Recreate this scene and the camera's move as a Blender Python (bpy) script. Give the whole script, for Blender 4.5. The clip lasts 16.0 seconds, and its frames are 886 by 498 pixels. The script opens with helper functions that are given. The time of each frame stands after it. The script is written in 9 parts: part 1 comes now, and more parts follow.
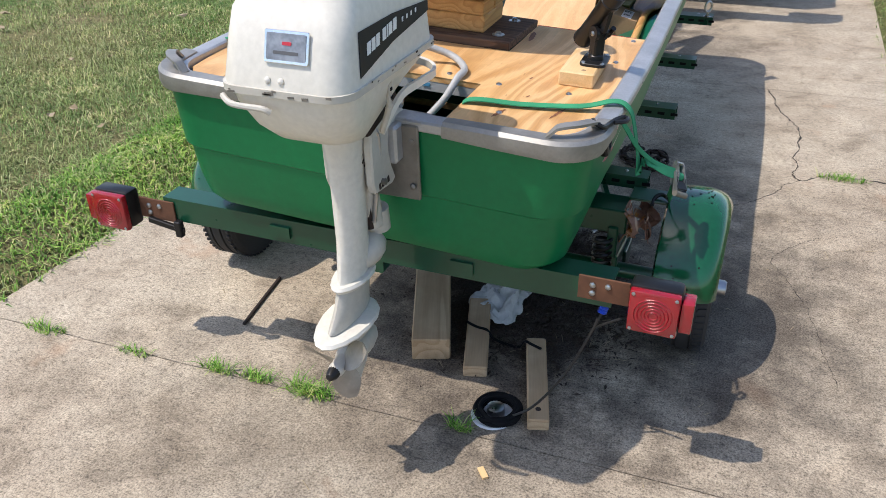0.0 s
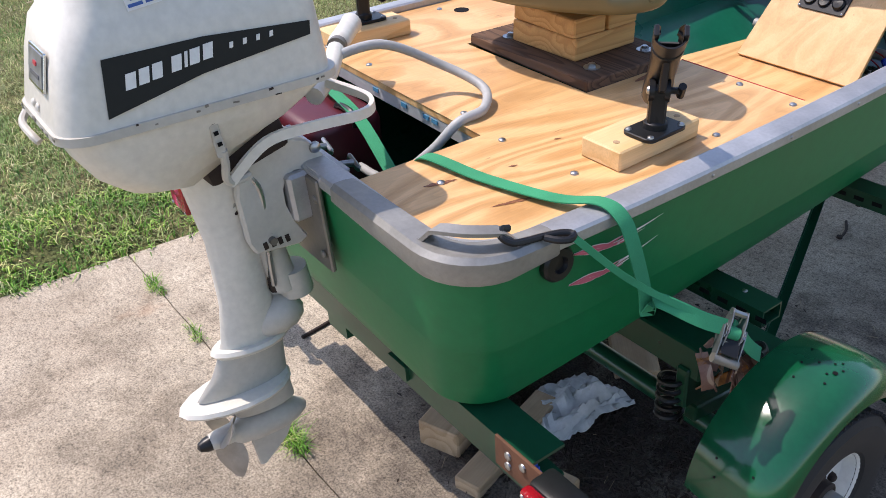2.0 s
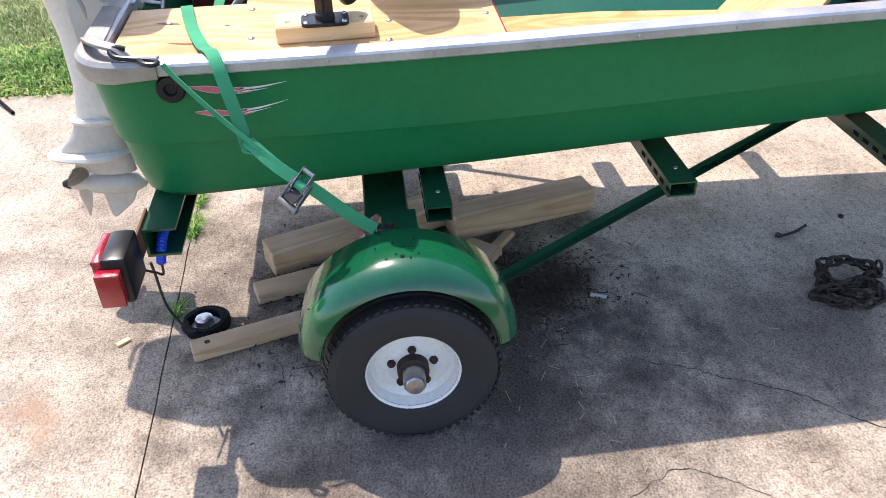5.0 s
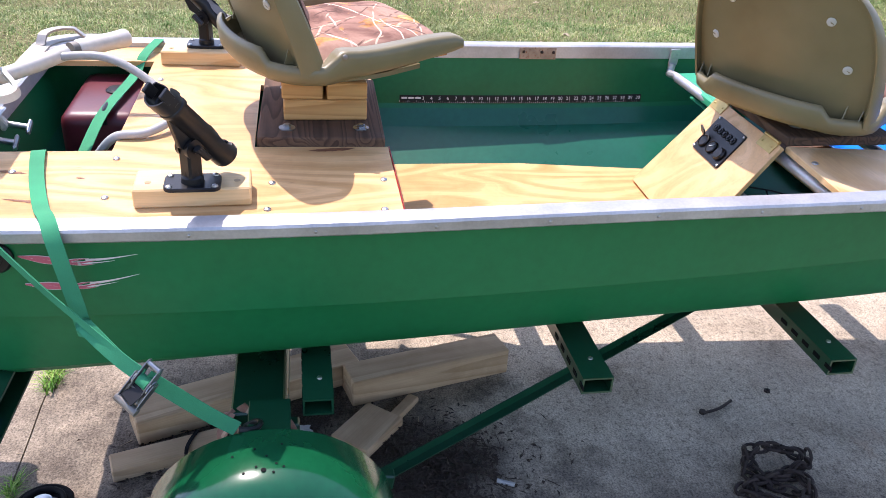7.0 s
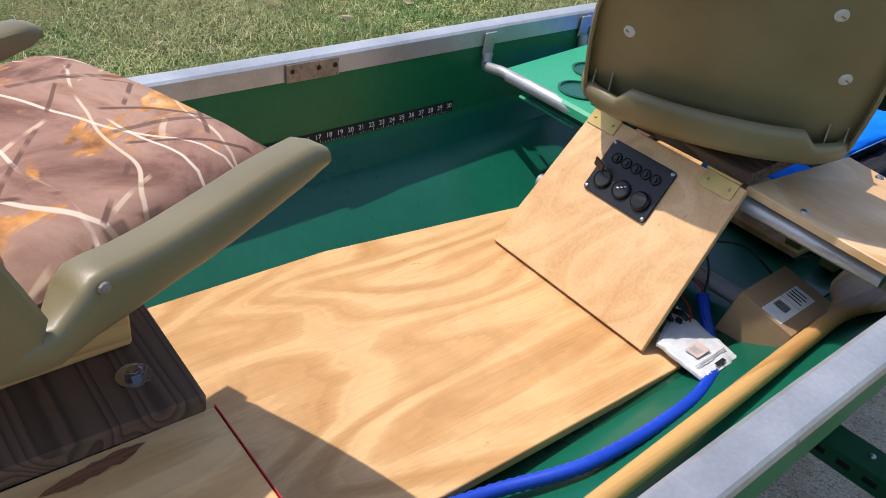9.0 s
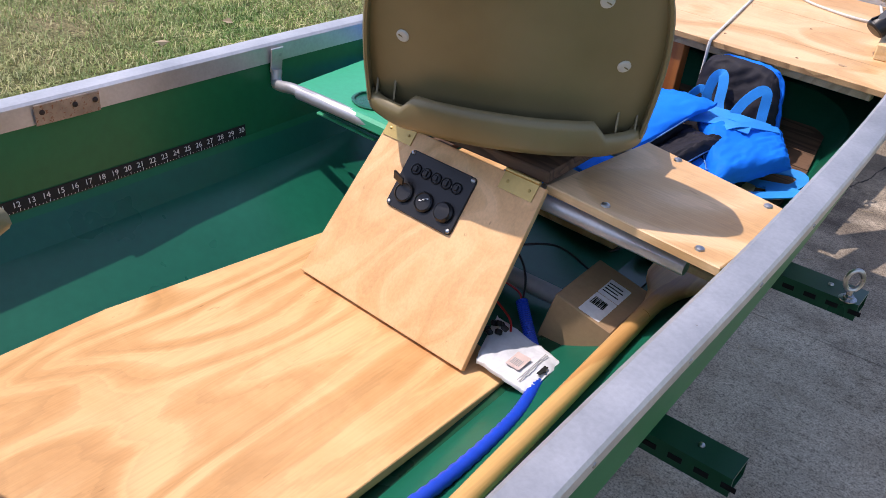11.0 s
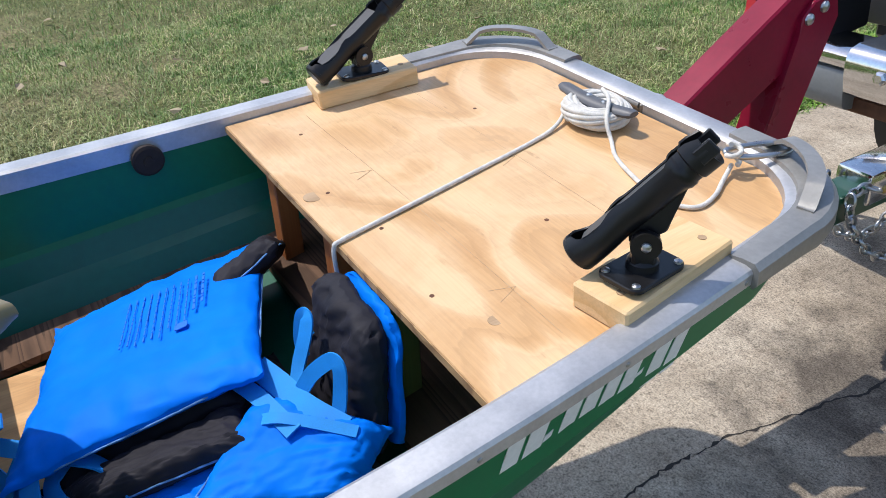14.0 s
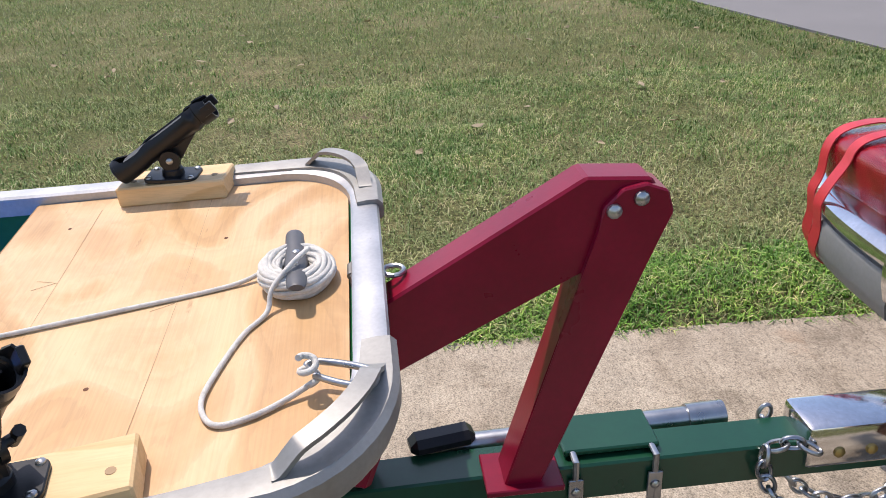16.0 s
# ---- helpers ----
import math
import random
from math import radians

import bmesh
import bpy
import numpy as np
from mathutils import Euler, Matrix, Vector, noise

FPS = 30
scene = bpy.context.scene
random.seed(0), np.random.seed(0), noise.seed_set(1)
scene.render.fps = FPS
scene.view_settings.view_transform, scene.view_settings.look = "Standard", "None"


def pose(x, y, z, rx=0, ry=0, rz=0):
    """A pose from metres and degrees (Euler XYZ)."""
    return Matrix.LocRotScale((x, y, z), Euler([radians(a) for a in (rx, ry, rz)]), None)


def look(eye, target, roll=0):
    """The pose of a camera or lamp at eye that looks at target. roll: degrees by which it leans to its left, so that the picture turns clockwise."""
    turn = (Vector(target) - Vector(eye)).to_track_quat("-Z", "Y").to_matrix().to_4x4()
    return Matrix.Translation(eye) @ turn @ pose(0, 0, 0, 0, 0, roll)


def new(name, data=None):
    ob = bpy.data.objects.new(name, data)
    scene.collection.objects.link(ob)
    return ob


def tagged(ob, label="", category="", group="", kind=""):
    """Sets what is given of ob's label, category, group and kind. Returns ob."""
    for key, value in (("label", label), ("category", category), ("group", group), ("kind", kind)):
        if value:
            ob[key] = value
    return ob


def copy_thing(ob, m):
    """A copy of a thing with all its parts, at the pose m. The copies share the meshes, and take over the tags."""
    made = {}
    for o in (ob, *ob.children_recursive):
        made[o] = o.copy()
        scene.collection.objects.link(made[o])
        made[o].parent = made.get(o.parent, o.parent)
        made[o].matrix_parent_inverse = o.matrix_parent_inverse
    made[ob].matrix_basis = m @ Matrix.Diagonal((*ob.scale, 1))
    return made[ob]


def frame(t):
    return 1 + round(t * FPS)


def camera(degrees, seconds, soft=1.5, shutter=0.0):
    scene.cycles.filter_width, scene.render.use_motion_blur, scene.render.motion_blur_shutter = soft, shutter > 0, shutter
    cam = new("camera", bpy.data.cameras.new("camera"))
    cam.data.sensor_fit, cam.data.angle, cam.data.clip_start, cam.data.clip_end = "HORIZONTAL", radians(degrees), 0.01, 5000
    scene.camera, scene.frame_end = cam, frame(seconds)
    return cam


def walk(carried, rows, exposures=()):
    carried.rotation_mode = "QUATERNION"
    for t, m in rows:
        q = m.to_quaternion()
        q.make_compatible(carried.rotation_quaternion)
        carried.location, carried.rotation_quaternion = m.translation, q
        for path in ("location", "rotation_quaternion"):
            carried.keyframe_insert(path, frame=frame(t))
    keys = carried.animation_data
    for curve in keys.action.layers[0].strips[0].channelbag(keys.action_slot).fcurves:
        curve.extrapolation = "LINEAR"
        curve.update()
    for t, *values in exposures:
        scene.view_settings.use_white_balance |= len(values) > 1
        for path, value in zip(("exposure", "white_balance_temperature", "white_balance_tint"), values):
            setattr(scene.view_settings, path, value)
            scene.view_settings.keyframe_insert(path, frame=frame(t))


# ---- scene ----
cam = camera(57.4, 16.0, soft=0.5)
PATH = [
    (0, (0.843, -1.339, 1.515), (0.189, 0.258, 0.504), -0.9),
    (0.5, (0.991, -1.143, 1.512), (0.142, 0.339, 0.471), -3.7),
    (1, (1.146, -0.912, 1.493), (0.195, 0.498, 0.441), -4.5),
    (1.5, (1.208, -0.619, 1.43), (0.065, 0.659, 0.4), -2.1),
    (2, (1.294, -0.331, 1.441), (-0.129, 0.621, 0.408), -4.2),
    (2.5, (1.378, -0.048, 1.46), (-0.194, 0.63, 0.426), -3.2),
    (3, (1.303, 0.159, 1.389), (-0.182, 0.754, 0.188), -1.3),
    (3.5, (1.287, 0.307, 1.357), (-0.054, 0.83, -0.032), 1.3),
    (3.7, (1.351, 0.383, 1.361), (0.013, 0.877, -0.04), 1.0),
    (5.8, (2.385, 0.951, 1.464), (0.64, 0.957, 0.488), -1.5),
    (6, (2.362, 0.985, 1.465), (0.614, 0.994, 0.494), -1.3),
    (6.5, (2.161, 0.956, 1.473), (0.403, 1.102, 0.532), 1.3),
    (7, (1.852, 0.891, 1.48), (0.112, 1.226, 0.553), 3.6),
    (7.5, (1.516, 0.938, 1.462), (-0.203, 1.384, 0.542), 2.6),
    (8, (1.24, 0.936, 1.451), (-0.432, 1.507, 0.514), 3.1),
    (8.5, (0.936, 0.852, 1.418), (-0.57, 1.675, 0.393), 3.5),
    (9, (0.765, 0.843, 1.433), (-0.503, 1.965, 0.369), 5.9),
    (9.2, (0.733, 0.845, 1.425), (-0.447, 2.03, 0.328), 6.4),
    (11.3, (0.806, 1.106, 1.41), (-0.251, 2.466, 0.393), 3.5),
    (11.5, (0.839, 1.228, 1.408), (-0.232, 2.579, 0.393), 2.3),
    (12, (0.869, 1.468, 1.409), (-0.23, 2.775, 0.368), 0.4),
    (12.5, (0.81, 1.74, 1.427), (-0.292, 3.05, 0.393), -0.2),
    (12.6, (0.805, 1.797, 1.437), (-0.297, 3.111, 0.41), -0.1),
    (13, (0.88, 2.024, 1.461), (-0.279, 3.282, 0.425), -1.5),
    (13.5, (1.023, 2.276, 1.503), (-0.386, 3.27, 0.49), -4.8),
    (14, (1.023, 2.536, 1.484), (-0.48, 3.367, 0.459), -4.2),
    (14.5, (0.985, 2.784, 1.523), (-0.61, 3.447, 0.515), -0.3),
    (15, (1.051, 3.007, 1.527), (-0.67, 3.464, 0.617), -2.0),
    (15.5, (1.146, 3.305, 1.539), (-0.632, 3.649, 0.689), -0.8),
    (16, (1.087, 3.558, 1.482), (-0.715, 3.713, 0.628), -2.6),
]
walk(cam, [(t, look(eye, target, roll)) for t, eye, target, roll in PATH],
     [(0.0, 0.88, 6600, 13), (1.5, 0.98, 6600, 17), (2.5, 1.07, 6600, 19), (3.5, 1.38, 6600, 19), (6.0, 1.70, 6550, 22), (7.0, 1.60, 6450, 24), (8.5, 0.92, 6550, 16), (9.0, 0.87, 6600, 14), (11.5, 1.00, 6650, 23), (12.0, 1.00, 6650, 18), (12.5, 1.17, 6500, 17), (13.0, 1.02, 6300, 13), (13.5, 0.88, 6250, 14), (14.0, 0.79, 6300, 12), (14.5, 0.66, 6450, 15), (15.0, 0.68, 6600, 12), (15.5, 0.73, 6800, 14), (16.0, 0.80, 6750, 17)])

# ---- light ----
SUN_WAY = Vector((0.43, 0.28, -1.0)).normalized()
world = bpy.data.worlds.new("sky")
scene.world = world
world.use_nodes = True
wn, wl = world.node_tree.nodes, world.node_tree.links
sky = wn.new("ShaderNodeTexSky")
sky.sky_type, sky.sun_disc = "NISHITA", False
sky.sun_elevation, sky.sun_rotation = radians(62.8), math.atan2(-SUN_WAY.x, -SUN_WAY.y)
wn["Background"].inputs["Strength"].default_value = 0.130
wl.new(sky.outputs["Color"], wn["Background"].inputs["Color"])
sun_data = bpy.data.lights.new("sun", "SUN")
sun_data.energy, sun_data.angle, sun_data.color = 2.36, radians(0.53), (1.0, 0.95, 0.87)
sun = new("sun", sun_data)
sun.matrix_world = look((-4.3, -2.8, 10), (0, 0, 0))
scene.view_settings.exposure = 0.0

# ---- materials ----
def socket(tree, value):
    node = tree.nodes.new("ShaderNodeValue")
    node.outputs[0].default_value = value
    return node.outputs[0]


def mat_start(name, rough=0.5, metal=0.0, spec=0.5):
    m = bpy.data.materials.new(name)
    m.use_nodes = True
    t = m.node_tree
    b = t.nodes["Principled BSDF"]
    b.inputs["Roughness"].default_value, b.inputs["Metallic"].default_value = rough, metal
    b.inputs["Specular IOR Level"].default_value = spec
    return m, t, b


def coords(t, scale=(1, 1, 1), kind="Object", turn=(0, 0, 0)):
    c, mp = t.nodes.new("ShaderNodeTexCoord"), t.nodes.new("ShaderNodeMapping")
    mp.inputs["Scale"].default_value = scale
    mp.inputs["Rotation"].default_value = turn
    t.links.new(c.outputs[kind], mp.inputs["Vector"])
    return mp.outputs["Vector"]


def noise_tex(t, vec, scale, detail=4.0, rough=0.55, distort=0.0):
    n = t.nodes.new("ShaderNodeTexNoise")
    n.inputs["Scale"].default_value, n.inputs["Detail"].default_value = scale, detail
    n.inputs["Roughness"].default_value, n.inputs["Distortion"].default_value = rough, distort
    t.links.new(vec, n.inputs["Vector"])
    return n.outputs["Fac"]


def ramp(t, fac, stops):
    r = t.nodes.new("ShaderNodeValToRGB")
    e = r.color_ramp.elements
    while len(e) < len(stops):
        e.new(0.5)
    for el, (p, c) in zip(e, stops):
        el.position = p
        el.color = (*c, 1) if len(c) == 3 else c
    t.links.new(fac, r.inputs["Fac"])
    return r.outputs["Color"]


def grey(v):
    return (v, v, v)


def mixc(t, fac, a, b, mode="MIX"):
    m = t.nodes.new("ShaderNodeMix")
    m.data_type, m.blend_type = "RGBA", mode
    for s, v in ((m.inputs[0], fac), (m.inputs[6], a), (m.inputs[7], b)):
        if isinstance(v, (int, float)):
            s.default_value = v
        elif isinstance(v, tuple):
            s.default_value = (*v, 1) if len(v) == 3 else v
        else:
            t.links.new(v, s)
    return m.outputs[2]


def maths(t, op, a, b=None):
    m = t.nodes.new("ShaderNodeMath")
    m.operation = op
    for s, v in zip(m.inputs, (a, b)):
        if v is None:
            continue
        if isinstance(v, (int, float)):
            s.default_value = v
        else:
            t.links.new(v, s)
    return m.outputs[0]


def bump(t, b, height, strength=0.3, dist=0.002):
    n = t.nodes.new("ShaderNodeBump")
    n.inputs["Strength"].default_value, n.inputs["Distance"].default_value = strength, dist
    t.links.new(height, n.inputs["Height"])
    t.links.new(n.outputs["Normal"], b.inputs["Normal"])


def surface(name, col, rough=0.5, metal=0.0, dark=0.75, scale=6.0, fine=90.0, relief=0.15, dist=0.001, spec=0.5, wear=None, wear_at=0.66, coat=0.0, rvar=0.12):
    """Painted, plastic, cloth or metal surface: two scales of tone, uneven gloss, fine relief and worn spots."""
    m, t, b = mat_start(name, rough, metal, spec)
    v = coords(t)
    big, small = noise_tex(t, v, scale, 5.0), noise_tex(t, v, fine, 3.0)
    tone = ramp(t, big, [(0.3, tuple(c * dark for c in col)), (0.65, col)])
    tone = mixc(t, 0.25, tone, ramp(t, small, [(0.3, grey(0.55)), (0.7, grey(1.0))]), "MULTIPLY")
    if wear:
        spots = noise_tex(t, v, scale * 4.5, 8.0, 0.7)
        mask = ramp(t, spots, [(wear_at, grey(0)), (wear_at + 0.05, grey(1))])
        tone = mixc(t, mask, tone, wear)
    t.links.new(tone, b.inputs["Base Color"])
    r = t.nodes.new("ShaderNodeMapRange")
    r.inputs["To Min"].default_value, r.inputs["To Max"].default_value = max(0.02, rough - rvar), min(1, rough + rvar)
    t.links.new(big, r.inputs["Value"])
    t.links.new(r.outputs[0], b.inputs["Roughness"])
    b.inputs["Coat Weight"].default_value = coat
    b.inputs["Coat Roughness"].default_value = 0.08
    bump(t, b, small, relief, dist)
    return m


def wood(name, light, dark, along="y", ring=16.0, stretch=0.16, rough=0.55, stain=0.0, knots=True, size=2.6, soft=0.0, cloud_amt=0.3, swirl=0.25):
    """Sawn or peeled timber: contour bands of a stretched field give the flame figure, sharp on one side as growth rings are."""
    m, t, b = mat_start(name, rough, 0.0, 0.35)
    s = {"x": (stretch, 1, 1), "y": (1, stretch, 1), "z": (1, 1, stretch)}[along]
    v = coords(t, s)
    field = noise_tex(t, v, size, 2.0, 0.45, swirl)
    rag = noise_tex(t, coords(t, {"x": (14, 60, 60), "y": (60, 14, 60), "z": (60, 60, 14)}[along]), 1.0, 3.0, 0.6)
    wave = maths(t, "FRACT", maths(t, "ADD", maths(t, "MULTIPLY", field, ring), maths(t, "MULTIPLY", rag, 0.22)))
    mid = tuple(0.72 * p + 0.28 * q for p, q in zip(light, dark))
    low = tuple((0.35 + 0.45 * soft) * p + (0.65 - 0.45 * soft) * q for p, q in zip(light, dark))
    tone = ramp(t, wave, [(0.0, light), (0.30, light), (0.58, mid), (0.82, low), (0.93, low), (1.0, light)])
    fs = {"x": (6, 260, 260), "y": (260, 6, 260), "z": (260, 260, 6)}[along]
    fibre = noise_tex(t, coords(t, fs), 1.0, 3.0)
    tone = mixc(t, 0.30, tone, ramp(t, fibre, [(0.3, grey(0.62)), (0.6, grey(1.0))]), "MULTIPLY")
    cloud = noise_tex(t, coords(t), 5.0, 5.0, 0.6, 0.6)
    tone = mixc(t, cloud_amt + stain, tone, ramp(t, cloud, [(0.34, (0.74 - stain * 0.5, 0.66 - stain * 0.5, 0.58 - stain * 0.5)), (0.58, grey(1.0))]), "MULTIPLY")
    if knots:
        kn = t.nodes.new("ShaderNodeTexVoronoi")
        kn.inputs["Scale"].default_value = 3.4
        t.links.new(coords(t, {"x": (0.4, 1, 0.3), "y": (1, 0.4, 0.3), "z": (1, 0.3, 0.4)}[along]), kn.inputs["Vector"])
        edge = maths(t, "ADD", kn.outputs["Distance"], maths(t, "MULTIPLY", rag, 0.06))
        mask = ramp(t, edge, [(0.048, grey(1)), (0.062, grey(0.55)), (0.10, grey(0))])
        tone = mixc(t, maths(t, "MULTIPLY", mask, 0.85), tone, (0.12, 0.045, 0.018))
    t.links.new(tone, b.inputs["Base Color"])
    bump(t, b, maths(t, "ADD", fibre, maths(t, "MULTIPLY", wave, 0.25)), 0.35, 0.0012)
    return m


def veneer(name, light, dark, along="y", ring=5.0, stretch=0.3, size=3.0, swirl=0.8, amount=0.9, flecks=0.5):
    """Rotary-cut plywood face: broad soft bands of pale and tan wood with fine fibre and short dark flecks."""
    m, t, b = mat_start(name, 0.46, 0.0, 0.35)
    pick = {"x": lambda p, q: (p, q, q), "y": lambda p, q: (q, p, q), "z": lambda p, q: (q, q, p)}[along]
    field = noise_tex(t, coords(t, pick(stretch, 1)), size, 1.5, 0.4, swirl)
    rag = noise_tex(t, coords(t, pick(12, 55)), 1.0, 4.0, 0.65)
    u = maths(t, "ADD", maths(t, "MULTIPLY", field, ring), maths(t, "MULTIPLY", rag, 0.30))
    band = ramp(t, maths(t, "MULTIPLY", maths(t, "PINGPONG", u, 0.5), 2.0), [(0.22, grey(1)), (0.42, grey(0.75)), (0.62, grey(0.12)), (0.8, grey(0))])
    strong = ramp(t, noise_tex(t, coords(t), 3.0, 3.0), [(0.32, grey(0.35 * amount)), (0.62, grey(amount))])
    tone = mixc(t, maths(t, "MULTIPLY", band, strong), light, dark)
    late = ramp(t, maths(t, "FRACT", maths(t, "MULTIPLY", u, 3.0)), [(0.0, grey(1)), (0.6, grey(0.97)), (0.92, grey(0.86)), (1.0, grey(1))])
    tone = mixc(t, 0.8 * amount, tone, late, "MULTIPLY")
    fibre = noise_tex(t, coords(t, pick(6, 260)), 1.0, 3.0)
    tone = mixc(t, 0.30, tone, ramp(t, fibre, [(0.3, grey(0.66)), (0.6, grey(1.0))]), "MULTIPLY")
    cloud = noise_tex(t, coords(t), 6.0, 6.0, 0.65, 0.5)
    tone = mixc(t, 0.55, tone, ramp(t, cloud, [(0.34, (0.78, 0.69, 0.58)), (0.56, grey(1.0))]), "MULTIPLY")
    fleck = ramp(t, noise_tex(t, coords(t, pick(16, 60)), 1.0, 3.0, 0.6), [(0.66, grey(0)), (0.74, grey(flecks))])
    patch = ramp(t, noise_tex(t, coords(t), 9.0, 2.0), [(0.50, grey(0)), (0.58, grey(1))])
    tone = mixc(t, maths(t, "MULTIPLY", fleck, patch), tone, (0.20, 0.085, 0.028))
    t.links.new(tone, b.inputs["Base Color"])
    bump(t, b, fibre, 0.3, 0.001)
    return m


def concrete():
    m, t, b = mat_start("weathered_concrete", 0.9, 0.0, 0.25)
    v = coords(t)
    big, mid, fine = noise_tex(t, v, 0.9, 6.0, 0.6), noise_tex(t, v, 6.0, 6.0, 0.65), noise_tex(t, v, 170.0, 4.0, 0.7)
    tone = ramp(t, big, [(0.28, (0.33, 0.272, 0.205)), (0.5, (0.41, 0.346, 0.262)), (0.72, (0.46, 0.400, 0.310))])
    tone = mixc(t, 0.7, tone, ramp(t, mid, [(0.25, grey(0.62)), (0.6, grey(1.0))]), "MULTIPLY")
    grain = t.nodes.new("ShaderNodeTexVoronoi")
    grain.inputs["Scale"].default_value = 130.0
    t.links.new(v, grain.inputs["Vector"])
    tone = mixc(t, 0.80, tone, ramp(t, fine, [(0.36, grey(0.40)), (0.49, grey(1.0)), (0.66, grey(1.5))]), "MULTIPLY")
    pits = noise_tex(t, v, 55.0, 5.0, 0.75)
    tone = mixc(t, 0.7, tone, ramp(t, pits, [(0.36, grey(0.42)), (0.47, grey(1.04)), (0.68, grey(1.32))]), "MULTIPLY")
    tone = mixc(t, 0.35, tone, ramp(t, grain.outputs["Distance"], [(0.1, grey(0.6)), (0.4, grey(1.0))]), "MULTIPLY")
    blot = noise_tex(t, v, 3.2, 7.0, 0.7, 0.4)
    tone = mixc(t, 0.85, tone, ramp(t, blot, [(0.34, (0.58, 0.55, 0.52)), (0.46, (0.92, 0.90, 0.88)), (0.60, grey(1.05)), (0.72, (1.14, 1.12, 1.08))]), "MULTIPLY")
    streak = noise_tex(t, coords(t, (3, 160, 3)), 1.0, 4.0)
    tone = mixc(t, 0.25, tone, ramp(t, streak, [(0.35, grey(0.72)), (0.6, grey(1.0))]), "MULTIPLY")
    rust = ramp(t, noise_tex(t, v, 2.3, 5.0), [(0.63, grey(0)), (0.74, grey(0.7))])
    tone = mixc(t, rust, tone, (0.34, 0.20, 0.12))
    # dark brown patches: oil drips, and broad darkening round the trailer
    g = t.nodes.new("ShaderNodeTexCoord")
    for (cx, cy), (sx, sy), k in DARK_PATCHES:
        mp = t.nodes.new("ShaderNodeMapping")
        mp.vector_type = "POINT"
        mp.inputs["Location"].default_value = (-cx / sx, -cy / sy, 0)
        mp.inputs["Scale"].default_value = (1 / sx, 1 / sy, 0)
        t.links.new(g.outputs["Object"], mp.inputs["Vector"])
        ln = t.nodes.new("ShaderNodeVectorMath")
        ln.operation = "LENGTH"
        t.links.new(mp.outputs["Vector"], ln.inputs[0])
        d = maths(t, "ADD", ln.outputs["Value"], maths(t, "MULTIPLY", maths(t, "SUBTRACT", mid, 0.5), 1.6))
        mask = ramp(t, d, [(0.25, grey(k)), (1.0, grey(0))])
        tone = mixc(t, mask, tone, ramp(t, fine, [(0.35, (0.020, 0.016, 0.013)), (0.5, (0.058, 0.046, 0.037)), (0.65, (0.10, 0.082, 0.066))]))
    t.links.new(tone, b.inputs["Base Color"])
    bump(t, b, maths(t, "ADD", maths(t, "ADD", fine, maths(t, "MULTIPLY", mid, 2.0)), maths(t, "MULTIPLY", streak, 0.5)), 0.55, 0.003)
    return m


def lawn_soil():
    m, t, b = mat_start("dry_lawn", 0.95, 0.0, 0.15)
    v = coords(t)
    big, mid, fine = noise_tex(t, v, 0.55, 5.0, 0.6), noise_tex(t, v, 5.0, 6.0, 0.7), noise_tex(t, v, 60.0, 5.0, 0.75)
    tone = ramp(t, big, [(0.3, (0.11, 0.14, 0.042)), (0.5, (0.19, 0.185, 0.08)), (0.7, (0.29, 0.245, 0.135))])
    tone = mixc(t, 0.8, tone, ramp(t, mid, [(0.3, (0.5, 0.62, 0.45)), (0.65, (1.1, 1.05, 1.0))]), "MULTIPLY")
    tone = mixc(t, 0.9, tone, ramp(t, fine, [(0.36, grey(0.12)), (0.52, grey(0.95)), (0.68, grey(1.7))]), "MULTIPLY")
    t.links.new(tone, b.inputs["Base Color"])
    bump(t, b, maths(t, "ADD", fine, maths(t, "MULTIPLY", mid, 2.0)), 0.9, 0.02)
    return m


def blade_mat(name, greens, dry=0.65):
    m, t, b = mat_start(name, 0.65, 0.0, 0.2)
    geo = t.nodes.new("ShaderNodeNewGeometry")
    tone = ramp(t, geo.outputs["Random Per Island"], greens)
    patch = noise_tex(t, coords(t), 0.7, 4.0)
    clump = noise_tex(t, coords(t), 5.5, 4.0, 0.6)
    tone = mixc(t, 0.8, tone, ramp(t, clump, [(0.36, (0.36, 0.60, 0.34)), (0.48, (0.92, 1.0, 0.88)), (0.64, (1.5, 1.32, 1.25))]), "MULTIPLY")
    tone = mixc(t, ramp(t, patch, [(0.44, grey(0)), (0.66, grey(dry))]), tone, (0.40, 0.36, 0.18))
    t.links.new(tone, b.inputs["Base Color"])
    return m


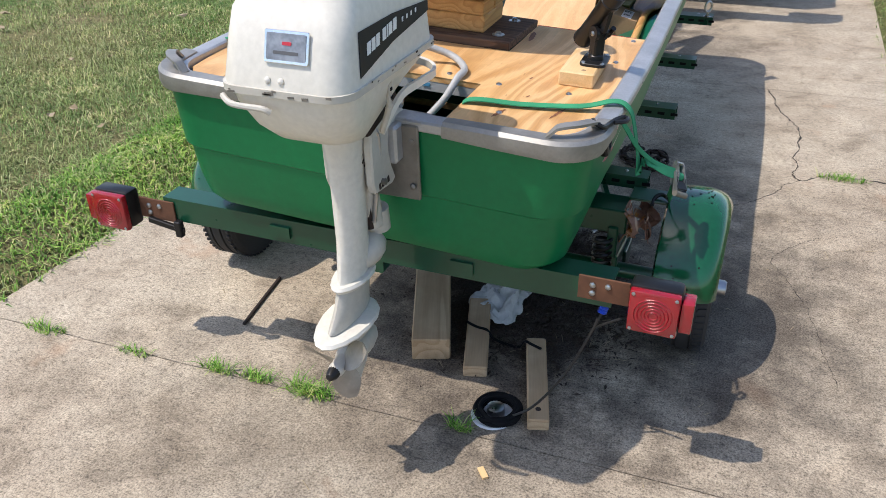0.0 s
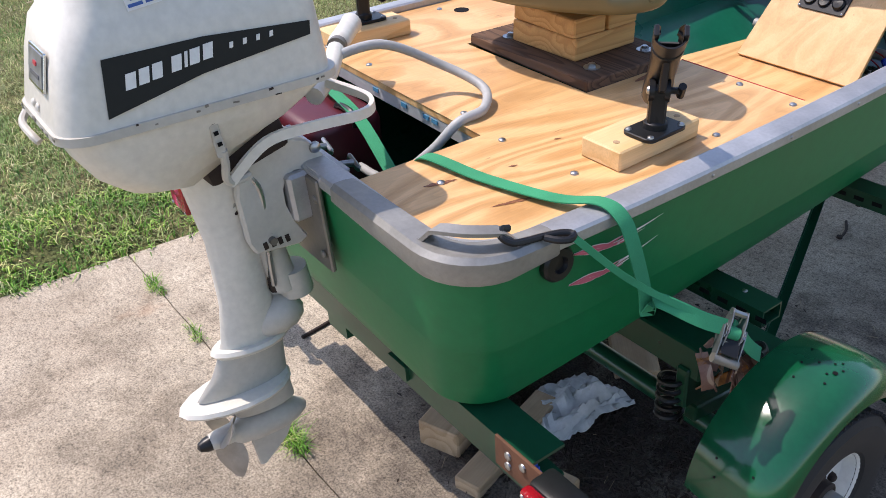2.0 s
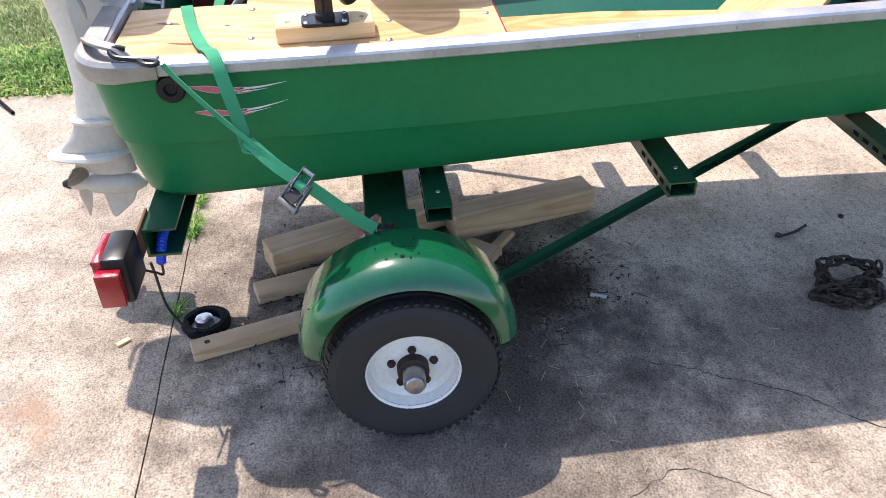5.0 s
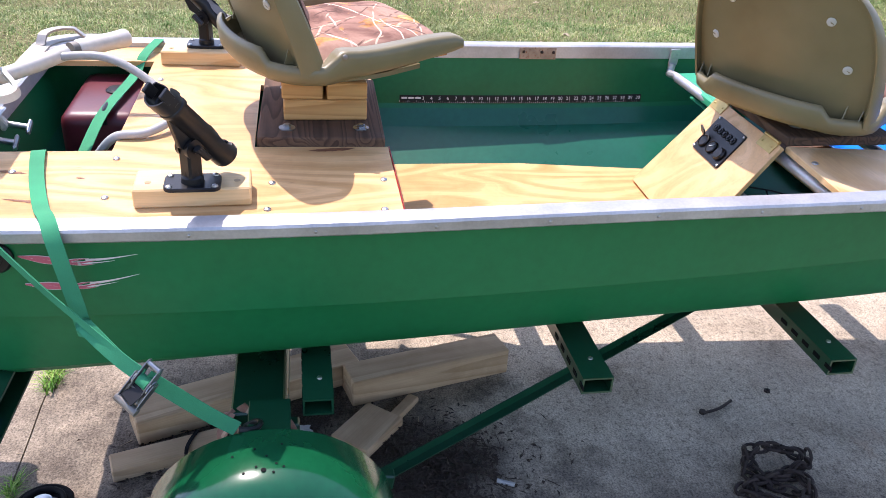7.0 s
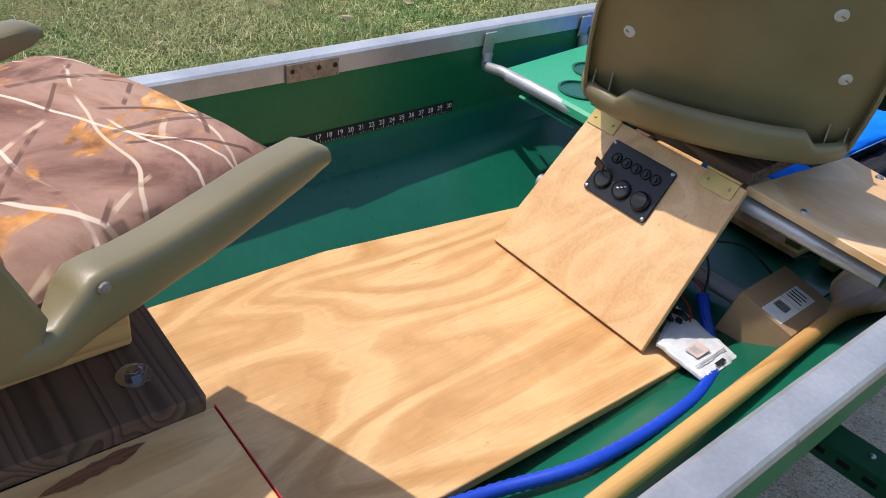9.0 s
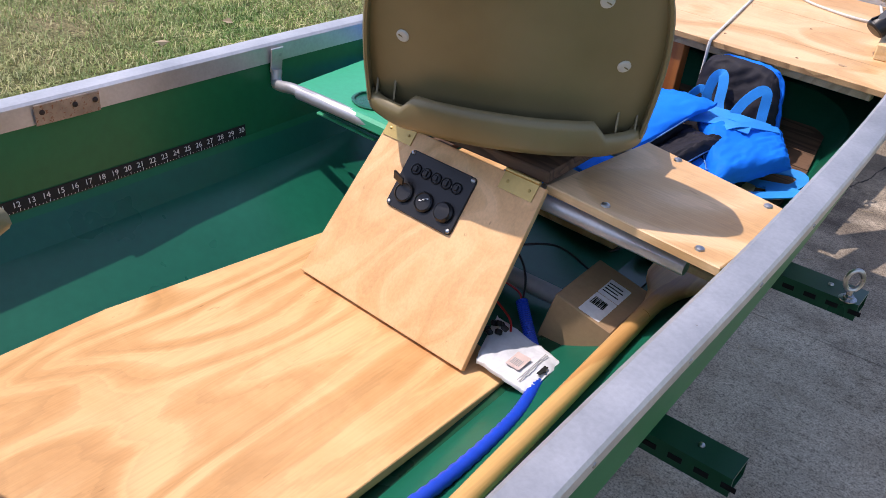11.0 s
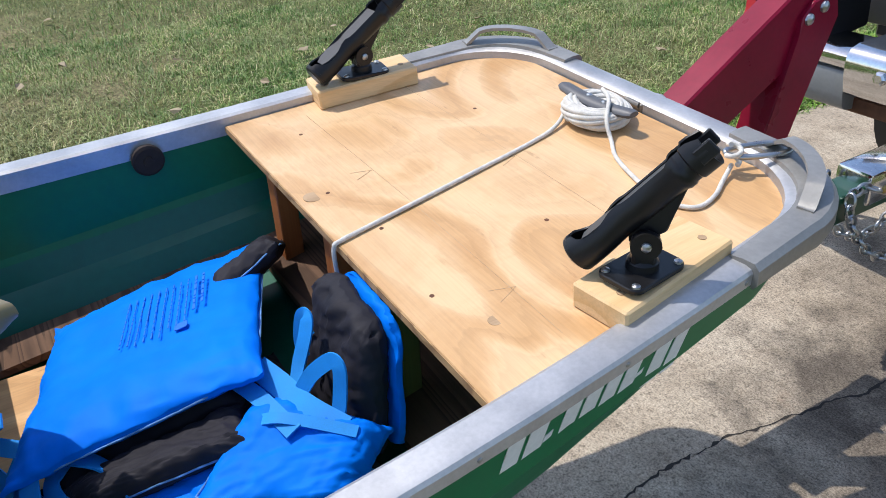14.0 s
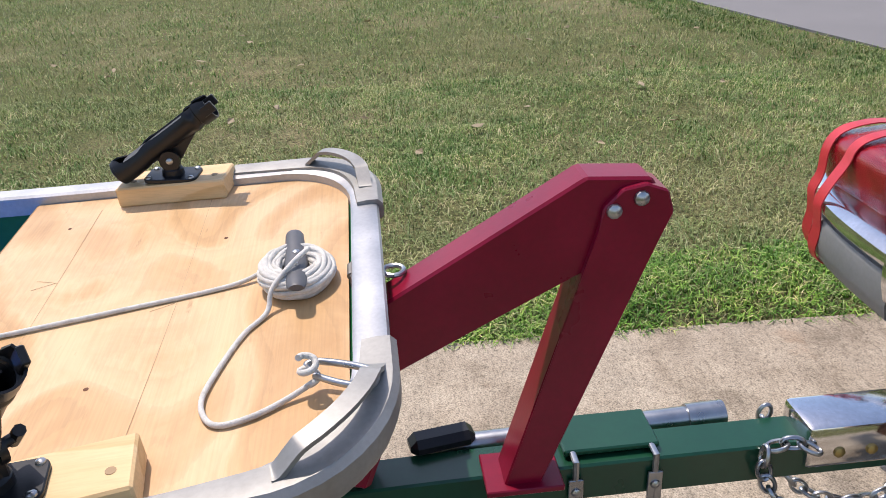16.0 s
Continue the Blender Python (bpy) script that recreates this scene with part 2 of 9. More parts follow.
def camo_cloth():
    """Printed reed camouflage: mauve-brown ground, orange leaf patches, thin pale and dark stalks crossing."""
    m, t, b = mat_start("autumn_camouflage_cloth", 0.85, 0.0, 0.2)
    v = coords(t)
    a, c = noise_tex(t, v, 7.0, 6.0, 0.62, 0.5), noise_tex(t, coords(t, (1.6, 1, 1), "Object", (0, 0, 0.6)), 9.0, 6.0, 0.65, 0.9)
    tone = ramp(t, a, [(0.30, (0.06, 0.03, 0.022)), (0.42, (0.19, 0.095, 0.068)), (0.50, (0.30, 0.165, 0.12)), (0.60, (0.38, 0.23, 0.165)), (0.72, (0.22, 0.105, 0.06))])
    tone = mixc(t, ramp(t, c, [(0.57, grey(0)), (0.62, grey(0.9))]), tone, ramp(t, noise_tex(t, v, 26.0, 4.0), [(0.35, (0.22, 0.085, 0.03)), (0.55, (0.62, 0.27, 0.07)), (0.7, (0.70, 0.42, 0.18))]))
    # reeds and twigs: bands of gently bent parallel lines, each broken by a mask
    bend = noise_tex(t, v, 3.0, 2.0)
    for k, (turn, freq, w, strength, col) in enumerate(((0.45, 9.0, 0.024, 0.9, (0.62, 0.47, 0.34)), (-0.35, 7.0, 0.020, 0.9, (0.70, 0.55, 0.42)), (1.15, 8.0, 0.028, 0.85, (0.58, 0.42, 0.29)), (-0.9, 13.0, 0.045, 0.8, (0.09, 0.045, 0.035)), (0.85, 12.0, 0.040, 0.85, (0.12, 0.060, 0.045)), (0.15, 9.0, 0.022, 0.8, (0.75, 0.62, 0.50)), (-1.4, 7.5, 0.040, 0.7, (0.10, 0.055, 0.04)))):
        split = t.nodes.new("ShaderNodeSeparateXYZ")
        t.links.new(coords(t, (1, 1, 1), "Object", (0, 0, turn)), split.inputs[0])
        run = maths(t, "ADD", maths(t, "MULTIPLY", split.outputs["Y"], freq), maths(t, "ADD", maths(t, "MULTIPLY", bend, 1.3), 0.37 * k))
        off = maths(t, "ABSOLUTE", maths(t, "SUBTRACT", maths(t, "FRACT", run), 0.5))
        seen = ramp(t, noise_tex(t, coords(t, (0.5, 2.2, 1), "Object", (0.3 * k, 0, turn)), 5.0 + k, 2.0), [(0.47, grey(0)), (0.52, grey(strength))])
        tone = mixc(t, maths(t, "MULTIPLY", ramp(t, off, [(w * 0.6, grey(1)), (w, grey(0))]), seen), tone, col)
    t.links.new(tone, b.inputs["Base Color"])
    bump(t, b, noise_tex(t, v, 400.0, 2.0), 0.3, 0.001)
    return m


def faded_olive():
    m, t, b = mat_start("faded_olive_plastic", 0.42, 0.0, 0.5)
    v = coords(t)
    big = noise_tex(t, v, 4.0, 4.0)
    tone = ramp(t, big, [(0.3, (0.130, 0.104, 0.047)), (0.7, (0.200, 0.165, 0.083))])
    sp = ramp(t, noise_tex(t, v, 60.0, 6.0, 0.7), [(0.70, grey(0)), (0.74, grey(0.6))])
    tone = mixc(t, sp, tone, (0.3, 0.27, 0.18))
    t.links.new(tone, b.inputs["Base Color"])
    bump(t, b, noise_tex(t, v, 300.0, 2.0), 0.2, 0.0008)
    return m


DARK_PATCHES = [((0.62, 1.85), (0.42, 0.60), 0.62), ((0.18, 0.80), (0.62, 0.75), 1.0), ((0.45, 1.10), (0.50, 0.60), 0.85), ((0.9, 0.95), (0.55, 0.9), 0.78), ((0.10, 4.25), (0.30, 0.40), 0.75), ((0.45, 3.9), (0.5, 0.7), 0.5), ((0.1, 5.0), (0.7, 0.9), 0.55), ((0.0, 0.05), (1.0, 0.55), 0.38)]
M = {}
M["concrete"] = concrete()
M["lawn"] = lawn_soil()
M["blades"] = blade_mat("grass_blades", [(0.0, (0.050, 0.125, 0.022)), (0.35, (0.150, 0.270, 0.062)), (0.72, (0.33, 0.39, 0.15)), (1.0, (0.66, 0.58, 0.36))], 0.5)
M["weed"] = blade_mat("weed_blades", [(0.0, (0.05, 0.13, 0.016)), (0.5, (0.16, 0.34, 0.045)), (0.85, (0.32, 0.45, 0.10)), (1.0, (0.45, 0.42, 0.20))], 0.1)
M["verge"] = blade_mat("verge_blades", [(0.0, (0.05, 0.115, 0.02)), (0.5, (0.10, 0.18, 0.035)), (0.85, (0.16, 0.22, 0.06)), (1.0, (0.28, 0.25, 0.12))], 0.15)
M["leaf"] = surface("dead_leaf", (0.42, 0.33, 0.20), 0.8, dark=0.6)
M["road"] = surface("road_asphalt", (0.20, 0.19, 0.185), 0.9, dark=0.85, scale=1.0, fine=120, relief=0.4)
M["hull"] = surface("green_hull_paint", (0.004, 0.170, 0.056), 0.38, dark=0.80, scale=2.2, fine=45, relief=0.05, wear=(0.006, 0.09, 0.035), wear_at=0.70, rvar=0.08, spec=0.28)
# lower liner paint; its teal shift partly puts sky reflection into the colour
M["liner"] = surface("liner_paint_with_sky_tint", (0.004, 0.118, 0.068), 0.30, dark=0.72, scale=2.4, fine=60, relief=0.06, wear=(0.10, 0.24, 0.18), wear_at=0.70, rvar=0.1, spec=0.4)
M["liner_upper"] = surface("green_inner_side_paint", (0.004, 0.150, 0.055), 0.36, dark=0.75, scale=2.4, fine=60, relief=0.06, wear=(0.06, 0.22, 0.12), wear_at=0.76, rvar=0.1, spec=0.35)
M["bench_green"] = surface("mint_green_bench_plastic", (0.030, 0.37, 0.19), 0.4, dark=0.9, scale=4)
M["alu"] = surface("weathered_aluminium", (0.53, 0.53, 0.535), 0.44, 0.62, dark=0.72, scale=9, fine=160, relief=0.12, wear=(0.22, 0.17, 0.13), wear_at=0.70)
M["alu_cast"] = surface("dull_cast_aluminium", (0.36, 0.35, 0.325), 0.5, 0.6, dark=0.75, scale=14, fine=120, relief=0.15)
M["dark_metal"] = surface("bent_dark_aluminium_plate", (0.26, 0.24, 0.21), 0.5, 0.6, dark=0.7, scale=18)
M["ply"] = veneer("varnished_plywood", (0.74, 0.455, 0.21), (0.52, 0.272, 0.096), "y", 11.0, 0.26, 4.2, 0.5, 0.85, 0.7)
M["ply_plain"] = veneer("burled_plywood", (0.77, 0.485, 0.240), (0.58, 0.315, 0.120), "z", 5.0, 0.6, 5.0, 1.6, 0.6)
M["ply_x"] = veneer("pale_plywood", (0.73, 0.485, 0.262), (0.53, 0.300, 0.120), "x", 5.0, 0.55, 3.4, 0.8, 0.85, 0.35)
M["ply_edge"] = wood("plywood_edge", (0.45, 0.27, 0.12), (0.17, 0.085, 0.035), "y", 20, 0.3, 0.7, knots=False)
M["pitch"] = wood("pitch_streak", (0.26, 0.105, 0.05), (0.12, 0.045, 0.025), "y", 20.0, 0.1, 0.5, knots=False, size=30.0)
M["rust_plate"] = surface("stained_bare_plate", (0.40, 0.32, 0.25), 0.55, 0.5, dark=0.6, scale=40, wear=(0.22, 0.10, 0.05), wear_at=0.56)
M["pine"] = wood("pine_block", (0.78, 0.55, 0.29), (0.64, 0.39, 0.16), "y", 14.0, 0.10, 0.55, knots=False, size=5.0)
M["lumber"] = wood("weathered_lumber", (0.52, 0.37, 0.225), (0.36, 0.235, 0.125), "y", 10.0, 0.08, 0.8, stain=0.2, size=6.0)
M["old_board"] = wood("dark_weathered_plywood", (0.150, 0.086, 0.052), (0.040, 0.022, 0.014), "x", 26, 0.05, 0.85, stain=0.2, size=8.0)
# orange pine of the seat blocks, darkened in colour for the shade there
M["pine_orange"] = wood("shaded_orange_pine", (0.62, 0.36, 0.135), (0.44, 0.21, 0.065), "y", 16.0, 0.10, 0.55, knots=False, size=7.0)
M["stud"] = wood("orange_stained_stud", (0.40, 0.135, 0.035), (0.24, 0.07, 0.02), "z", 8, 0.1, 0.55, knots=False, size=5.0)
M["treated"] = wood("treated_stud", (0.22, 0.21, 0.07), (0.13, 0.11, 0.04), "z", 8, 0.1, 0.7, knots=False, size=5.0)
M["paddle"] = wood("varnished_paddle", (0.62, 0.36, 0.13), (0.40, 0.19, 0.06), "y", 9, 0.08, 0.4, knots=False, size=6.0)
M["trailer"] = surface("dark_green_trailer_paint", (0.004, 0.060, 0.028), 0.30, dark=0.75, scale=5, fine=60, relief=0.10, wear=(0.012, 0.10, 0.05), wear_at=0.70, coat=0.3, spec=0.4)
M["fender"] = surface("glossy_green_fender_paint", (0.002, 0.090, 0.034), 0.17, dark=0.6, scale=5, fine=70, relief=0.05, coat=0.6, wear=(0.005, 0.06, 0.028), wear_at=0.66, spec=0.35)
M["tyre"] = surface("worn_black_rubber", (0.020, 0.020, 0.021), 0.75, dark=0.7, scale=12, fine=140, relief=0.3)
M["rim"] = surface("white_steel_rim", (0.74, 0.74, 0.70), 0.4, dark=0.9, scale=10, wear=(0.30, 0.20, 0.13), wear_at=0.70)
M["steel"] = surface("zinc_steel", (0.46, 0.47, 0.48), 0.30, 0.95, dark=0.75, scale=20)
M["rust"] = surface("rusty_steel", (0.17, 0.075, 0.040), 0.85, 0.2, dark=0.5, scale=16, fine=120, relief=0.4)
M["rust_dark"] = surface("dark_rusty_iron", (0.045, 0.030, 0.024), 0.8, 0.3, dark=0.6, scale=30)
M["black"] = surface("black_plastic", (0.011, 0.011, 0.012), 0.36, dark=0.7, scale=14, fine=200, relief=0.12, spec=0.35)
M["black_rough"] = surface("dull_black_rubber", (0.008, 0.008, 0.009), 0.85, dark=0.7, spec=0.15)
M["olive"] = faded_olive()
M["camo"] = camo_cloth()
M["camo_dark"] = surface("brown_piping", (0.10, 0.055, 0.042), 0.8)
M["plug"] = surface("off_white_nylon", (0.52, 0.51, 0.46), 0.5, dark=0.9)
M["motor"] = surface("ivory_motor_enamel", (0.70, 0.665, 0.585), 0.36, dark=0.92, scale=5, fine=70, relief=0.04, wear=(0.20, 0.165, 0.13), wear_at=0.745, coat=0.1, rvar=0.06)
M["motor_leg"] = surface("grey_cream_motor_leg_enamel", (0.56, 0.525, 0.455), 0.45, dark=0.82, scale=6, fine=70, relief=0.08, wear=(0.16, 0.135, 0.11), wear_at=0.69)
M["bronze"] = surface("worn_bronze_grey", (0.36, 0.32, 0.27), 0.45, 0.4, dark=0.7, scale=20)
M["decal_black"] = surface("black_decal", (0.018, 0.020, 0.019), 0.6, dark=0.9, spec=0.25)
M["white_mark"] = surface("white_print", (0.78, 0.78, 0.75), 0.5, dark=0.95)
M["blue_mark"] = surface("blue_print", (0.03, 0.10, 0.36), 0.4, dark=0.9)
M["red_mark"] = surface("red_print", (0.55, 0.03, 0.05), 0.4, dark=0.85)
M["pink_mark"] = surface("pink_stripe_print", (0.62, 0.14, 0.20), 0.5, dark=0.8, wear=(0.5, 0.5, 0.48), wear_at=0.6)
M["emblem_grey"] = surface("dull_emblem_face", (0.36, 0.37, 0.40), 0.35, 0.6, dark=0.55, scale=60)
M["well_blue"] = surface("faded_blue_print", (0.07, 0.26, 0.42), 0.6, dark=0.8)
M["chrome"] = surface("chrome", (0.75, 0.75, 0.76), 0.12, 1.0, dark=0.8, scale=8)
M["valance"] = surface("grey_bumper_plastic", (0.20, 0.205, 0.205), 0.5, dark=0.85)
M["hose"] = surface("grey_fuel_hose", (0.42, 0.42, 0.41), 0.5, dark=0.85)
M["strap"] = surface("faded_green_webbing", (0.045, 0.31, 0.15), 0.8, dark=0.75, scale=9, fine=500, relief=0.4, spec=0.2)
M["tank"] = surface("maroon_fuel_tank", (0.115, 0.012, 0.022), 0.4, dark=0.7)
M["vest"] = surface("blue_nylon", (0.002, 0.19, 0.88), 0.6, dark=0.85, scale=9, fine=30, relief=0.16, dist=0.005, spec=0.08, rvar=0.03)
M["vest_print"] = surface("dark_blue_print", (0.003, 0.15, 0.62), 0.6, dark=0.9)
M["cradle"] = surface("black_plastic_grey_sheen", (0.055, 0.055, 0.056), 0.6, dark=0.8)
M["stitch"] = surface("pale_stitched_edge", (0.14, 0.36, 0.74), 0.8, dark=0.4, scale=60)
M["vest_grey"] = surface("charcoal_nylon", (0.022, 0.021, 0.028), 0.7, dark=0.7, scale=14, fine=40, relief=0.3, dist=0.004, spec=0.2)
M["webbing"] = surface("light_blue_webbing", (0.006, 0.28, 0.78), 0.75, dark=0.75, scale=14, fine=600, relief=0.3)
M["rope"] = surface("white_braided_rope", (0.72, 0.69, 0.62), 0.8, dark=0.75, scale=60, fine=400, relief=0.8, dist=0.002)
M["card"] = surface("brown_cardboard", (0.33, 0.215, 0.115), 0.8, dark=0.9, scale=8)
M["paper"] = surface("white_paper", (0.72, 0.72, 0.72), 0.6, dark=0.95)
M["card_pink"] = surface("pale_pink_print", (0.66, 0.52, 0.47), 0.5, dark=0.85, scale=60)
M["plastic_bag"] = surface("white_plastic", (0.70, 0.72, 0.74), 0.35, dark=0.8, scale=16, relief=0.3)
M["blue_tube"] = surface("blue_corrugated_plastic", (0.006, 0.06, 0.55), 0.4, dark=0.8)
M["wire_red"] = surface("red_wire", (0.45, 0.02, 0.02), 0.5)
M["wire_black"] = surface("black_wire", (0.02, 0.02, 0.02), 0.5)
M["brass"] = surface("brass_hinge", (0.50, 0.36, 0.13), 0.4, 0.8, dark=0.7)
M["maroon"] = surface("maroon_winch_post_paint", (0.255, 0.003, 0.026), 0.30, dark=0.7, scale=5, relief=0.1, wear=(0.10, 0.004, 0.012), wear_at=0.68, spec=0.35)
M["cloth"] = surface("crumpled_white_cloth", (0.66, 0.65, 0.62), 0.9, dark=0.7, scale=12)
M["dirt"] = surface("dark_leaf_litter", (0.055, 0.034, 0.022), 0.95, dark=0.5, scale=20, relief=0.6, dist=0.006)
M["ratchet"] = surface("dull_zinc_plate", (0.27, 0.28, 0.29), 0.42, 0.8, dark=0.6, scale=25)
M["crack"] = surface("dark_joint_grit", (0.030, 0.025, 0.020), 0.95, dark=0.6, scale=30)
M["bumper_grey"] = surface("grey_bumper_plastic", (0.10, 0.10, 0.105), 0.5, dark=0.85)
M["tape"] = surface("red_tape", (0.62, 0.035, 0.045), 0.35, dark=0.8)
M["truck"] = surface("dark_truck_paint", (0.05, 0.055, 0.06), 0.3, dark=0.8)


def lens_red():
    m, t, b = mat_start("red_lens", 0.16, 0.0, 0.6)
    v = coords(t)
    fac = noise_tex(t, v, 12.0, 3.0)
    t.links.new(ramp(t, fac, [(0.3, (0.26, 0.003, 0.010)), (0.7, (0.42, 0.008, 0.020))]), b.inputs["Base Color"])
    chk = t.nodes.new("ShaderNodeTexVoronoi")
    chk.inputs["Scale"].default_value = 260.0
    t.links.new(v, chk.inputs["Vector"])
    bump(t, b, chk.outputs["Distance"], 0.35, 0.002)
    b.inputs["Transmission Weight"].default_value = 0.15
    b.inputs["Coat Weight"].default_value = 0.5
    return m


M["lens"] = lens_red()

# ---- building tools ----
ROLL = Matrix.Translation((0, 3.5, 0.845)) @ Matrix.Rotation(radians(-0.32), 4, "X") @ Matrix.Rotation(radians(2.5), 4, "Y") @ Matrix.Translation((0, -3.5, -0.845))
LEVEL = Matrix.Identity(4)
ORIGIN = {}
V = Vector


def thing(name, at=(0, 0, 0), label="", category="", group="", kind="", m=LEVEL):
    ob = new(name)
    ob.matrix_world = m @ Matrix.Translation(at)
    ob.empty_display_size = 0.05
    ORIGIN[ob.name] = Vector(at)
    return tagged(ob, label, category, group, kind)


def part(name, bm, mat, parent, label="", smooth=30.0, kind="", origin=None):
    """Links a bmesh, given in the thing's own space, as one mesh under a thing or a part."""
    at = ORIGIN.get(parent.name, Vector()) if origin is None else Vector(origin)
    bmesh.ops.recalc_face_normals(bm, faces=bm.faces)
    me = bpy.data.meshes.new(name)
    bmesh.ops.translate(bm, verts=bm.verts, vec=-at)
    bm.to_mesh(me)
    bm.free()
    for mm in mat if isinstance(mat, (list, tuple)) else (mat,):
        me.materials.append(M[mm])
    if smooth:
        me.shade_smooth()
        me.set_sharp_from_angle(angle=radians(smooth))
    ob = new(name, me)
    ob.parent = parent
    ORIGIN[ob.name] = at
    return tagged(ob, label, kind=kind)


def solo(name, bm, mat, label, category, m=LEVEL, smooth=30.0, kind="", group="", at=(0, 0, 0)):
    """A thing that is one mesh."""
    bmesh.ops.recalc_face_normals(bm, faces=bm.faces)
    me = bpy.data.meshes.new(name)
    bmesh.ops.translate(bm, verts=bm.verts, vec=-Vector(at))
    bm.to_mesh(me)
    bm.free()
    for mm in mat if isinstance(mat, (list, tuple)) else (mat,):
        me.materials.append(M[mm])
    if smooth:
        me.shade_smooth()
        me.set_sharp_from_angle(angle=radians(smooth))
    ob = new(name, me)
    ob.matrix_world = m @ Matrix.Translation(at)
    ORIGIN[ob.name] = Vector(at)
    return tagged(ob, label, category, group, kind)


def B():
    return bmesh.new()


def block(bm, c, s, turn=(0, 0, 0), bevel=0.003, seg=1):
    """A box of size s about c with eased edges."""
    r = bmesh.ops.create_cube(bm, size=1.0)
    vs = r["verts"]
    bmesh.ops.scale(bm, vec=s, verts=vs)
    if bevel:
        es = list({e for v in vs for e in v.link_edges})
        r = bmesh.ops.bevel(bm, geom=es, offset=min(bevel, min(s) * 0.45), segments=seg, affect="EDGES", profile=0.5)
        vs = list({v for f in r["faces"] for v in f.verts} | {v for v in vs if v.is_valid})
    rot = Euler([radians(a) for a in turn]).to_matrix().to_4x4()
    bmesh.ops.transform(bm, matrix=Matrix.Translation(c) @ rot, verts=vs)
    return bm


def frame_at(d):
    d = Vector(d).normalized()
    side = d.cross((0, 0, 1) if abs(d.z) < 0.95 else (1, 0, 0)).normalized()
    return side, side.cross(d).normalized()


def rings(bm, loops, close=True, caps=True, mat=0):
    """Skins a row of loops with equal point counts."""
    made = [[bm.verts.new(p) for p in lp] for lp in loops]
    n = len(made[0])
    for a, b in zip(made, made[1:]):
        for i in range(n if close else n - 1):
            f = bm.faces.new((a[i], a[(i + 1) % n], b[(i + 1) % n], b[i]))
            f.material_index = mat
    if caps and close:
        for lp in (made[0], made[-1]):
            try:
                bm.faces.new(lp).material_index = mat
            except ValueError:
                pass
    return made


def rod(bm, a, b, r0, r1=None, seg=12, caps=True):
    a, b = Vector(a), Vector(b)
    s, u = frame_at(b - a)
    r1 = r0 if r1 is None else r1
    rings(bm, [[p + (s * math.cos(k * 2 * math.pi / seg) + u * math.sin(k * 2 * math.pi / seg)) * r for k in range(seg)] for p, r in ((a, r0), (b, r1))], True, caps)
    return bm


def smooth_line(pts, n=8):
    """A smooth line through the given points."""
    pts = [Vector(p) for p in pts]
    out = []
    for i in range(len(pts) - 1):
        p0, p1, p2, p3 = pts[max(i - 1, 0)], pts[i], pts[i + 1], pts[min(i + 2, len(pts) - 1)]
        for k in range(n):
            t = k / n
            out.append(0.5 * (2 * p1 + (p2 - p0) * t + (2 * p0 - 5 * p1 + 4 * p2 - p3) * t * t + (3 * p1 - p0 - 3 * p2 + p3) * t**3))
    return out + [pts[-1]]


def tube(bm, pts, r, seg=8, n=6, ridges=0.0):
    line = smooth_line(pts, n) if n > 1 else [Vector(p) for p in pts]
    loops, side = [], None
    for i, p in enumerate(line):
        d = (line[min(i + 1, len(line) - 1)] - line[max(i - 1, 0)]).normalized()
        if side is None:
            side = frame_at(d)[0]
        side = (side - d * side.dot(d)).normalized()
        up = d.cross(side)
        rr = r * (1 + (ridges if i % 2 else -ridges))
        loops.append([p + (side * math.cos(k * 2 * math.pi / seg) + up * math.sin(k * 2 * math.pi / seg)) * rr for k in range(seg)])
    rings(bm, loops)
    return bm


def ribbon(bm, pts, width, thick=0.002, flat=(0, 0, 1), n=6, twist=None):
    """A strap along pts; flat is the way its face looks, or one such way for each point."""
    many = isinstance(flat, list)
    line = smooth_line(pts, n)
    flats = smooth_line(flat, n) if many else [Vector(flat)] * len(line)
    loops = []
    for i, p in enumerate(line):
        d = (line[min(i + 1, len(line) - 1)] - line[max(i - 1, 0)]).normalized()
        nn = flats[i] - d * flats[i].dot(d)
        nn = nn.normalized() if nn.length > 1e-5 else frame_at(d)[1]
        w = d.cross(nn).normalized() * width / 2
        h = nn * thick / 2
        loops.append([p - w - h, p + w - h, p + w + h, p - w + h])
    rings(bm, loops)
    return bm


def lathe(bm, profile, at, axis=(1, 0, 0), seg=32, closed=True):
    """Turns a profile of (along, radius) about an axis."""
    d = Vector(axis).normalized()
    s, u = frame_at(d)
    at = Vector(at)
    rows = [[at + d * a + (s * math.cos(k * 2 * math.pi / seg) + u * math.sin(k * 2 * math.pi / seg)) * max(r, 1e-4) for k in range(seg)] for a, r in profile]
    rings(bm, rows, True, closed)
    return bm


def slab(bm, outline, z0, z1, bevel=0.0):
    """An upright prism over an outline in plan. z0, z1: numbers or functions of x, y."""
    f0 = z0 if callable(z0) else (lambda x, y: z0)
    f1 = z1 if callable(z1) else (lambda x, y: z1)
    lo = [bm.verts.new((x, y, f0(x, y))) for x, y in outline]
    hi = [bm.verts.new((x, y, f1(x, y))) for x, y in outline]
    n = len(outline)
    for i in range(n):
        bm.faces.new((lo[i], lo[(i + 1) % n], hi[(i + 1) % n], hi[i]))
    bm.faces.new(hi)
    bm.faces.new(lo[::-1])
    if bevel:
        top = [e for e in bm.edges if all(v in hi for v in e.verts)]
        bmesh.ops.bevel(bm, geom=top, offset=bevel, segments=1, affect="EDGES")
    return bm


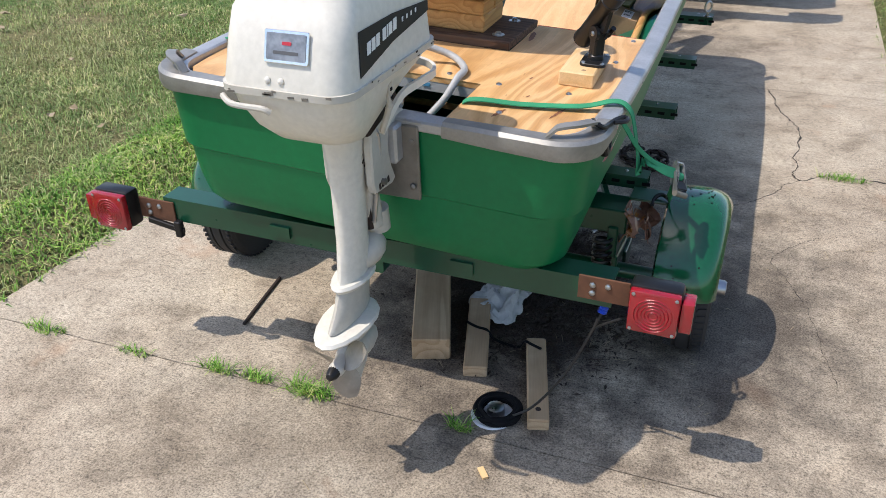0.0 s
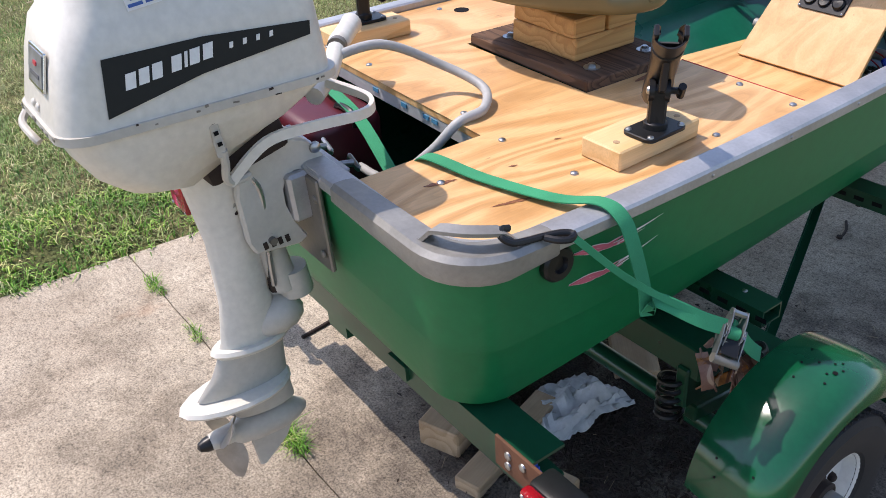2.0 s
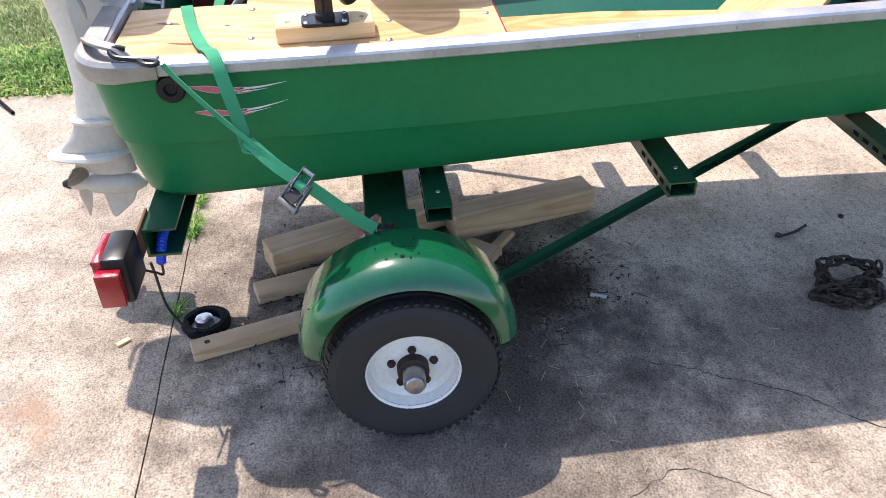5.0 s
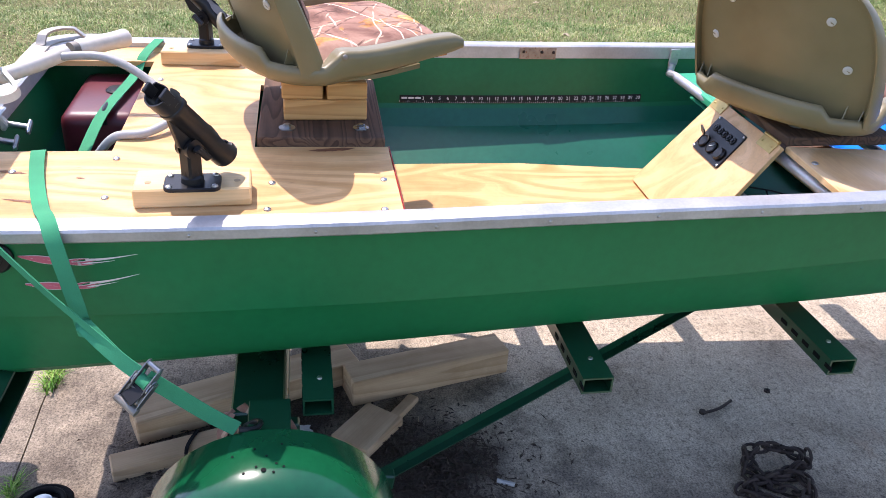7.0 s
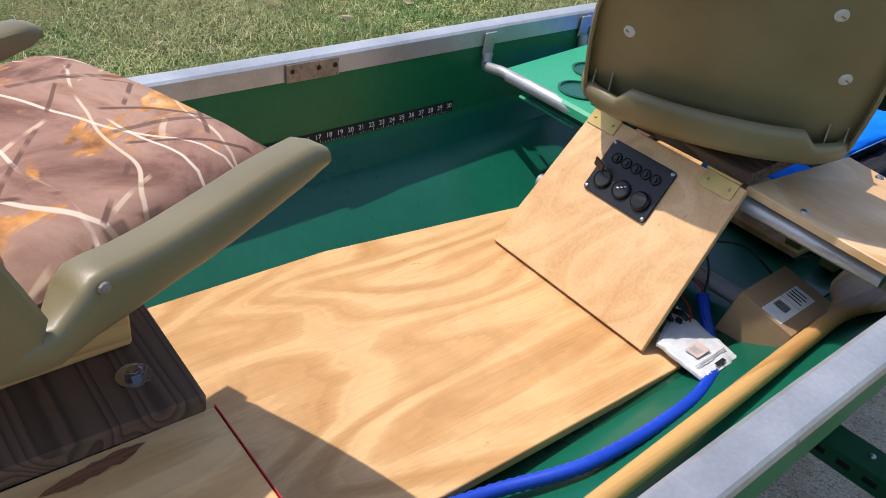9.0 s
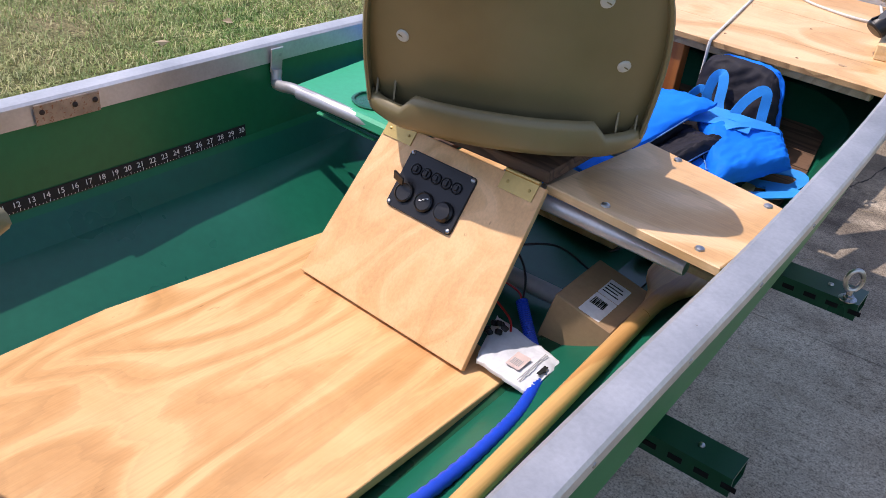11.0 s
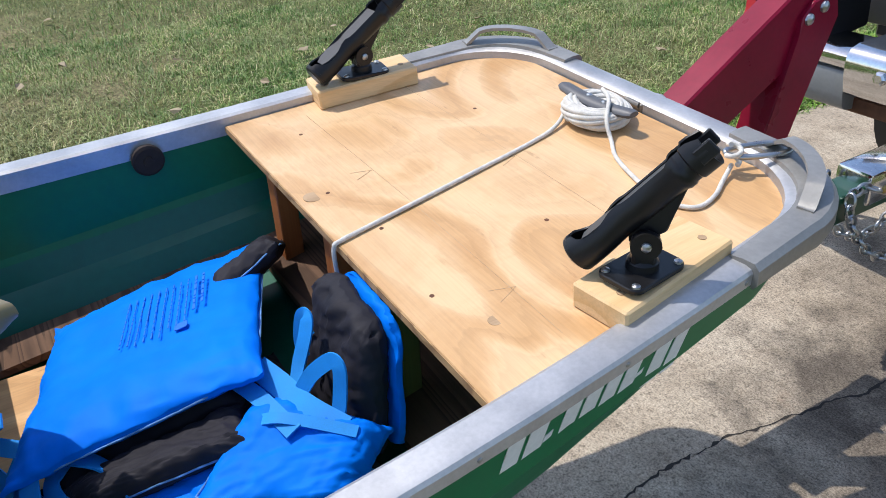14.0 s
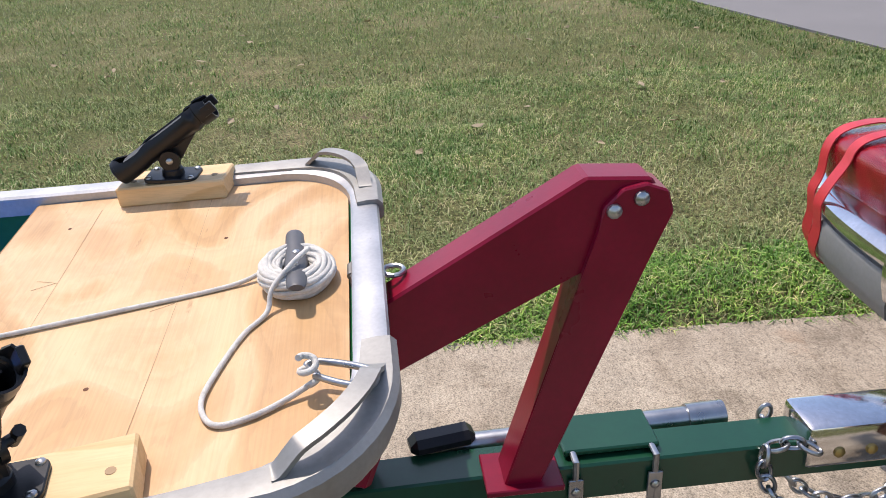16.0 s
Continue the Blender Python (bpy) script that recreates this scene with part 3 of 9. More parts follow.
def prism(bm, outline, m, thick, bevel=0.0):
    """An outline in the plane of m, thick along its z both ways."""
    lo = [bm.verts.new(m @ Vector((x, y, -thick / 2))) for x, y in outline]
    hi = [bm.verts.new(m @ Vector((x, y, thick / 2))) for x, y in outline]
    n = len(outline)
    fs = [bm.faces.new((lo[i], lo[(i + 1) % n], hi[(i + 1) % n], hi[i])) for i in range(n)]
    fs += [bm.faces.new(hi), bm.faces.new(lo[::-1])]
    if bevel:
        bmesh.ops.bevel(bm, geom=list({e for f in fs for e in f.edges}), offset=bevel, segments=1, affect="EDGES")
    return bm


def round_rect(w, h, r, n=4):
    out = []
    for cx, cy, a0 in ((w / 2 - r, h / 2 - r, 0), (-w / 2 + r, h / 2 - r, 90), (-w / 2 + r, -h / 2 + r, 180), (w / 2 - r, -h / 2 + r, 270)):
        for k in range(n + 1):
            a = radians(a0 + 90 * k / n)
            out.append((cx + r * math.cos(a), cy + r * math.sin(a)))
    return out


def basis(o, x, y):
    """A space at o whose x and y run along the given ways."""
    x = Vector(x).normalized()
    z = x.cross(Vector(y)).normalized()
    y = z.cross(x)
    return Matrix(((x.x, y.x, z.x, o[0]), (x.y, y.y, z.y, o[1]), (x.z, y.z, z.z, o[2]), (0, 0, 0, 1)))


def screw(bm, p, r=0.006, n=(0, 0, 1)):
    """A domed screw or bolt head."""
    lathe(bm, [(0, r), (r * 0.35, r * 0.9), (r * 0.6, r * 0.45), (r * 0.66, 0.0)], p, n, 10)
    return bm


def curve_fn(xs, ys):
    xs, ys = np.array(xs, float), np.array(ys, float)
    d = np.gradient(ys, xs)

    def f(x):
        x = min(max(x, xs[0]), xs[-1])
        i = min(int(np.searchsorted(xs, x, side="right")) - 1, len(xs) - 2)
        h = xs[i + 1] - xs[i]
        t = (x - xs[i]) / h
        return float((2 * t**3 - 3 * t**2 + 1) * ys[i] + (t**3 - 2 * t**2 + t) * h * d[i] + (3 * t**2 - 2 * t**3) * ys[i + 1] + (t**3 - t**2) * h * d[i + 1])

    return f


# ---- ground ----
DRIVE_X0, DRIVE_X1 = -1.42, 1.53
LEAN = 0.036


def road_edge(x):
    return 7.60 + 0.17 * (x + 5.0)


def lean(x, y):
    """The driveway runs slightly askew of the trailer; only its lawn side shows it."""
    return LEAN * y if -14 < x < 0 and -13 < y < 17 else 0.0


def lawn_height(x, y):
    """The lawn lies a little above the slabs and rolls gently."""
    edge = min(1.0, max(0.0, (DRIVE_X0 + LEAN * y - x) / 0.25)) if x < 0 else min(1.0, max(0.0, (x - DRIVE_X1) / 0.25))
    return -0.012 + edge * (0.055 + 0.02 * noise.noise((x * 0.5, y * 0.5, 0.3)) + 0.012 * noise.noise((x * 3.1, y * 3.1, 1.7)))


def build_ground():
    bm = B()
    xs = [-400, -120, -40, -20] + [-14 + 0.35 * i for i in range(36)] + [-1.55, -1.48, -1.42, -1.35, 1.45, 1.53, 1.6, 1.68, 1.78, 2.2, 3, 5, 9, 20, 60, 400]
    ys = [-400, -100, -30, -12, -7] + [-5 + 0.35 * i for i in range(39)] + [8.74, 8.76, 9.2, 14, 16, 30, 100, 400]
    grid = [[bm.verts.new((x + lean(x, y), y, (lawn_height(x + lean(x, y), y) if y < road_edge(x) + 0.3 else -0.03) if -20 < x < 20 and -12 < y < 16 else -0.03)) for x in xs] for y in ys]
    for a, b in zip(grid, grid[1:]):
        for i in range(len(xs) - 1):
            bm.faces.new((a[i], a[i + 1], b[i + 1], b[i]))
    solo("ground", bm, "lawn", "patchy sunlit lawn with dry straw-coloured spots", "lawn", kind="structure", smooth=60)
    bm = B()
    slab(bm, [(-60, road_edge(-60)), (-14, road_edge(-14)), (-9.5, road_edge(-9.5)), (-5, road_edge(-5)), (-2, road_edge(-2)), (60, road_edge(60)), (60, road_edge(60) + 6.5), (-60, road_edge(-60) + 6.5)], -0.2, 0.058, 0.01)
    solo("road", bm, "road", "pale worn asphalt street beyond the lawn", "road", kind="structure")


build_ground()


def grass_patch(name, count, area, tall, seed, mat, label, broad=1.0, only=None):
    """Many single blades, each a bent two-part sliver."""
    rng = np.random.default_rng(seed)
    x0, x1, y0, y1 = area
    x, y = rng.uniform(x0, x1, count), rng.uniform(y0, y1, count)
    keep = np.array([(noise.noise((a * 0.9, b * 0.9, 5.0)) * 0.7 + noise.noise((a * 4, b * 4, 2.0)) * 0.5 + 0.75) > rng.uniform() * 1.1 for a, b in zip(x, y)])
    x = x + LEAN * y * (x < 0)
    keep &= y < road_edge(x) - 0.03
    if only:
        keep &= only(x, y)
    x, y = x[keep], y[keep]
    n = len(x)
    z = np.array([lawn_height(a, b) for a, b in zip(x, y)]) - 0.004
    h, ang, lean = tall * rng.uniform(0.35, 1.1, n), rng.uniform(0, 6.283, n), rng.uniform(0.4, 2.2, n)
    w = rng.uniform(0.0014, 0.0032, n) * (tall / 0.05) ** 0.5 * broad
    dx, dy = np.cos(ang), np.sin(ang)
    px, py = -dy * w, dx * w
    v = np.stack([np.stack([x - px, y - py, z], 1), np.stack([x + px, y + py, z], 1),
                  np.stack([x + px * 0.7 + dx * h * lean * 0.35, y + py * 0.7 + dy * h * lean * 0.35, z + h * 0.7], 1),
                  np.stack([x - px * 0.7 + dx * h * lean * 0.35, y - py * 0.7 + dy * h * lean * 0.35, z + h * 0.7], 1),
                  np.stack([x + dx * h * lean, y + dy * h * lean, z + h * (1.05 - 0.25 * lean)], 1)], 1).reshape(-1, 3)
    k = np.arange(n)[:, None] * 5
    faces = [tuple(q) for q in (k + [0, 1, 2, 3]).tolist()] + [tuple(q) for q in (k + [3, 2, 4]).tolist()]
    me = bpy.data.meshes.new(name)
    me.from_pydata(v.tolist(), [], faces)
    me.materials.append(M[mat])
    ob = new(name, me)
    return tagged(ob, label, "grass", kind="stuff")


grass_patch("grass", 260000, (-5.0, -1.405, -1.6, 8.7), 0.042, 1, "blades", "short mown grass with dry patches beside the driveway")
grass_patch("grass", 110000, (-13.5, -5.0, -1.6, 8.5), 0.055, 3, "blades", "sunlit mown lawn thinning to dry straw")
grass_patch("grass", 9000, (1.5, 2.6, 2.6, 7.0), 0.05, 4, "blades", "grass strip on the far side of the driveway")
grass_patch("grass", 60000, (-1.90, -1.39, -1.5, 8.6), 0.042, 7, "weed", "lush green grass fringe along the concrete edge", 1.5)
# band of blades at the road edge, coloured darker than the lawn
grass_patch("grass", 60000, (-9.5, -2.2, 5.8, 8.2), 0.045, 9, "verge", "darker green grass verge along the street", 1.6, lambda x, y: (y > road_edge(x) - 0.75 + 0.12 * np.sin(x * 3.1)))


def build_driveway():
    drive = thing("driveway", (0, 0, 0), "weathered tan concrete driveway slabs with oil stains and cracked joints", "driveway", kind="structure")
    rows = [(-9.0, -6.06), (-6.06, -2.95), (-2.95, 0.165), (0.165, 3.27), (3.27, 6.38), (6.38, 8.74)]
    for y0, y1 in rows:
        spans = [(DRIVE_X0, DRIVE_X1)]
        for x0, x1 in spans:
            bm = B()
            g = 0.0018
            n = 26
            pts = []
            for (ax, ay), (bx, by) in (((x0, y0 + g), (x1, y0 + g)), ((x1, y0 + g), (x1, y1 - g)), ((x1, y1 - g), (x0, y1 - g)), ((x0, y1 - g), (x0, y0 + g))):
                for k in range(n):
                    px, py = ax + (bx - ax) * k / n, ay + (by - ay) * k / n
                    j = 0.0035 * noise.noise((px * 7, py * 7, 3)) if k else 0
                    pts.append((px + (j if ax == bx else 0) + lean(px, py) * (px < DRIVE_X0 + 0.01), py + 0.025 * px + (j if ay == by else 0)))
            slab(bm, pts, -0.14, 0.0, 0.0025)
            part("slab", bm, "concrete", drive)


build_driveway()


def crack(pts, w, seed):
    """A wandering break in the concrete, filled with grit."""
    rng = random.Random(seed)
    line = smooth_line([(x, y, 0.0012) for x, y in pts], 22)
    bm = B()
    last = None
    for i, p in enumerate(line):
        d = (line[min(i + 1, len(line) - 1)] - line[max(i - 1, 0)]).normalized()
        s = Vector((-d.y, d.x, 0))
        o = s * (rng.uniform(-1, 1) * 0.005 + 0.020 * noise.noise((p.x * 9, p.y * 9, seed)))
        k = w * rng.uniform(0.2, 1.0) * (1.8 if rng.random() < 0.15 else 1.0)
        pair = (bm.verts.new(p + o - s * k), bm.verts.new(p + o + s * k))
        if last:
            bm.faces.new((last[0], last[1], pair[1], pair[0]))
        last = pair
    return bm


cracks = thing("driveway_cracks", (0, 0, 0), "dark grit-filled cracks running across the concrete", "cracks", kind="structure")
for k, (pts, w) in enumerate((
    ([(0.898, 3.28), (0.96, 2.98), (1.057, 2.72), (1.056, 2.30), (1.075, 2.134), (1.19, 2.21), (1.53, 2.23)], 0.004),
    ([(1.075, 2.134), (0.929, 1.886), (0.80, 1.74), (0.62, 1.40)], 0.002),
    ([(0.07, 3.28), (0.064, 3.54), (0.068, 3.86), (0.152, 4.27), (0.174, 4.49), (0.211, 4.75), (0.20, 5.3), (0.24, 6.3)], 0.0045),
    ([(1.15, 1.62), (1.0, 1.4), (1.12, 1.1), (1.2, 0.7)], 0.0012))):
    part("crack", crack(pts, w, k), "crack", cracks)


def weed_tuft(x, y, r, count, tall, seed):
    rng = random.Random(seed)
    bm = B()
    for _ in range(count * 2):
        a, d = rng.uniform(0, 6.283), r * rng.random() ** 0.7
        px, py = x + math.cos(a) * d * 1.7, y + math.sin(a) * d * 0.5
        h, ln, b = tall * rng.uniform(0.4, 1.1), rng.uniform(0.5, 2.0), rng.uniform(0, 6.283)
        w = rng.uniform(0.0007, 0.0019)
        c, s = math.cos(b), math.sin(b)
        vs = [bm.verts.new(q) for q in ((px - s * w * -1, py - c * w, 0), (px + s * -w, py + c * w, 0), (px - s * w * 0.8 + c * h * ln * 0.4, py + c * w * 0.8 + s * h * ln * 0.4, h * 0.65), (px + s * w * 0.8 + c * h * ln * 0.4, py - c * w * 0.8 + s * h * ln * 0.4, h * 0.65), (px + c * h * ln, py + s * h * ln, h * 0.9))]
        bm.faces.new((vs[0], vs[1], vs[2], vs[3]))
        bm.faces.new((vs[3], vs[2], vs[4]))
    return solo("weed_tuft", bm, "weed", "green weeds sprouting from the joint of the slabs", "weed", smooth=0, kind="stuff", group="weeds in the slab joints", at=(x, y, 0))


for k, (x, y, r, n, h) in enumerate(((-1.14, 0.136, 0.05, 70, 0.026), (-0.79, 0.140, 0.035, 40, 0.022), (-0.50, 0.160, 0.036, 60, 0.032), (-0.37, 0.165, 0.034, 60, 0.034), (-0.19, 0.165, 0.046, 110, 0.045), (0.26, 0.182, 0.020, 45, 0.035), (1.243, 2.19, 0.06, 90, 0.028), (-0.75, 3.25, 0.05, 60, 0.03))):
    weed_tuft(x, y, r, n, h, 40 + k)


def leaf_litter():
    """Crumbs of bark, leaf and straw under the boat."""
    rng = random.Random(5)
    bm = B()
    for _ in range(5200):
        a, d = rng.uniform(0, 6.283), rng.gauss(0, 1)
        cx, cy, sx, sy = rng.choice(((0.2, 0.72, 0.24, 0.24), (0.42, 0.85, 0.22, 0.30), (0.28, 1.20, 0.16, 0.2)))
        px, py = cx + rng.gauss(0, 1) * sx * 0.55, cy + rng.gauss(0, 1) * sy * 0.55
        ln, w = rng.uniform(0.003, 0.014), rng.uniform(0.001, 0.005)
        if rng.random() < 0.1:
            ln, w = rng.uniform(0.02, 0.05), 0.001
        c, s = math.cos(a) * ln, math.sin(a) * ln
        c2, s2 = -math.sin(a) * w, math.cos(a) * w
        z = rng.uniform(0.002, 0.010)
        bm.faces.new([bm.verts.new(q) for q in ((px - c, py - s, z), (px + c2, py + s2, z + 0.003), (px + c, py + s, z), (px - c2, py - s2, z + 0.001))])
    solo("leaf_litter", bm, "dirt", "dark crumbled leaf litter and bark under the trailer", "litter", smooth=0, kind="stuff")
    bm = B()
    for _ in range(150):
        px, py = rng.uniform(-0.9, 1.45), rng.uniform(-0.4, 4.6)
        if rng.random() < 0.5:
            px, py = rng.gauss(0.6, 0.3), rng.gauss(1.2, 0.4)
        ln, a = rng.uniform(0.01, 0.045), rng.uniform(0, 6.283)
        rod(bm, (px, py, 0.003), (px + math.cos(a) * ln, py + math.sin(a) * ln, 0.004), 0.0011, 0.0008, 4)
    solo("straw", bm, "leaf", "scattered pale straw stalks lying on the concrete", "litter", smooth=0, kind="stuff")
    bm = B()
    for _ in range(95):
        px, py = rng.uniform(-9, -1.5), rng.uniform(0.5, 8.4)
        if py > road_edge(px) - 0.1:
            continue
        z = lawn_height(px, py) + 0.035
        a, r = rng.uniform(0, 6.283), rng.uniform(0.012, 0.034)
        q = [(math.cos(a + k * 1.05) * r * (1.5 if k % 3 == 0 else 0.75), math.sin(a + k * 1.05) * r * (1.5 if k % 3 == 0 else 0.75)) for k in range(6)]
        bm.faces.new([bm.verts.new((px + u, py + w, z + rng.uniform(-0.008, 0.02))) for u, w in q])
    solo("fallen_leaves", bm, "leaf", "dry curled leaves fallen on the lawn", "leaves", smooth=0, kind="stuff")


leaf_litter()

# ---- the boat ----
CX = -0.007
half = curve_fn([0.2, 0.5, 0.9, 1.5, 2.2, 2.9, 3.2, 3.6], [0.556, 0.566, 0.566, 0.552, 0.540, 0.504, 0.476, 0.43])
rail_z = curve_fn([0.2, 0.9, 1.6, 2.2, 2.9, 3.6], [0.851, 0.858, 0.871, 0.884, 0.906, 0.955])
deck_z = curve_fn([0.2, 0.9, 1.6, 2.2, 2.9, 3.6], [0.842, 0.845, 0.850, 0.862, 0.893, 0.943])
knuckle_z = curve_fn([0.2, 1.0, 1.6, 2.1, 2.9, 3.5], [0.660, 0.668, 0.690, 0.725, 0.782, 0.86])
liner_z = curve_fn([0.2, 1.0, 1.6, 2.1, 2.9, 3.5], [0.655, 0.659, 0.667, 0.684, 0.752, 0.84])
bottom_z = curve_fn([0.2, 1.0, 1.55, 2.1, 2.7, 3.1, 3.5], [0.484, 0.519, 0.547, 0.578, 0.622, 0.69, 0.86])


def outline(inset, y0, y1, r0, r1, z):
    """The boat's plan outline at one level, from the middle of the stern round the starboard side and back. z: a function of y."""
    right = []
    give = inset if callable(inset) else (lambda y: inset)
    w0, w1 = half(y0 + r0) - give(y0 + r0), half(y1 - r1) - give(y1 - r1)
    r0x, r1x = min(r0, w0 * 0.9), min(r1 * 1.15, w1 * 0.9)
    for k in range(4):
        right.append(((w0 - r0x) * k / 4, y0 - 0.012 * (k / 4) ** 2 * 0))
    for k in range(9):
        a = radians(-90 + 90 * k / 8)
        right.append((w0 - r0x + r0x * math.cos(a), y0 + r0 + r0 * math.sin(a)))
    for k in range(1, 26):
        y = y0 + r0 + (y1 - r1 - y0 - r0) * k / 26
        right.append((half(y) - give(y), y))
    for k in range(11):
        a = radians(90 * k / 10)
        right.append((w1 - r1x + r1x * math.cos(a), y1 - r1 + r1 * math.sin(a)))
    for k in range(3, -1, -1):
        right.append(((w1 - r1x) * k / 4, y1))
    left = [(-x, y) for x, y in right[-2:0:-1]]
    return [Vector((CX + x, y, z(y))) for x, y in right + left]


def square(y):
    """The hull is boxier at the stern."""
    return max(0.0, 1 - (y - 0.2) / 0.6)


def steep(y):
    """The inner bilge is broad amidships and stands up steeply towards the bow."""
    t = min(1.0, max(0.0, (y - 2.0) / 0.4))
    return t * t * (3 - 2 * t)


def build_boat():
    boat = thing("boat", (CX, 1.8, 0.5), "small green fibreglass fishing boat with aluminium gunwale resting on a trailer", "boat", m=ROLL)
    bm = B()
    zk, zb, zr = knuckle_z, bottom_z, rail_z
    outer = [
        outline(0.008, 0.190, 3.555, 0.10, 0.15, lambda y: zr(y) - 0.006),
        outline(0.016, 0.199, 3.52, 0.10, 0.15, lambda y: 0.5 * zr(y) + 0.5 * zk(y)),
        outline(0.022, 0.208, 3.47, 0.10, 0.15, lambda y: zk(y) + 0.002),
        outline(0.035, 0.212, 3.455, 0.10, 0.15, lambda y: zk(y) - 0.003),
        outline(lambda y: 0.052 - 0.010 * square(y), 0.224, 3.37, 0.10, 0.15, lambda y: 0.5 * zk(y) + 0.5 * zb(y)),
        outline(lambda y: 0.060 - 0.013 * square(y), 0.231, 3.30, 0.10, 0.15, lambda y: zb(y) + 0.055),
        outline(lambda y: 0.069 - 0.016 * square(y), 0.236, 3.26, 0.10, 0.15, lambda y: zb(y) + 0.028),
        outline(lambda y: 0.086 - 0.018 * square(y), 0.248, 3.22, 0.10, 0.15, lambda y: zb(y) + 0.009),
        outline(0.140, 0.284, 3.17, 0.10, 0.15, zb),
        outline(0.30, 0.45, 3.05, 0.10, 0.12, lambda y: zb(y) - 0.022),
        outline(0.42, 0.55, 2.95, 0.10, 0.12, lambda y: zb(y) - 0.026),
    ]
    inner = [
        outline(0.42, 0.57, 2.93, 0.10, 0.12, lambda y: zb(y) - 0.016),
        outline(0.30, 0.47, 3.03, 0.10, 0.12, lambda y: zb(y) - 0.012),
        outline(lambda y: 0.240 - 0.11 * steep(y), 0.36, 3.09, 0.10, 0.14, lambda y: zb(y) + 0.020),
        outline(lambda y: 0.150 - 0.05 * steep(y), 0.305, 3.15, 0.10, 0.15, lambda y: zb(y) + 0.068),
        outline(lambda y: 0.092 - 0.012 * steep(y), 0.268, 3.25, 0.10, 0.15, lambda y: 0.25 * zb(y) + 0.75 * liner_z(y)),
        outline(0.058, 0.245, 3.42, 0.10, 0.15, lambda y: liner_z(y) + 0.014),
        outline(0.050, 0.240, 3.43, 0.10, 0.15, lambda y: liner_z(y) + 0.026),
        outline(0.036, 0.212, 3.53, 0.10, 0.15, lambda y: zr(y) - 0.006),
    ]
    bm.faces.new(rings(bm, outer, True, False, 0)[-1])
    bm.faces.new(rings(bm, inner[:6], True, False, 1)[0]).material_index = 1
    rings(bm, inner[5:], True, False, 2)
    bmesh.ops.remove_doubles(bm, verts=bm.verts, dist=1e-6)
    part("hull", bm, ["hull", "liner", "liner_upper"], boat, "glossy green painted hull with a knuckle line", smooth=24)
    bm = B()
    rail = [outline(o, 0.190 + o, 3.555 - o, 0.10, 0.15, f) for o, f in (
        (0.001, lambda y: zr(y) - 0.023), (-0.004, lambda y: zr(y) - 0.024), (-0.0065, lambda y: zr(y) - 0.021), (-0.0065, lambda y: zr(y) - 0.004), (-0.003, lambda y: zr(y) + 0.001), (0.006, lambda y: zr(y) + 0.0035),
        (0.036, lambda y: zr(y) + 0.003), (0.042, lambda y: zr(y) - 0.001), (0.043, lambda y: zr(y) - 0.036), (0.039, lambda y: zr(y) - 0.036), (0.038, lambda y: zr(y) - 0.003), (0.004, lambda y: zr(y) - 0.004))]
    rings(bm, rail + [rail[0]], True, False)
    bmesh.ops.remove_doubles(bm, verts=bm.verts, dist=1e-5)
    part("gunwale", bm, "alu", boat, "weathered aluminium gunwale trim", smooth=32)
    # corner castings with grab handles
    full = outline(0.0, 0.190, 3.555, 0.10, 0.15, zr)
    n = len(full)
    half_n = n // 2
    for name, ids in (("stern_corner", range(2, 14)), ("bow_corner", range(37, 50))):
        for side in (1, -1):
            pts = [full[i] if side == 1 else Vector((2 * CX - full[i].x, full[i].y, full[i].z)) for i in ids]
            if name == "stern_corner":
                pts[-1] = pts[-2].lerp(pts[-1], 0.55)
            bm = B()
            loops = []
            for i, p in enumerate(pts):
                d = (pts[min(i + 1, len(pts) - 1)] - pts[max(i - 1, 0)]).normalized()
                o = Vector((d.y, -d.x, 0)).normalized() * side
                e = 1.0 - 0.25 * (abs(2 * i / (len(pts) - 1) - 1)) ** 4
                loops.append([p + o * a + V((0, 0, b)) for a, b in ((0.010, -0.036 * e), (0.015, -0.02), (0.014, 0.002), (0.006, 0.010), (-0.012, 0.010), (-0.040 * e, 0.007), (-0.042 * e, -0.004), (0.004, -0.004), (0.006, -0.034 * e))])
            rings(bm, loops)
            cap = part(name, bm, "alu_cast", boat, "cast aluminium corner cap", smooth=40)
            bm = B()
            line = []
            for fr, h in ((0.22, 0.008), (0.245, 0.010), (0.32, 0.028), (0.35, 0.032), (0.42, 0.035), (0.54, 0.036), (0.66, 0.035), (0.76, 0.032), (0.79, 0.028), (0.88, 0.010), (0.905, 0.008)):
                g = fr * (len(pts) - 1)
                q = pts[int(g)].lerp(pts[min(int(g) + 1, len(pts) - 1)], g - int(g))
                line.append(V((q.x - side * 0.016, q.y + (0.014 if name == "stern_corner" else -0.014), q.z + h)))
            ways = [V((0, 0, 1))] * len(line)
            ribbon(bm, line, 0.024, 0.006, ways, 3)
            part("grab_handle", bm, "alu_cast", cap, smooth=40)
    # rivets of the trim
    bm = B()
    for side in (1, -1):
        y = 0.48
        while y < 3.3:
            screw(bm, (CX + side * (half(y) + 0.0065), y, rail_z(y) - 0.013), 0.0036, (side, 0, 0))
            y += 0.215
    for x in (-0.30, -0.18, 0.30, 0.41):
        screw(bm, (CX + x, 0.186, rail_z(0.25) - 0.017), 0.0045, (0, -1, 0))
    part("rivets", bm, "steel", boat, kind="stuff")
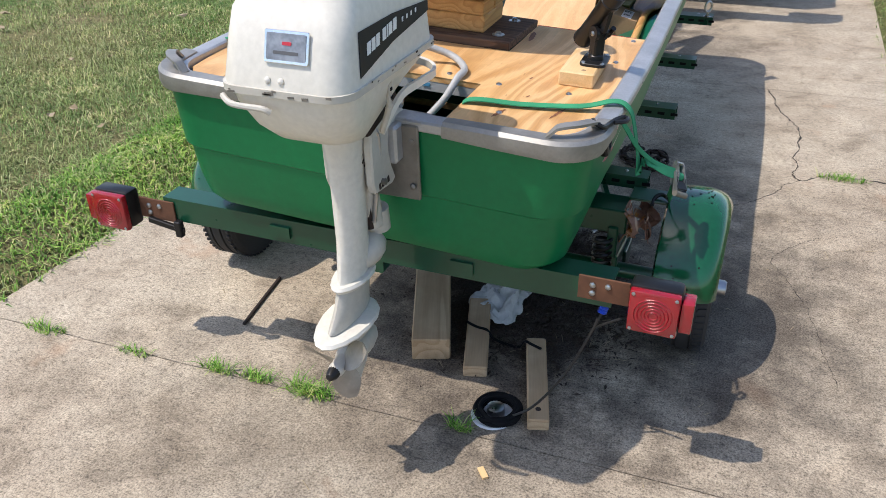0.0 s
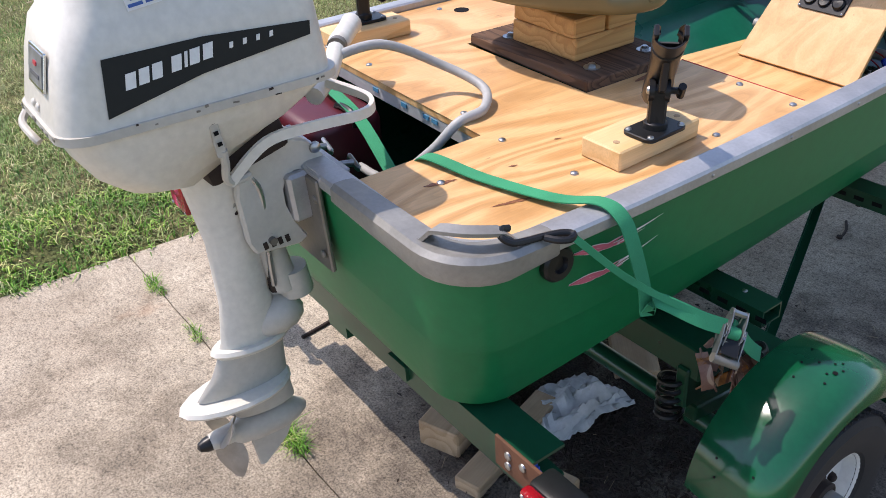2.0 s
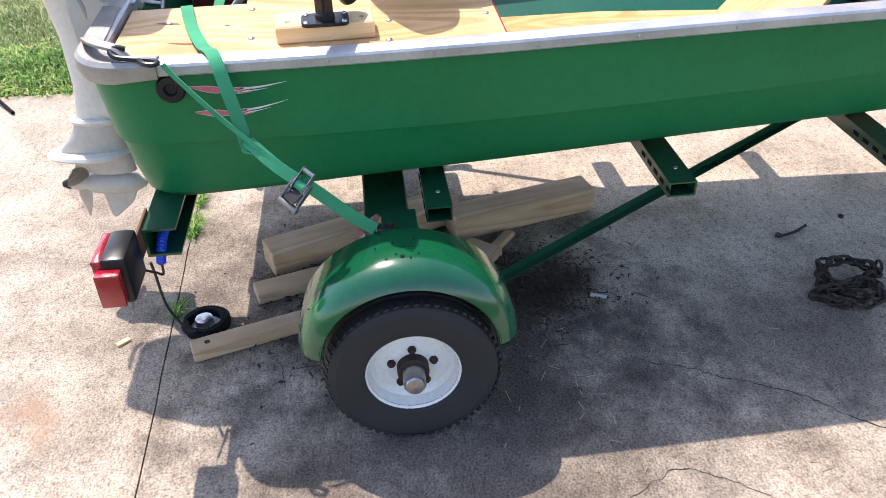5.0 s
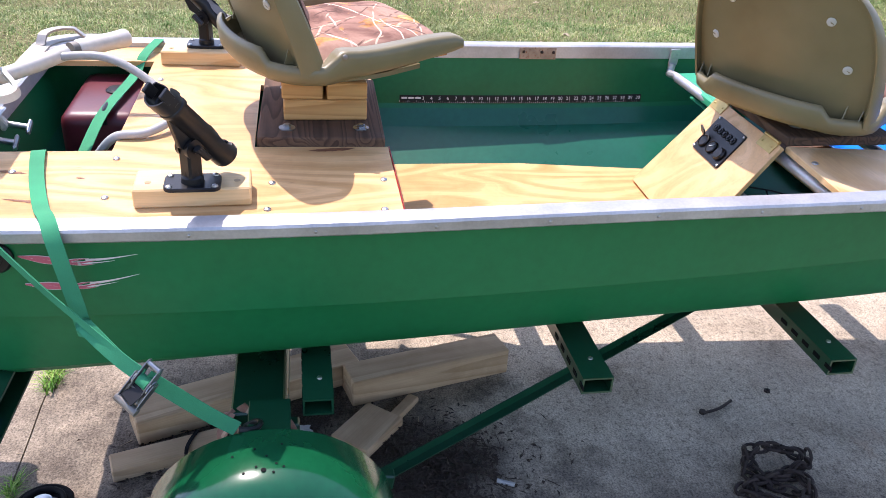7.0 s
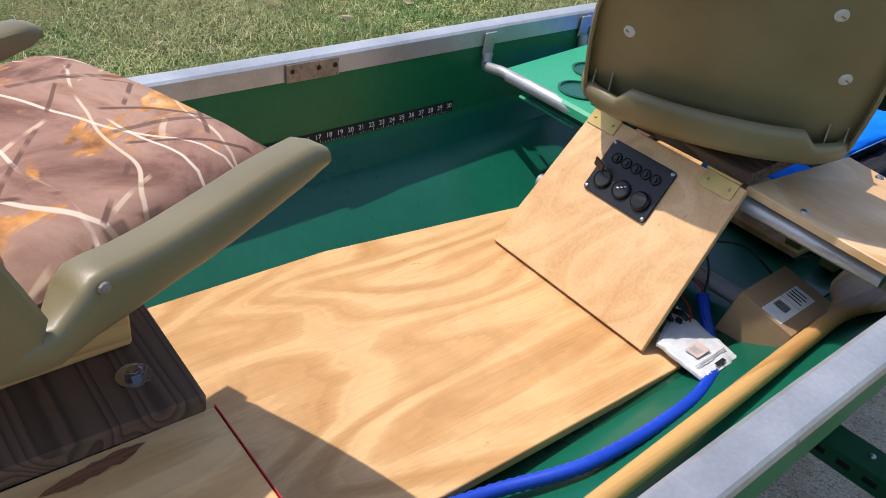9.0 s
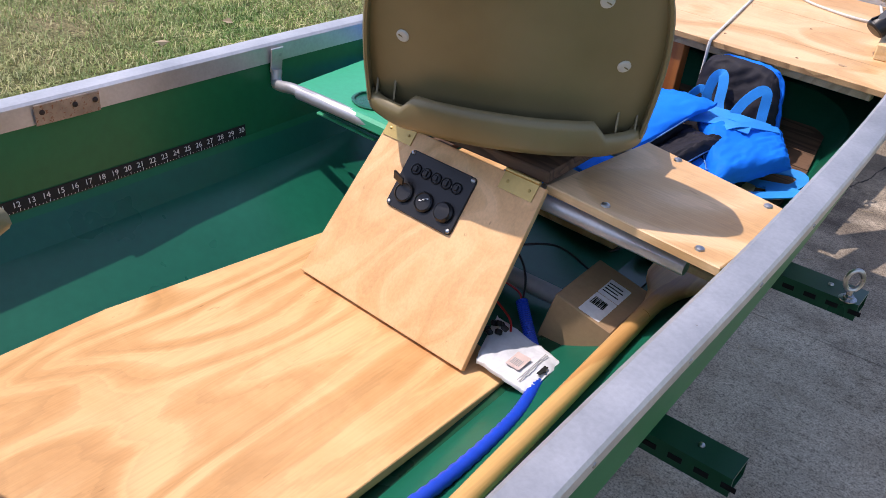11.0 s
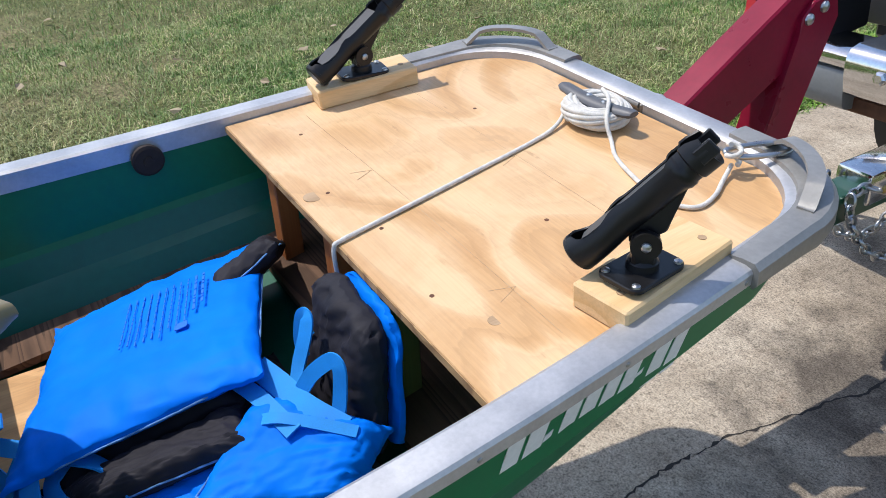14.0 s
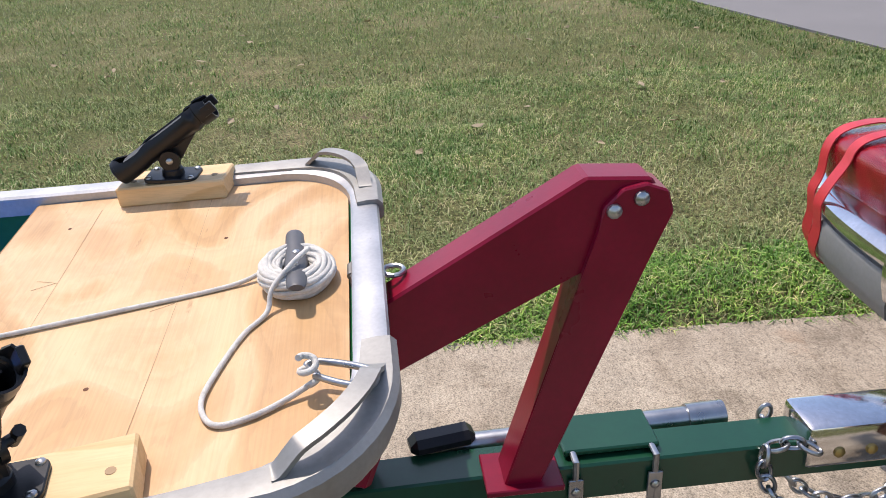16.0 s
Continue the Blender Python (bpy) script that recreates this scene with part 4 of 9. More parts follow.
    # drain fittings on the sides
    for side in (1, -1):
        y = 0.372 if side == 1 else 2.745
        x = CX + side * (half(y) - (0.008 if side == 1 else 0.052))
        bm = B()
        z = 0.797 if side == 1 else 0.860
        ax = (side, 0, 0.08) if side == 1 else (1, 0, 0)
        lathe(bm, [(-0.006, 0.030), (0.004, 0.030), (0.009, 0.026), (0.010, 0.014), (0.003, 0.011), (0.0025, 0.0)] if side == 1 else [(-0.004, 0.030), (0.005, 0.030), (0.008, 0.025), (0.008, 0.010), (0.013, 0.009), (0.013, 0.0)], (x, y, z), ax, 22)
        part("drain_fitting", bm, "black" if side == 1 else "rust_dark", boat, "round black drain fitting" if side == 1 else "round dark ventilator fitting")
    # bent repair plate on the port flange
    y = 1.60
    rp = part("repair_plate", block(B(), (CX - half(y) + 0.0455, y, rail_z(y) - 0.020), (0.003, 0.115, 0.036), (0, 0, 1), 0.001), "rust_plate", boat, "stained riveted repair plate")
    for dy in (-0.045, 0.012, 0.048):
        part("rivet", screw(B(), (CX - half(y) + 0.047, y + dy, rail_z(y) - 0.016), 0.005, (1, 0, 0)), "rust_dark", rp)
    # hanging brackets of the middle bench
    for side in (-1,):
        for y in (2.045, 2.33):
            x = CX + side * (half(y) - 0.044)
            dy = -0.026 if y < 2.2 else 0.0
            bm = block(B(), (x - side * 0.004, y + dy * 0.3, rail_z(y) - 0.030), (0.004, 0.030, 0.050), (0, -side * 6, 0), 0.001)
            br = part("bench_bracket", bm, "alu", boat, "aluminium hanger strap")
            part("elbow", tube(B(), [(x - side * 0.007, y + dy * 0.4, rail_z(y) - 0.050), (x - side * 0.012, y + dy * 0.6, 0.806), (x - side * 0.030, y + dy * 0.9, 0.806), (x - side * 0.075, y + dy, 0.814), (x - side * 0.110, y + dy, 0.815)], 0.0115, 10, 5), "alu", br, smooth=60)
            bm = B()
            screw(bm, (x - side * 0.004, y, rail_z(y) - 0.02), 0.006, (-side, 0, 0))
            part("bolt", bm, "steel", br)
    return boat


boat = build_boat()


def side_marks():
    """Stripes, registration and stickers on the starboard hull."""
    def on_hull(y, z, out=0.0016):
        f = min(max((rail_z(y) - 0.006 - z) / (rail_z(y) - 0.006 - knuckle_z(y) - 0.005), 0), 1)
        ins = 0.008 + (0.016 - 0.008) * f * 2 if f < 0.5 else 0.016 + 0.009 * (f - 0.5) * 2
        return V((CX + half(y) - ins + out, y, z))

    def strand(bm, y0, y1, zf, wf, out):
        prev = None
        for i in range(25):
            t = i / 24
            y, w = y0 + (y1 - y0) * t, wf(t)
            pair = (bm.verts.new(on_hull(y, zf(y) - w, out)), bm.verts.new(on_hull(y, zf(y) + w, out)))
            if prev:
                bm.faces.new((prev[0], pair[0], pair[1], prev[1]))
            prev = pair

    for z0, z1, ya, yb in ((0.796, 0.795, 0.408, 0.604), (0.736, 0.752, 0.408, 0.602)):
        st = thing("flame_decal", (CX + half(0.5), 0.5, z0), "faded pink and white flame-shaped decal on the green hull", "decal", "flame decals on the hull", m=ROLL)
        ln = yb - ya

        def mid(y, z0=z0, z1=z1, ya=ya, ln=ln):
            t = (y - ya) / ln
            return z0 + (z1 - z0) * t - 0.012 * math.sin(math.pi * t)

        def wave(k, amp):
            return lambda y: mid(y) + amp * math.sin(k + (y - ya) / ln * 7.5) * math.sin(math.pi * min(1, (y - ya) / ln * 1.05)) ** 0.8

        pink, white = B(), B()
        for k, amp, a0, a1, w in ((0.4, 0.0065, 0.0, 0.62, 0.0034), (3.5, 0.0065, 0.0, 0.58, 0.0030), (2.0, 0.004, 0.12, 0.66, 0.0026)):
            strand(white, ya + ln * a0, ya + ln * a1, wave(k, amp), lambda t, w=w: (w + 0.0013) * math.sin(math.pi * (0.12 + 0.86 * t)), 0.0013)
            strand(pink, ya + ln * a0, ya + ln * (a1 - 0.02), wave(k, amp), lambda t, w=w: w * math.sin(math.pi * (0.12 + 0.84 * t)), 0.0020)
        strand(white, ya + ln * 0.55, yb, lambda y: mid(y) + 0.003, lambda t: 0.0028 * (1 - t) + 0.0003, 0.0013)
        strand(white, ya + ln * 0.50, ya + ln * 0.8, lambda y: mid(y) - 0.003, lambda t: 0.0018 * (1 - t) + 0.0002, 0.0014)
        part("pink_flame", pink, "pink_mark", st, smooth=0)
        part("white_flame", white, "white_mark", st, smooth=0)

    # the registration stands as plain bars
    reg = thing("registration_mark", (CX + half(2.9), 2.9, 0.84), "white bars of the registration mark on the bow side", "registration", m=ROLL)
    widths = [0.026, 0.029, 0.013, 0.026, 0.027, 0.027, 0.027, 0.012, 0.029, 0.026]
    y = 2.884
    for w in widths:
        hgt = 0.068 if w > 0.02 else 0.010
        zc = rail_z(y) - 0.079
        bm = B()
        q = [on_hull(y + 0.2 * hgt, zc + hgt / 2), on_hull(y + w + 0.2 * hgt, zc + hgt / 2 + 0.004), on_hull(y + w, zc - hgt / 2 + 0.003), on_hull(y, zc - hgt / 2)]
        q2 = [p - V((0.001, 0, 0)) for p in q]
        rings(bm, [q, q2])
        part("bar", bm, "white_mark", reg, smooth=0)
        y += w + 0.0065
    stk = thing("square_sticker", (CX + half(2.63), 2.63, 0.82), "square white-edged blue sticker on the green hull", "sticker", m=ROLL)
    for k, (mm, e, o) in enumerate((("white_mark", 0.0, 0.0016), ("blue_mark", 0.005, 0.0024))):
        bm = B()
        zc = rail_z(2.71) - 0.074
        q = [on_hull(2.676 + e, zc + 0.032 - e, o), on_hull(2.748 - e, zc + 0.035 - e, o), on_hull(2.747 - e, zc - 0.031 + e, o), on_hull(2.675 + e, zc - 0.034 + e, o)]
        rings(bm, [q, [p - V((0.0008, 0, 0)) for p in q]])
        part("backing" if k == 0 else "face", bm, mm, stk, smooth=0)
    ft = bpy.data.curves.new("digits", "FONT")
    ft.body, ft.size, ft.extrude, ft.align_x, ft.align_y = "25", 0.030, 0.0004, "CENTER", "CENTER"
    ft.materials.append(M["white_mark"])
    tmp = new("tmp", ft)
    me = bpy.data.meshes.new_from_object(tmp.evaluated_get(bpy.context.evaluated_depsgraph_get()))
    bpy.data.objects.remove(tmp)
    me.transform(basis(on_hull(2.711, rail_z(2.71) - 0.073, 0.0036), (0, 1, 0.03), (0.07, 0, 1)))
    me.transform(Matrix.Translation(-ORIGIN[stk.name]))
    ob = new("digits", me)
    ob.parent = stk


side_marks()


def tape_measure():
    """Black inch scale stuck to the port inside."""
    def inside(y, z):
        f = (z - liner_z(y) - 0.026) / (rail_z(y) - 0.032 - liner_z(y))
        return V((CX - half(y) + 0.050 - 0.014 * f + 0.0015, y, z))

    def low(y):
        return liner_z(y) + 0.0285

    tp = thing("ruler_strip", (CX - half(1.6), 1.6, 0.7), "black adhesive inch ruler strip with white numbers inside the boat", "ruler", m=ROLL)
    bm = B()
    n, y0, inch = 30, 1.185, 0.0254
    for k in range(n):
        ya, yb = y0 + (k - 0.0) * inch, y0 + (k + 1) * inch
        if k == n - 1:
            yb += 0.006
        q = [inside(ya, low(ya)), inside(yb, low(yb)), inside(yb, low(yb) + 0.024), inside(ya, low(ya) + 0.024)]
        bm.faces.new([bm.verts.new(p) for p in q])
    bmesh.ops.remove_doubles(bm, verts=bm.verts, dist=1e-4)
    r = bmesh.ops.extrude_face_region(bm, geom=bm.faces[:])
    bmesh.ops.translate(bm, verts=[g for g in r["geom"] if isinstance(g, bmesh.types.BMVert)], vec=(0.0006, 0, 0))
    part("strip", bm, "decal_black", tp, smooth=0)
    bm = B()
    for k in range(4 * n):
        y = y0 + k * inch / 4
        h = 0.007 if k % 4 == 0 else 0.003
        q = [inside(y, low(y) + 0.001), inside(y + 0.001, low(y) + 0.001), inside(y + 0.001, low(y) + h), inside(y, low(y) + h)]
        bm.faces.new([bm.verts.new(p + V((0.0012, 0, 0))) for p in q])
    for k in range(3):
        y = y0 + 0.006 + k * 0.021
        q = [inside(y, low(y) + 0.012), inside(y + 0.017, low(y) + 0.012), inside(y + 0.017, low(y) + 0.018), inside(y, low(y) + 0.018)]
        bm.faces.new([bm.verts.new(p + V((0.0012, 0, 0))) for p in q])
    part("ticks", bm, "white_mark", tp, smooth=0)
    for k in range(3, 31):
        y = y0 + k * inch - 0.004
        ft = bpy.data.curves.new("number", "FONT")
        ft.body, ft.size, ft.extrude, ft.align_x = str(k), 0.0145, 0.0002, "CENTER"
        ft.materials.append(M["white_mark"])
        tmp = new("tmp", ft)
        me = bpy.data.meshes.new_from_object(tmp.evaluated_get(bpy.context.evaluated_depsgraph_get()))
        bpy.data.objects.remove(tmp)
        me.transform(basis(inside(y, low(y) + 0.0095) + V((0.0014, 0, 0)), (0, 1, 0.03), (-0.1, 0, 1)))
        me.transform(Matrix.Translation(-ORIGIN[tp.name]))
        ob = new("number", me)
        ob.parent = tp


tape_measure()

# ---- decks and inner boards ----
def inner_edge(y, gap=0.045):
    return half(y) - gap


def build_rear_deck():
    deck = thing("rear_deck", (CX, 0.7, 0.83), "varnished plywood rear deck with a motor well cut out", "deck", m=ROLL)
    y0, y1 = 0.335, 1.076
    out = [(0.20, 0.240), (CX + inner_edge(0.4) - 0.06, 0.240), (CX + inner_edge(0.42) - 0.012, 0.300), (CX + inner_edge(0.5), 0.42)]
    out += [(CX + inner_edge(y), y) for y in (0.6, 0.8, 1.0)] + [(CX + inner_edge(y1), y1), (0.182, y1), (0.182, 0.788), (-0.218, 0.788), (-0.218, y1)]
    out += [(CX - inner_edge(y1), y1)] + [(CX - inner_edge(y), y) for y in (1.0, 0.8, 0.6)] + [(CX - inner_edge(0.5), 0.42), (CX - inner_edge(0.42) + 0.012, 0.300), (CX - inner_edge(0.4) + 0.06, 0.240), (-0.40, 0.240), (-0.40, 0.505), (0.20, 0.505)]
    bm = slab(B(), out, lambda x, y: deck_z(y) - 0.018, lambda x, y: deck_z(y) - 0.003, 0.0015)
    part("deck_board", bm, "ply", deck, smooth=0)
    bm = B()
    block(bm, (-0.1, 0.515, 0.812), (0.60, 0.018, 0.030), bevel=0.002)
    part("edge_strip", bm, "hose", deck, "grey painted edge strip with blue marks")
    for x in (-0.17, -0.06, 0.02, 0.05):
        part("blue_mark", block(B(), (x, 0.5045, 0.816), (0.020, 0.002, 0.009), bevel=0), "well_blue", deck)
    for x, y in ((0.416, 0.53), (0.472, 0.824), (0.351, 1.05), (0.36, 0.83), (0.48, 1.04), (0.24, 0.52), (0.30, 0.34), (-0.42, 0.53), (-0.48, 0.9), (0.10, 0.54), (-0.25, 0.54)):
        part("deck_screw", screw(B(), (x, y, deck_z(y) - 0.003), 0.0075), "steel", deck)
    # red tape along the front edge
    bm = B()
    ribbon(bm, [(0.18, 1.0775, 0.8345), (0.3, 1.0775, 0.8345), (0.48, 1.0775, 0.8340)], 0.018, 0.001, (0, 1, 0), 2)
    part("red_edge_tape", bm, "tape", deck, "torn red tape on the front edge")
    # dark pitch streaks in the veneer
    rng = random.Random(12)
    for x, y, ln, w in ((0.300, 0.338, 0.060, 0.007), (0.425, 0.395, 0.085, 0.005), (0.198, 0.953, 0.100, 0.011), (0.30, 0.60, 0.016, 0.003), (0.33, 0.47, 0.018, 0.003)):
        bm = B()
        n, up, dn = 14, [], []
        for k in range(n + 1):
            t = k / n
            h = w * math.sin(math.pi * t) ** 0.7
            px = x + (t - 0.5) * ln * (0.25 if y < 0.9 else -0.12)
            py = y + (t - 0.5) * ln
            z = deck_z(py) - 0.0022
            up.append(bm.verts.new((px - h * rng.uniform(0.5, 1.1), py, z)))
            dn.append(bm.verts.new((px + h * rng.uniform(0.5, 1.1), py, z)))
        for k in range(n):
            bm.faces.new((up[k], up[k + 1], dn[k + 1], dn[k]))
        part("pitch_streak", bm, "pitch", deck, "dark red-brown pitch streak in the veneer", smooth=0)
    # holes of past fittings
    bm = B()
    lathe(bm, [(0, 0.020), (0.0012, 0.020), (0.0012, 0.0)], (-0.435, 0.939, deck_z(0.939) - 0.003), (0, 0, 1), 20)
    part("round_hole", bm, "black_rough", deck, "dark round hatch hole")
    bm = block(B(), (-0.1, 1.02, 0.69), (0.86, 0.016, 0.26), bevel=0.002)
    part("bulkhead", bm, "liner", deck, "green painted bulkhead under the deck edge")


build_rear_deck()


def hexbolt(bm, x, y, z, r=0.018):
    lathe(bm, [(0, r), (0.002, r), (0.002, r * 0.35), (0.010, r * 0.35), (0.010, 0)], (x, y, z), (0, 0, 1), 16)
    lathe(bm, [(0.002, r * 0.5), (0.008, r * 0.5), (0.009, r * 0.3)], (x, y, z), (0, 0, 1), 6)
    return bm


def pedestal_board(name, c, size, turn, z, bolts, label):
    bd = thing(name, (c[0], c[1], z), label, "board", m=ROLL)
    part("board", block(B(), (c[0], c[1], z + size[2] / 2), size, (0, 0, turn), 0.003), "old_board", bd)
    for x, y in bolts:
        part("washer_bolt", hexbolt(B(), x, y, z + size[2]), "steel", bd, "zinc bolt on a wide washer")
    return bd


pedestal_board("pedestal_board", (-0.018, 0.935, 0), (0.395, 0.275, 0.024), -1, 0.838, ((0.124, 0.858), (0.122, 1.020), (-0.140, 0.858), (-0.140, 1.025)), "dark weathered plywood board bolted into the rear deck")
pedestal_board("bench_board", (-0.02, 2.19, 0), (0.36, 0.30, 0.022), 2, 0.836, ((0.085, 2.11), (0.12, 2.28), (-0.15, 2.1)), "dark weathered plywood board on the middle bench")

for k, (c, s) in enumerate((((-0.02, 0.941, 0.887), (0.20, 0.186, 0.048)), ((-0.02, 0.894, 0.932), (0.20, 0.090, 0.040)), ((-0.02, 0.988, 0.932), (0.20, 0.090, 0.040)))):
    solo("wood_block", block(B(), c, s, (0, 0, (1.5, -1, 2)[k]), 0.003), "pine_orange", "sawn pine block stacked under the swivel seat", "wood block", ROLL, group="pine blocks under the seat", at=c)


def build_floor():
    bm = slab(B(), [(-0.325, 1.0), (0.236, 1.0), (0.247, 1.88), (0.240, 1.905), (-0.335, 2.015)], 0.553, 0.571, 0.0015)
    solo("floor_board", bm, "ply", "varnished plywood floor board with flame grain", "floor board", ROLL, smooth=0, at=(0, 1.5, 0.56))
    # black slab added to give the dark gap below the floor board
    bm = slab(B(), [(-0.19, 1.05), (0.16, 1.05), (0.19, 1.9), (-0.19, 1.92)], 0.533, 0.553)
    solo("floor_gap_slab", bm, "black_rough", "black slab standing in for the dark gap under the plywood floor", "board", ROLL, smooth=0, at=(0, 1.5, 0.53))
    bm = B()
    block(bm, (-0.06, 2.60, 0.606), (0.48, 0.54, 0.016), bevel=0.002)
    solo("front_floor_board", bm, "ply", "plywood floor board under the life vests", "floor board", ROLL, at=(-0.06, 2.6, 0.598))
    # dark strips added on the bow floor to stand in for its shade
    for outl in ([(-0.40, 2.885), (0.36, 2.885), (0.33, 3.07), (-0.37, 3.07)], [(-0.405, 2.36), (-0.31, 2.36), (-0.31, 2.88), (-0.395, 2.88)], [(0.275, 2.36), (0.375, 2.36), (0.362, 2.88), (0.275, 2.88)]):
        bm = slab(B(), outl, lambda x, y: bottom_z(y) + 0.012, lambda x, y: bottom_z(y) + 0.027)
        solo("shade_strip", bm, "old_board", "added dark strip standing in for shade on the bow floor", "floor mat", ROLL, smooth=0, group="dark strips on the bow floor", at=(outl[0][0], outl[0][1], 0.62))
    for x in (0.16, 0.24):
        bm = block(B(), (x, 2.62, 0.618), (0.035, 0.56, 0.02), bevel=0.002)
        solo("floor_batten", bm, "treated", "green treated wooden batten on the boat floor", "batten", ROLL, at=(x, 2.62, 0.61))


build_floor()


def build_bench():
    bn = thing("middle_bench", (CX, 2.18, 0.8), "middle bench with plywood top, green moulded end and aluminium edge tube", "bench", m=ROLL)
    bm = slab(B(), [(0.165, 2.045), (0.475, 2.030), (0.500, 2.285), (0.19, 2.345)], 0.822, 0.837, 0.002)
    part("plywood_top", bm, "ply_x", bn, smooth=0)
    for x, y in ((0.267, 2.06), (0.431, 2.055), (0.266, 2.315), (0.45, 2.275)):
        part("carriage_bolt", screw(B(), (x, y, 0.837), 0.008), "steel", bn)
    for line in ([(CX - half(2.0) + 0.148, 2.012, 0.817), (-0.2, 2.036, 0.808), (0.1, 2.052, 0.801), (0.42, 2.056, 0.798)], [(-0.44, 2.335, 0.812), (0.0, 2.335, 0.806), (0.34, 2.325, 0.800)]):
        part("edge_tube", tube(B(), line, 0.0135, 12, 4), "alu", bn, "aluminium edge tube")
    # moulded port end with drink recesses
    bm = B()
    o = [(-0.430, 2.02), (-0.12, 2.02), (-0.12, 2.325), (-0.470, 2.325)]
    slab(bm, o, 0.802, 0.824, 0.006)
    part("moulded_end", bm, "bench_green", bn, "bright green moulded bench end")
    for x, y in ((-0.335, 2.20), (-0.27, 2.09)):
        bm = lathe(B(), [(0.0, 0.046), (0.004, 0.048), (0.005, 0.042), (0.0012, 0.040), (0.0012, 0.0)], (x, y, 0.824), (0, 0, 1), 22)
        part("drink_recess", bm, "liner", bn, "round dark drink recess")
    part("lower_lip", block(B(), (-0.345, 2.085, 0.747), (0.17, 0.010, 0.006), bevel=0.002), "bench_green", bn)
    part("skirt", block(B(), (-0.28, 2.10, 0.775), (0.28, 0.006, 0.056), bevel=0.002), "liner", bn)
    bm = block(B(), (0.26, 2.235, 0.735), (0.40, 0.15, 0.014), bevel=0.002)
    part("under_shelf", bm, "lumber", bn, "bare plywood strip below the top")
    return bn


build_bench()


def build_switch_board():
    sb = thing("switch_board", (0, 1.85, 0.58), "leaning plywood board hinged to the bench with a switch panel", "switch board", m=ROLL)
    m = basis((-0.006, 1.936, 0.706), (1, 0.0, 0.0), (0, 0.19, 0.26))
    ln = math.hypot(0.19, 0.26)
    prism(bm := B(), [(-0.192, -ln / 2), (0.197, -ln / 2), (0.182, ln / 2), (-0.165, ln / 2)], m, 0.012, 0.0012)
    part("board", bm, "ply_plain", sb, smooth=0)
    c = V((-0.012, 0.075))
    prism(bm := B(), [(x + c.x, y + c.y) for x, y in round_rect(0.148, 0.108, 0.008)], m @ Matrix.Translation((0, 0, 0.008)), 0.006, 0.001)
    pn = part("switch_panel", bm, "black", sb, "black switch panel with sockets")
    for k in range(5):
        lathe(bm := B(), [(0, 0.0105), (0.003, 0.0105), (0.004, 0.0085), (0.0025, 0.008), (0.0025, 0)], m @ V((c.x - 0.046 + 0.023 * k, c.y + 0.024, 0.011)), m.to_3x3() @ V((0, 0, 1)), 16)
        block(bm, m @ V((c.x - 0.046 + 0.023 * k, c.y + 0.024, 0.015)), (0.008, 0.010, 0.004), (50, 0, 0), 0.001)
        part("round_switch", bm, "black", pn)
    for k, dx in enumerate((-0.046, 0.0, 0.046)):
        nrm = m.to_3x3() @ V((0, 0, 1))
        lathe(bm := B(), [(0, 0.0185), (0.005, 0.0185), (0.007, 0.016), (0.005 if k < 2 else 0.010, 0.0145), (0.004 if k < 2 else 0.011, 0.0)], m @ V((c.x + dx, c.y - 0.022, 0.011)), nrm, 22)
        sk = part("round_socket", bm, "black", pn, ("open power socket", "voltmeter dial", "capped usb socket")[k])
        if k == 0:
            block(bm := B(), m @ V((c.x + dx - 0.012, c.y - 0.004, 0.030)), (0.024, 0.004, 0.022), (20, 20, 0), 0.001)
            part("socket_lid", bm, "black", sk)
        if k == 1:
            for j in range(3):
                block(bm := B(), m @ V((c.x + dx - 0.006 + j * 0.006, c.y - 0.022 + 0.004 * j, 0.0165)), (0.004, 0.004, 0.001), (0, 0, 0), 0)
                part("dial_mark", bm, "white_mark", sk)
    for x in (-0.068, 0.068):
        for y in (-0.048, 0.048):
            part("panel_screw", screw(B(), m @ V((c.x + x, c.y + y, 0.011)), 0.0045, m.to_3x3() @ V((0, 0, 1))), "steel", pn)
    for x in (-0.13, 0.135):
        prism(bm := B(), [(x + a, ln / 2 + b) for a, b in ((-0.034, -0.030), (0.034, -0.030), (0.034, 0.002), (-0.034, 0.002))], m @ Matrix.Translation((0, 0, 0.0075)), 0.002)
        rod(bm, m @ V((x - 0.034, ln / 2 + 0.004, 0.008)), m @ V((x + 0.034, ln / 2 + 0.004, 0.008)), 0.004)
        hg = part("hinge", bm, "brass", sb, "brass leaf hinge")
        for a in (-0.022, 0.022):
            part("hinge_screw", screw(B(), m @ V((x + a, ln / 2 - 0.014, 0.0085)), 0.003, m.to_3x3() @ V((0, 0, 1))), "brass", hg)


build_switch_board()


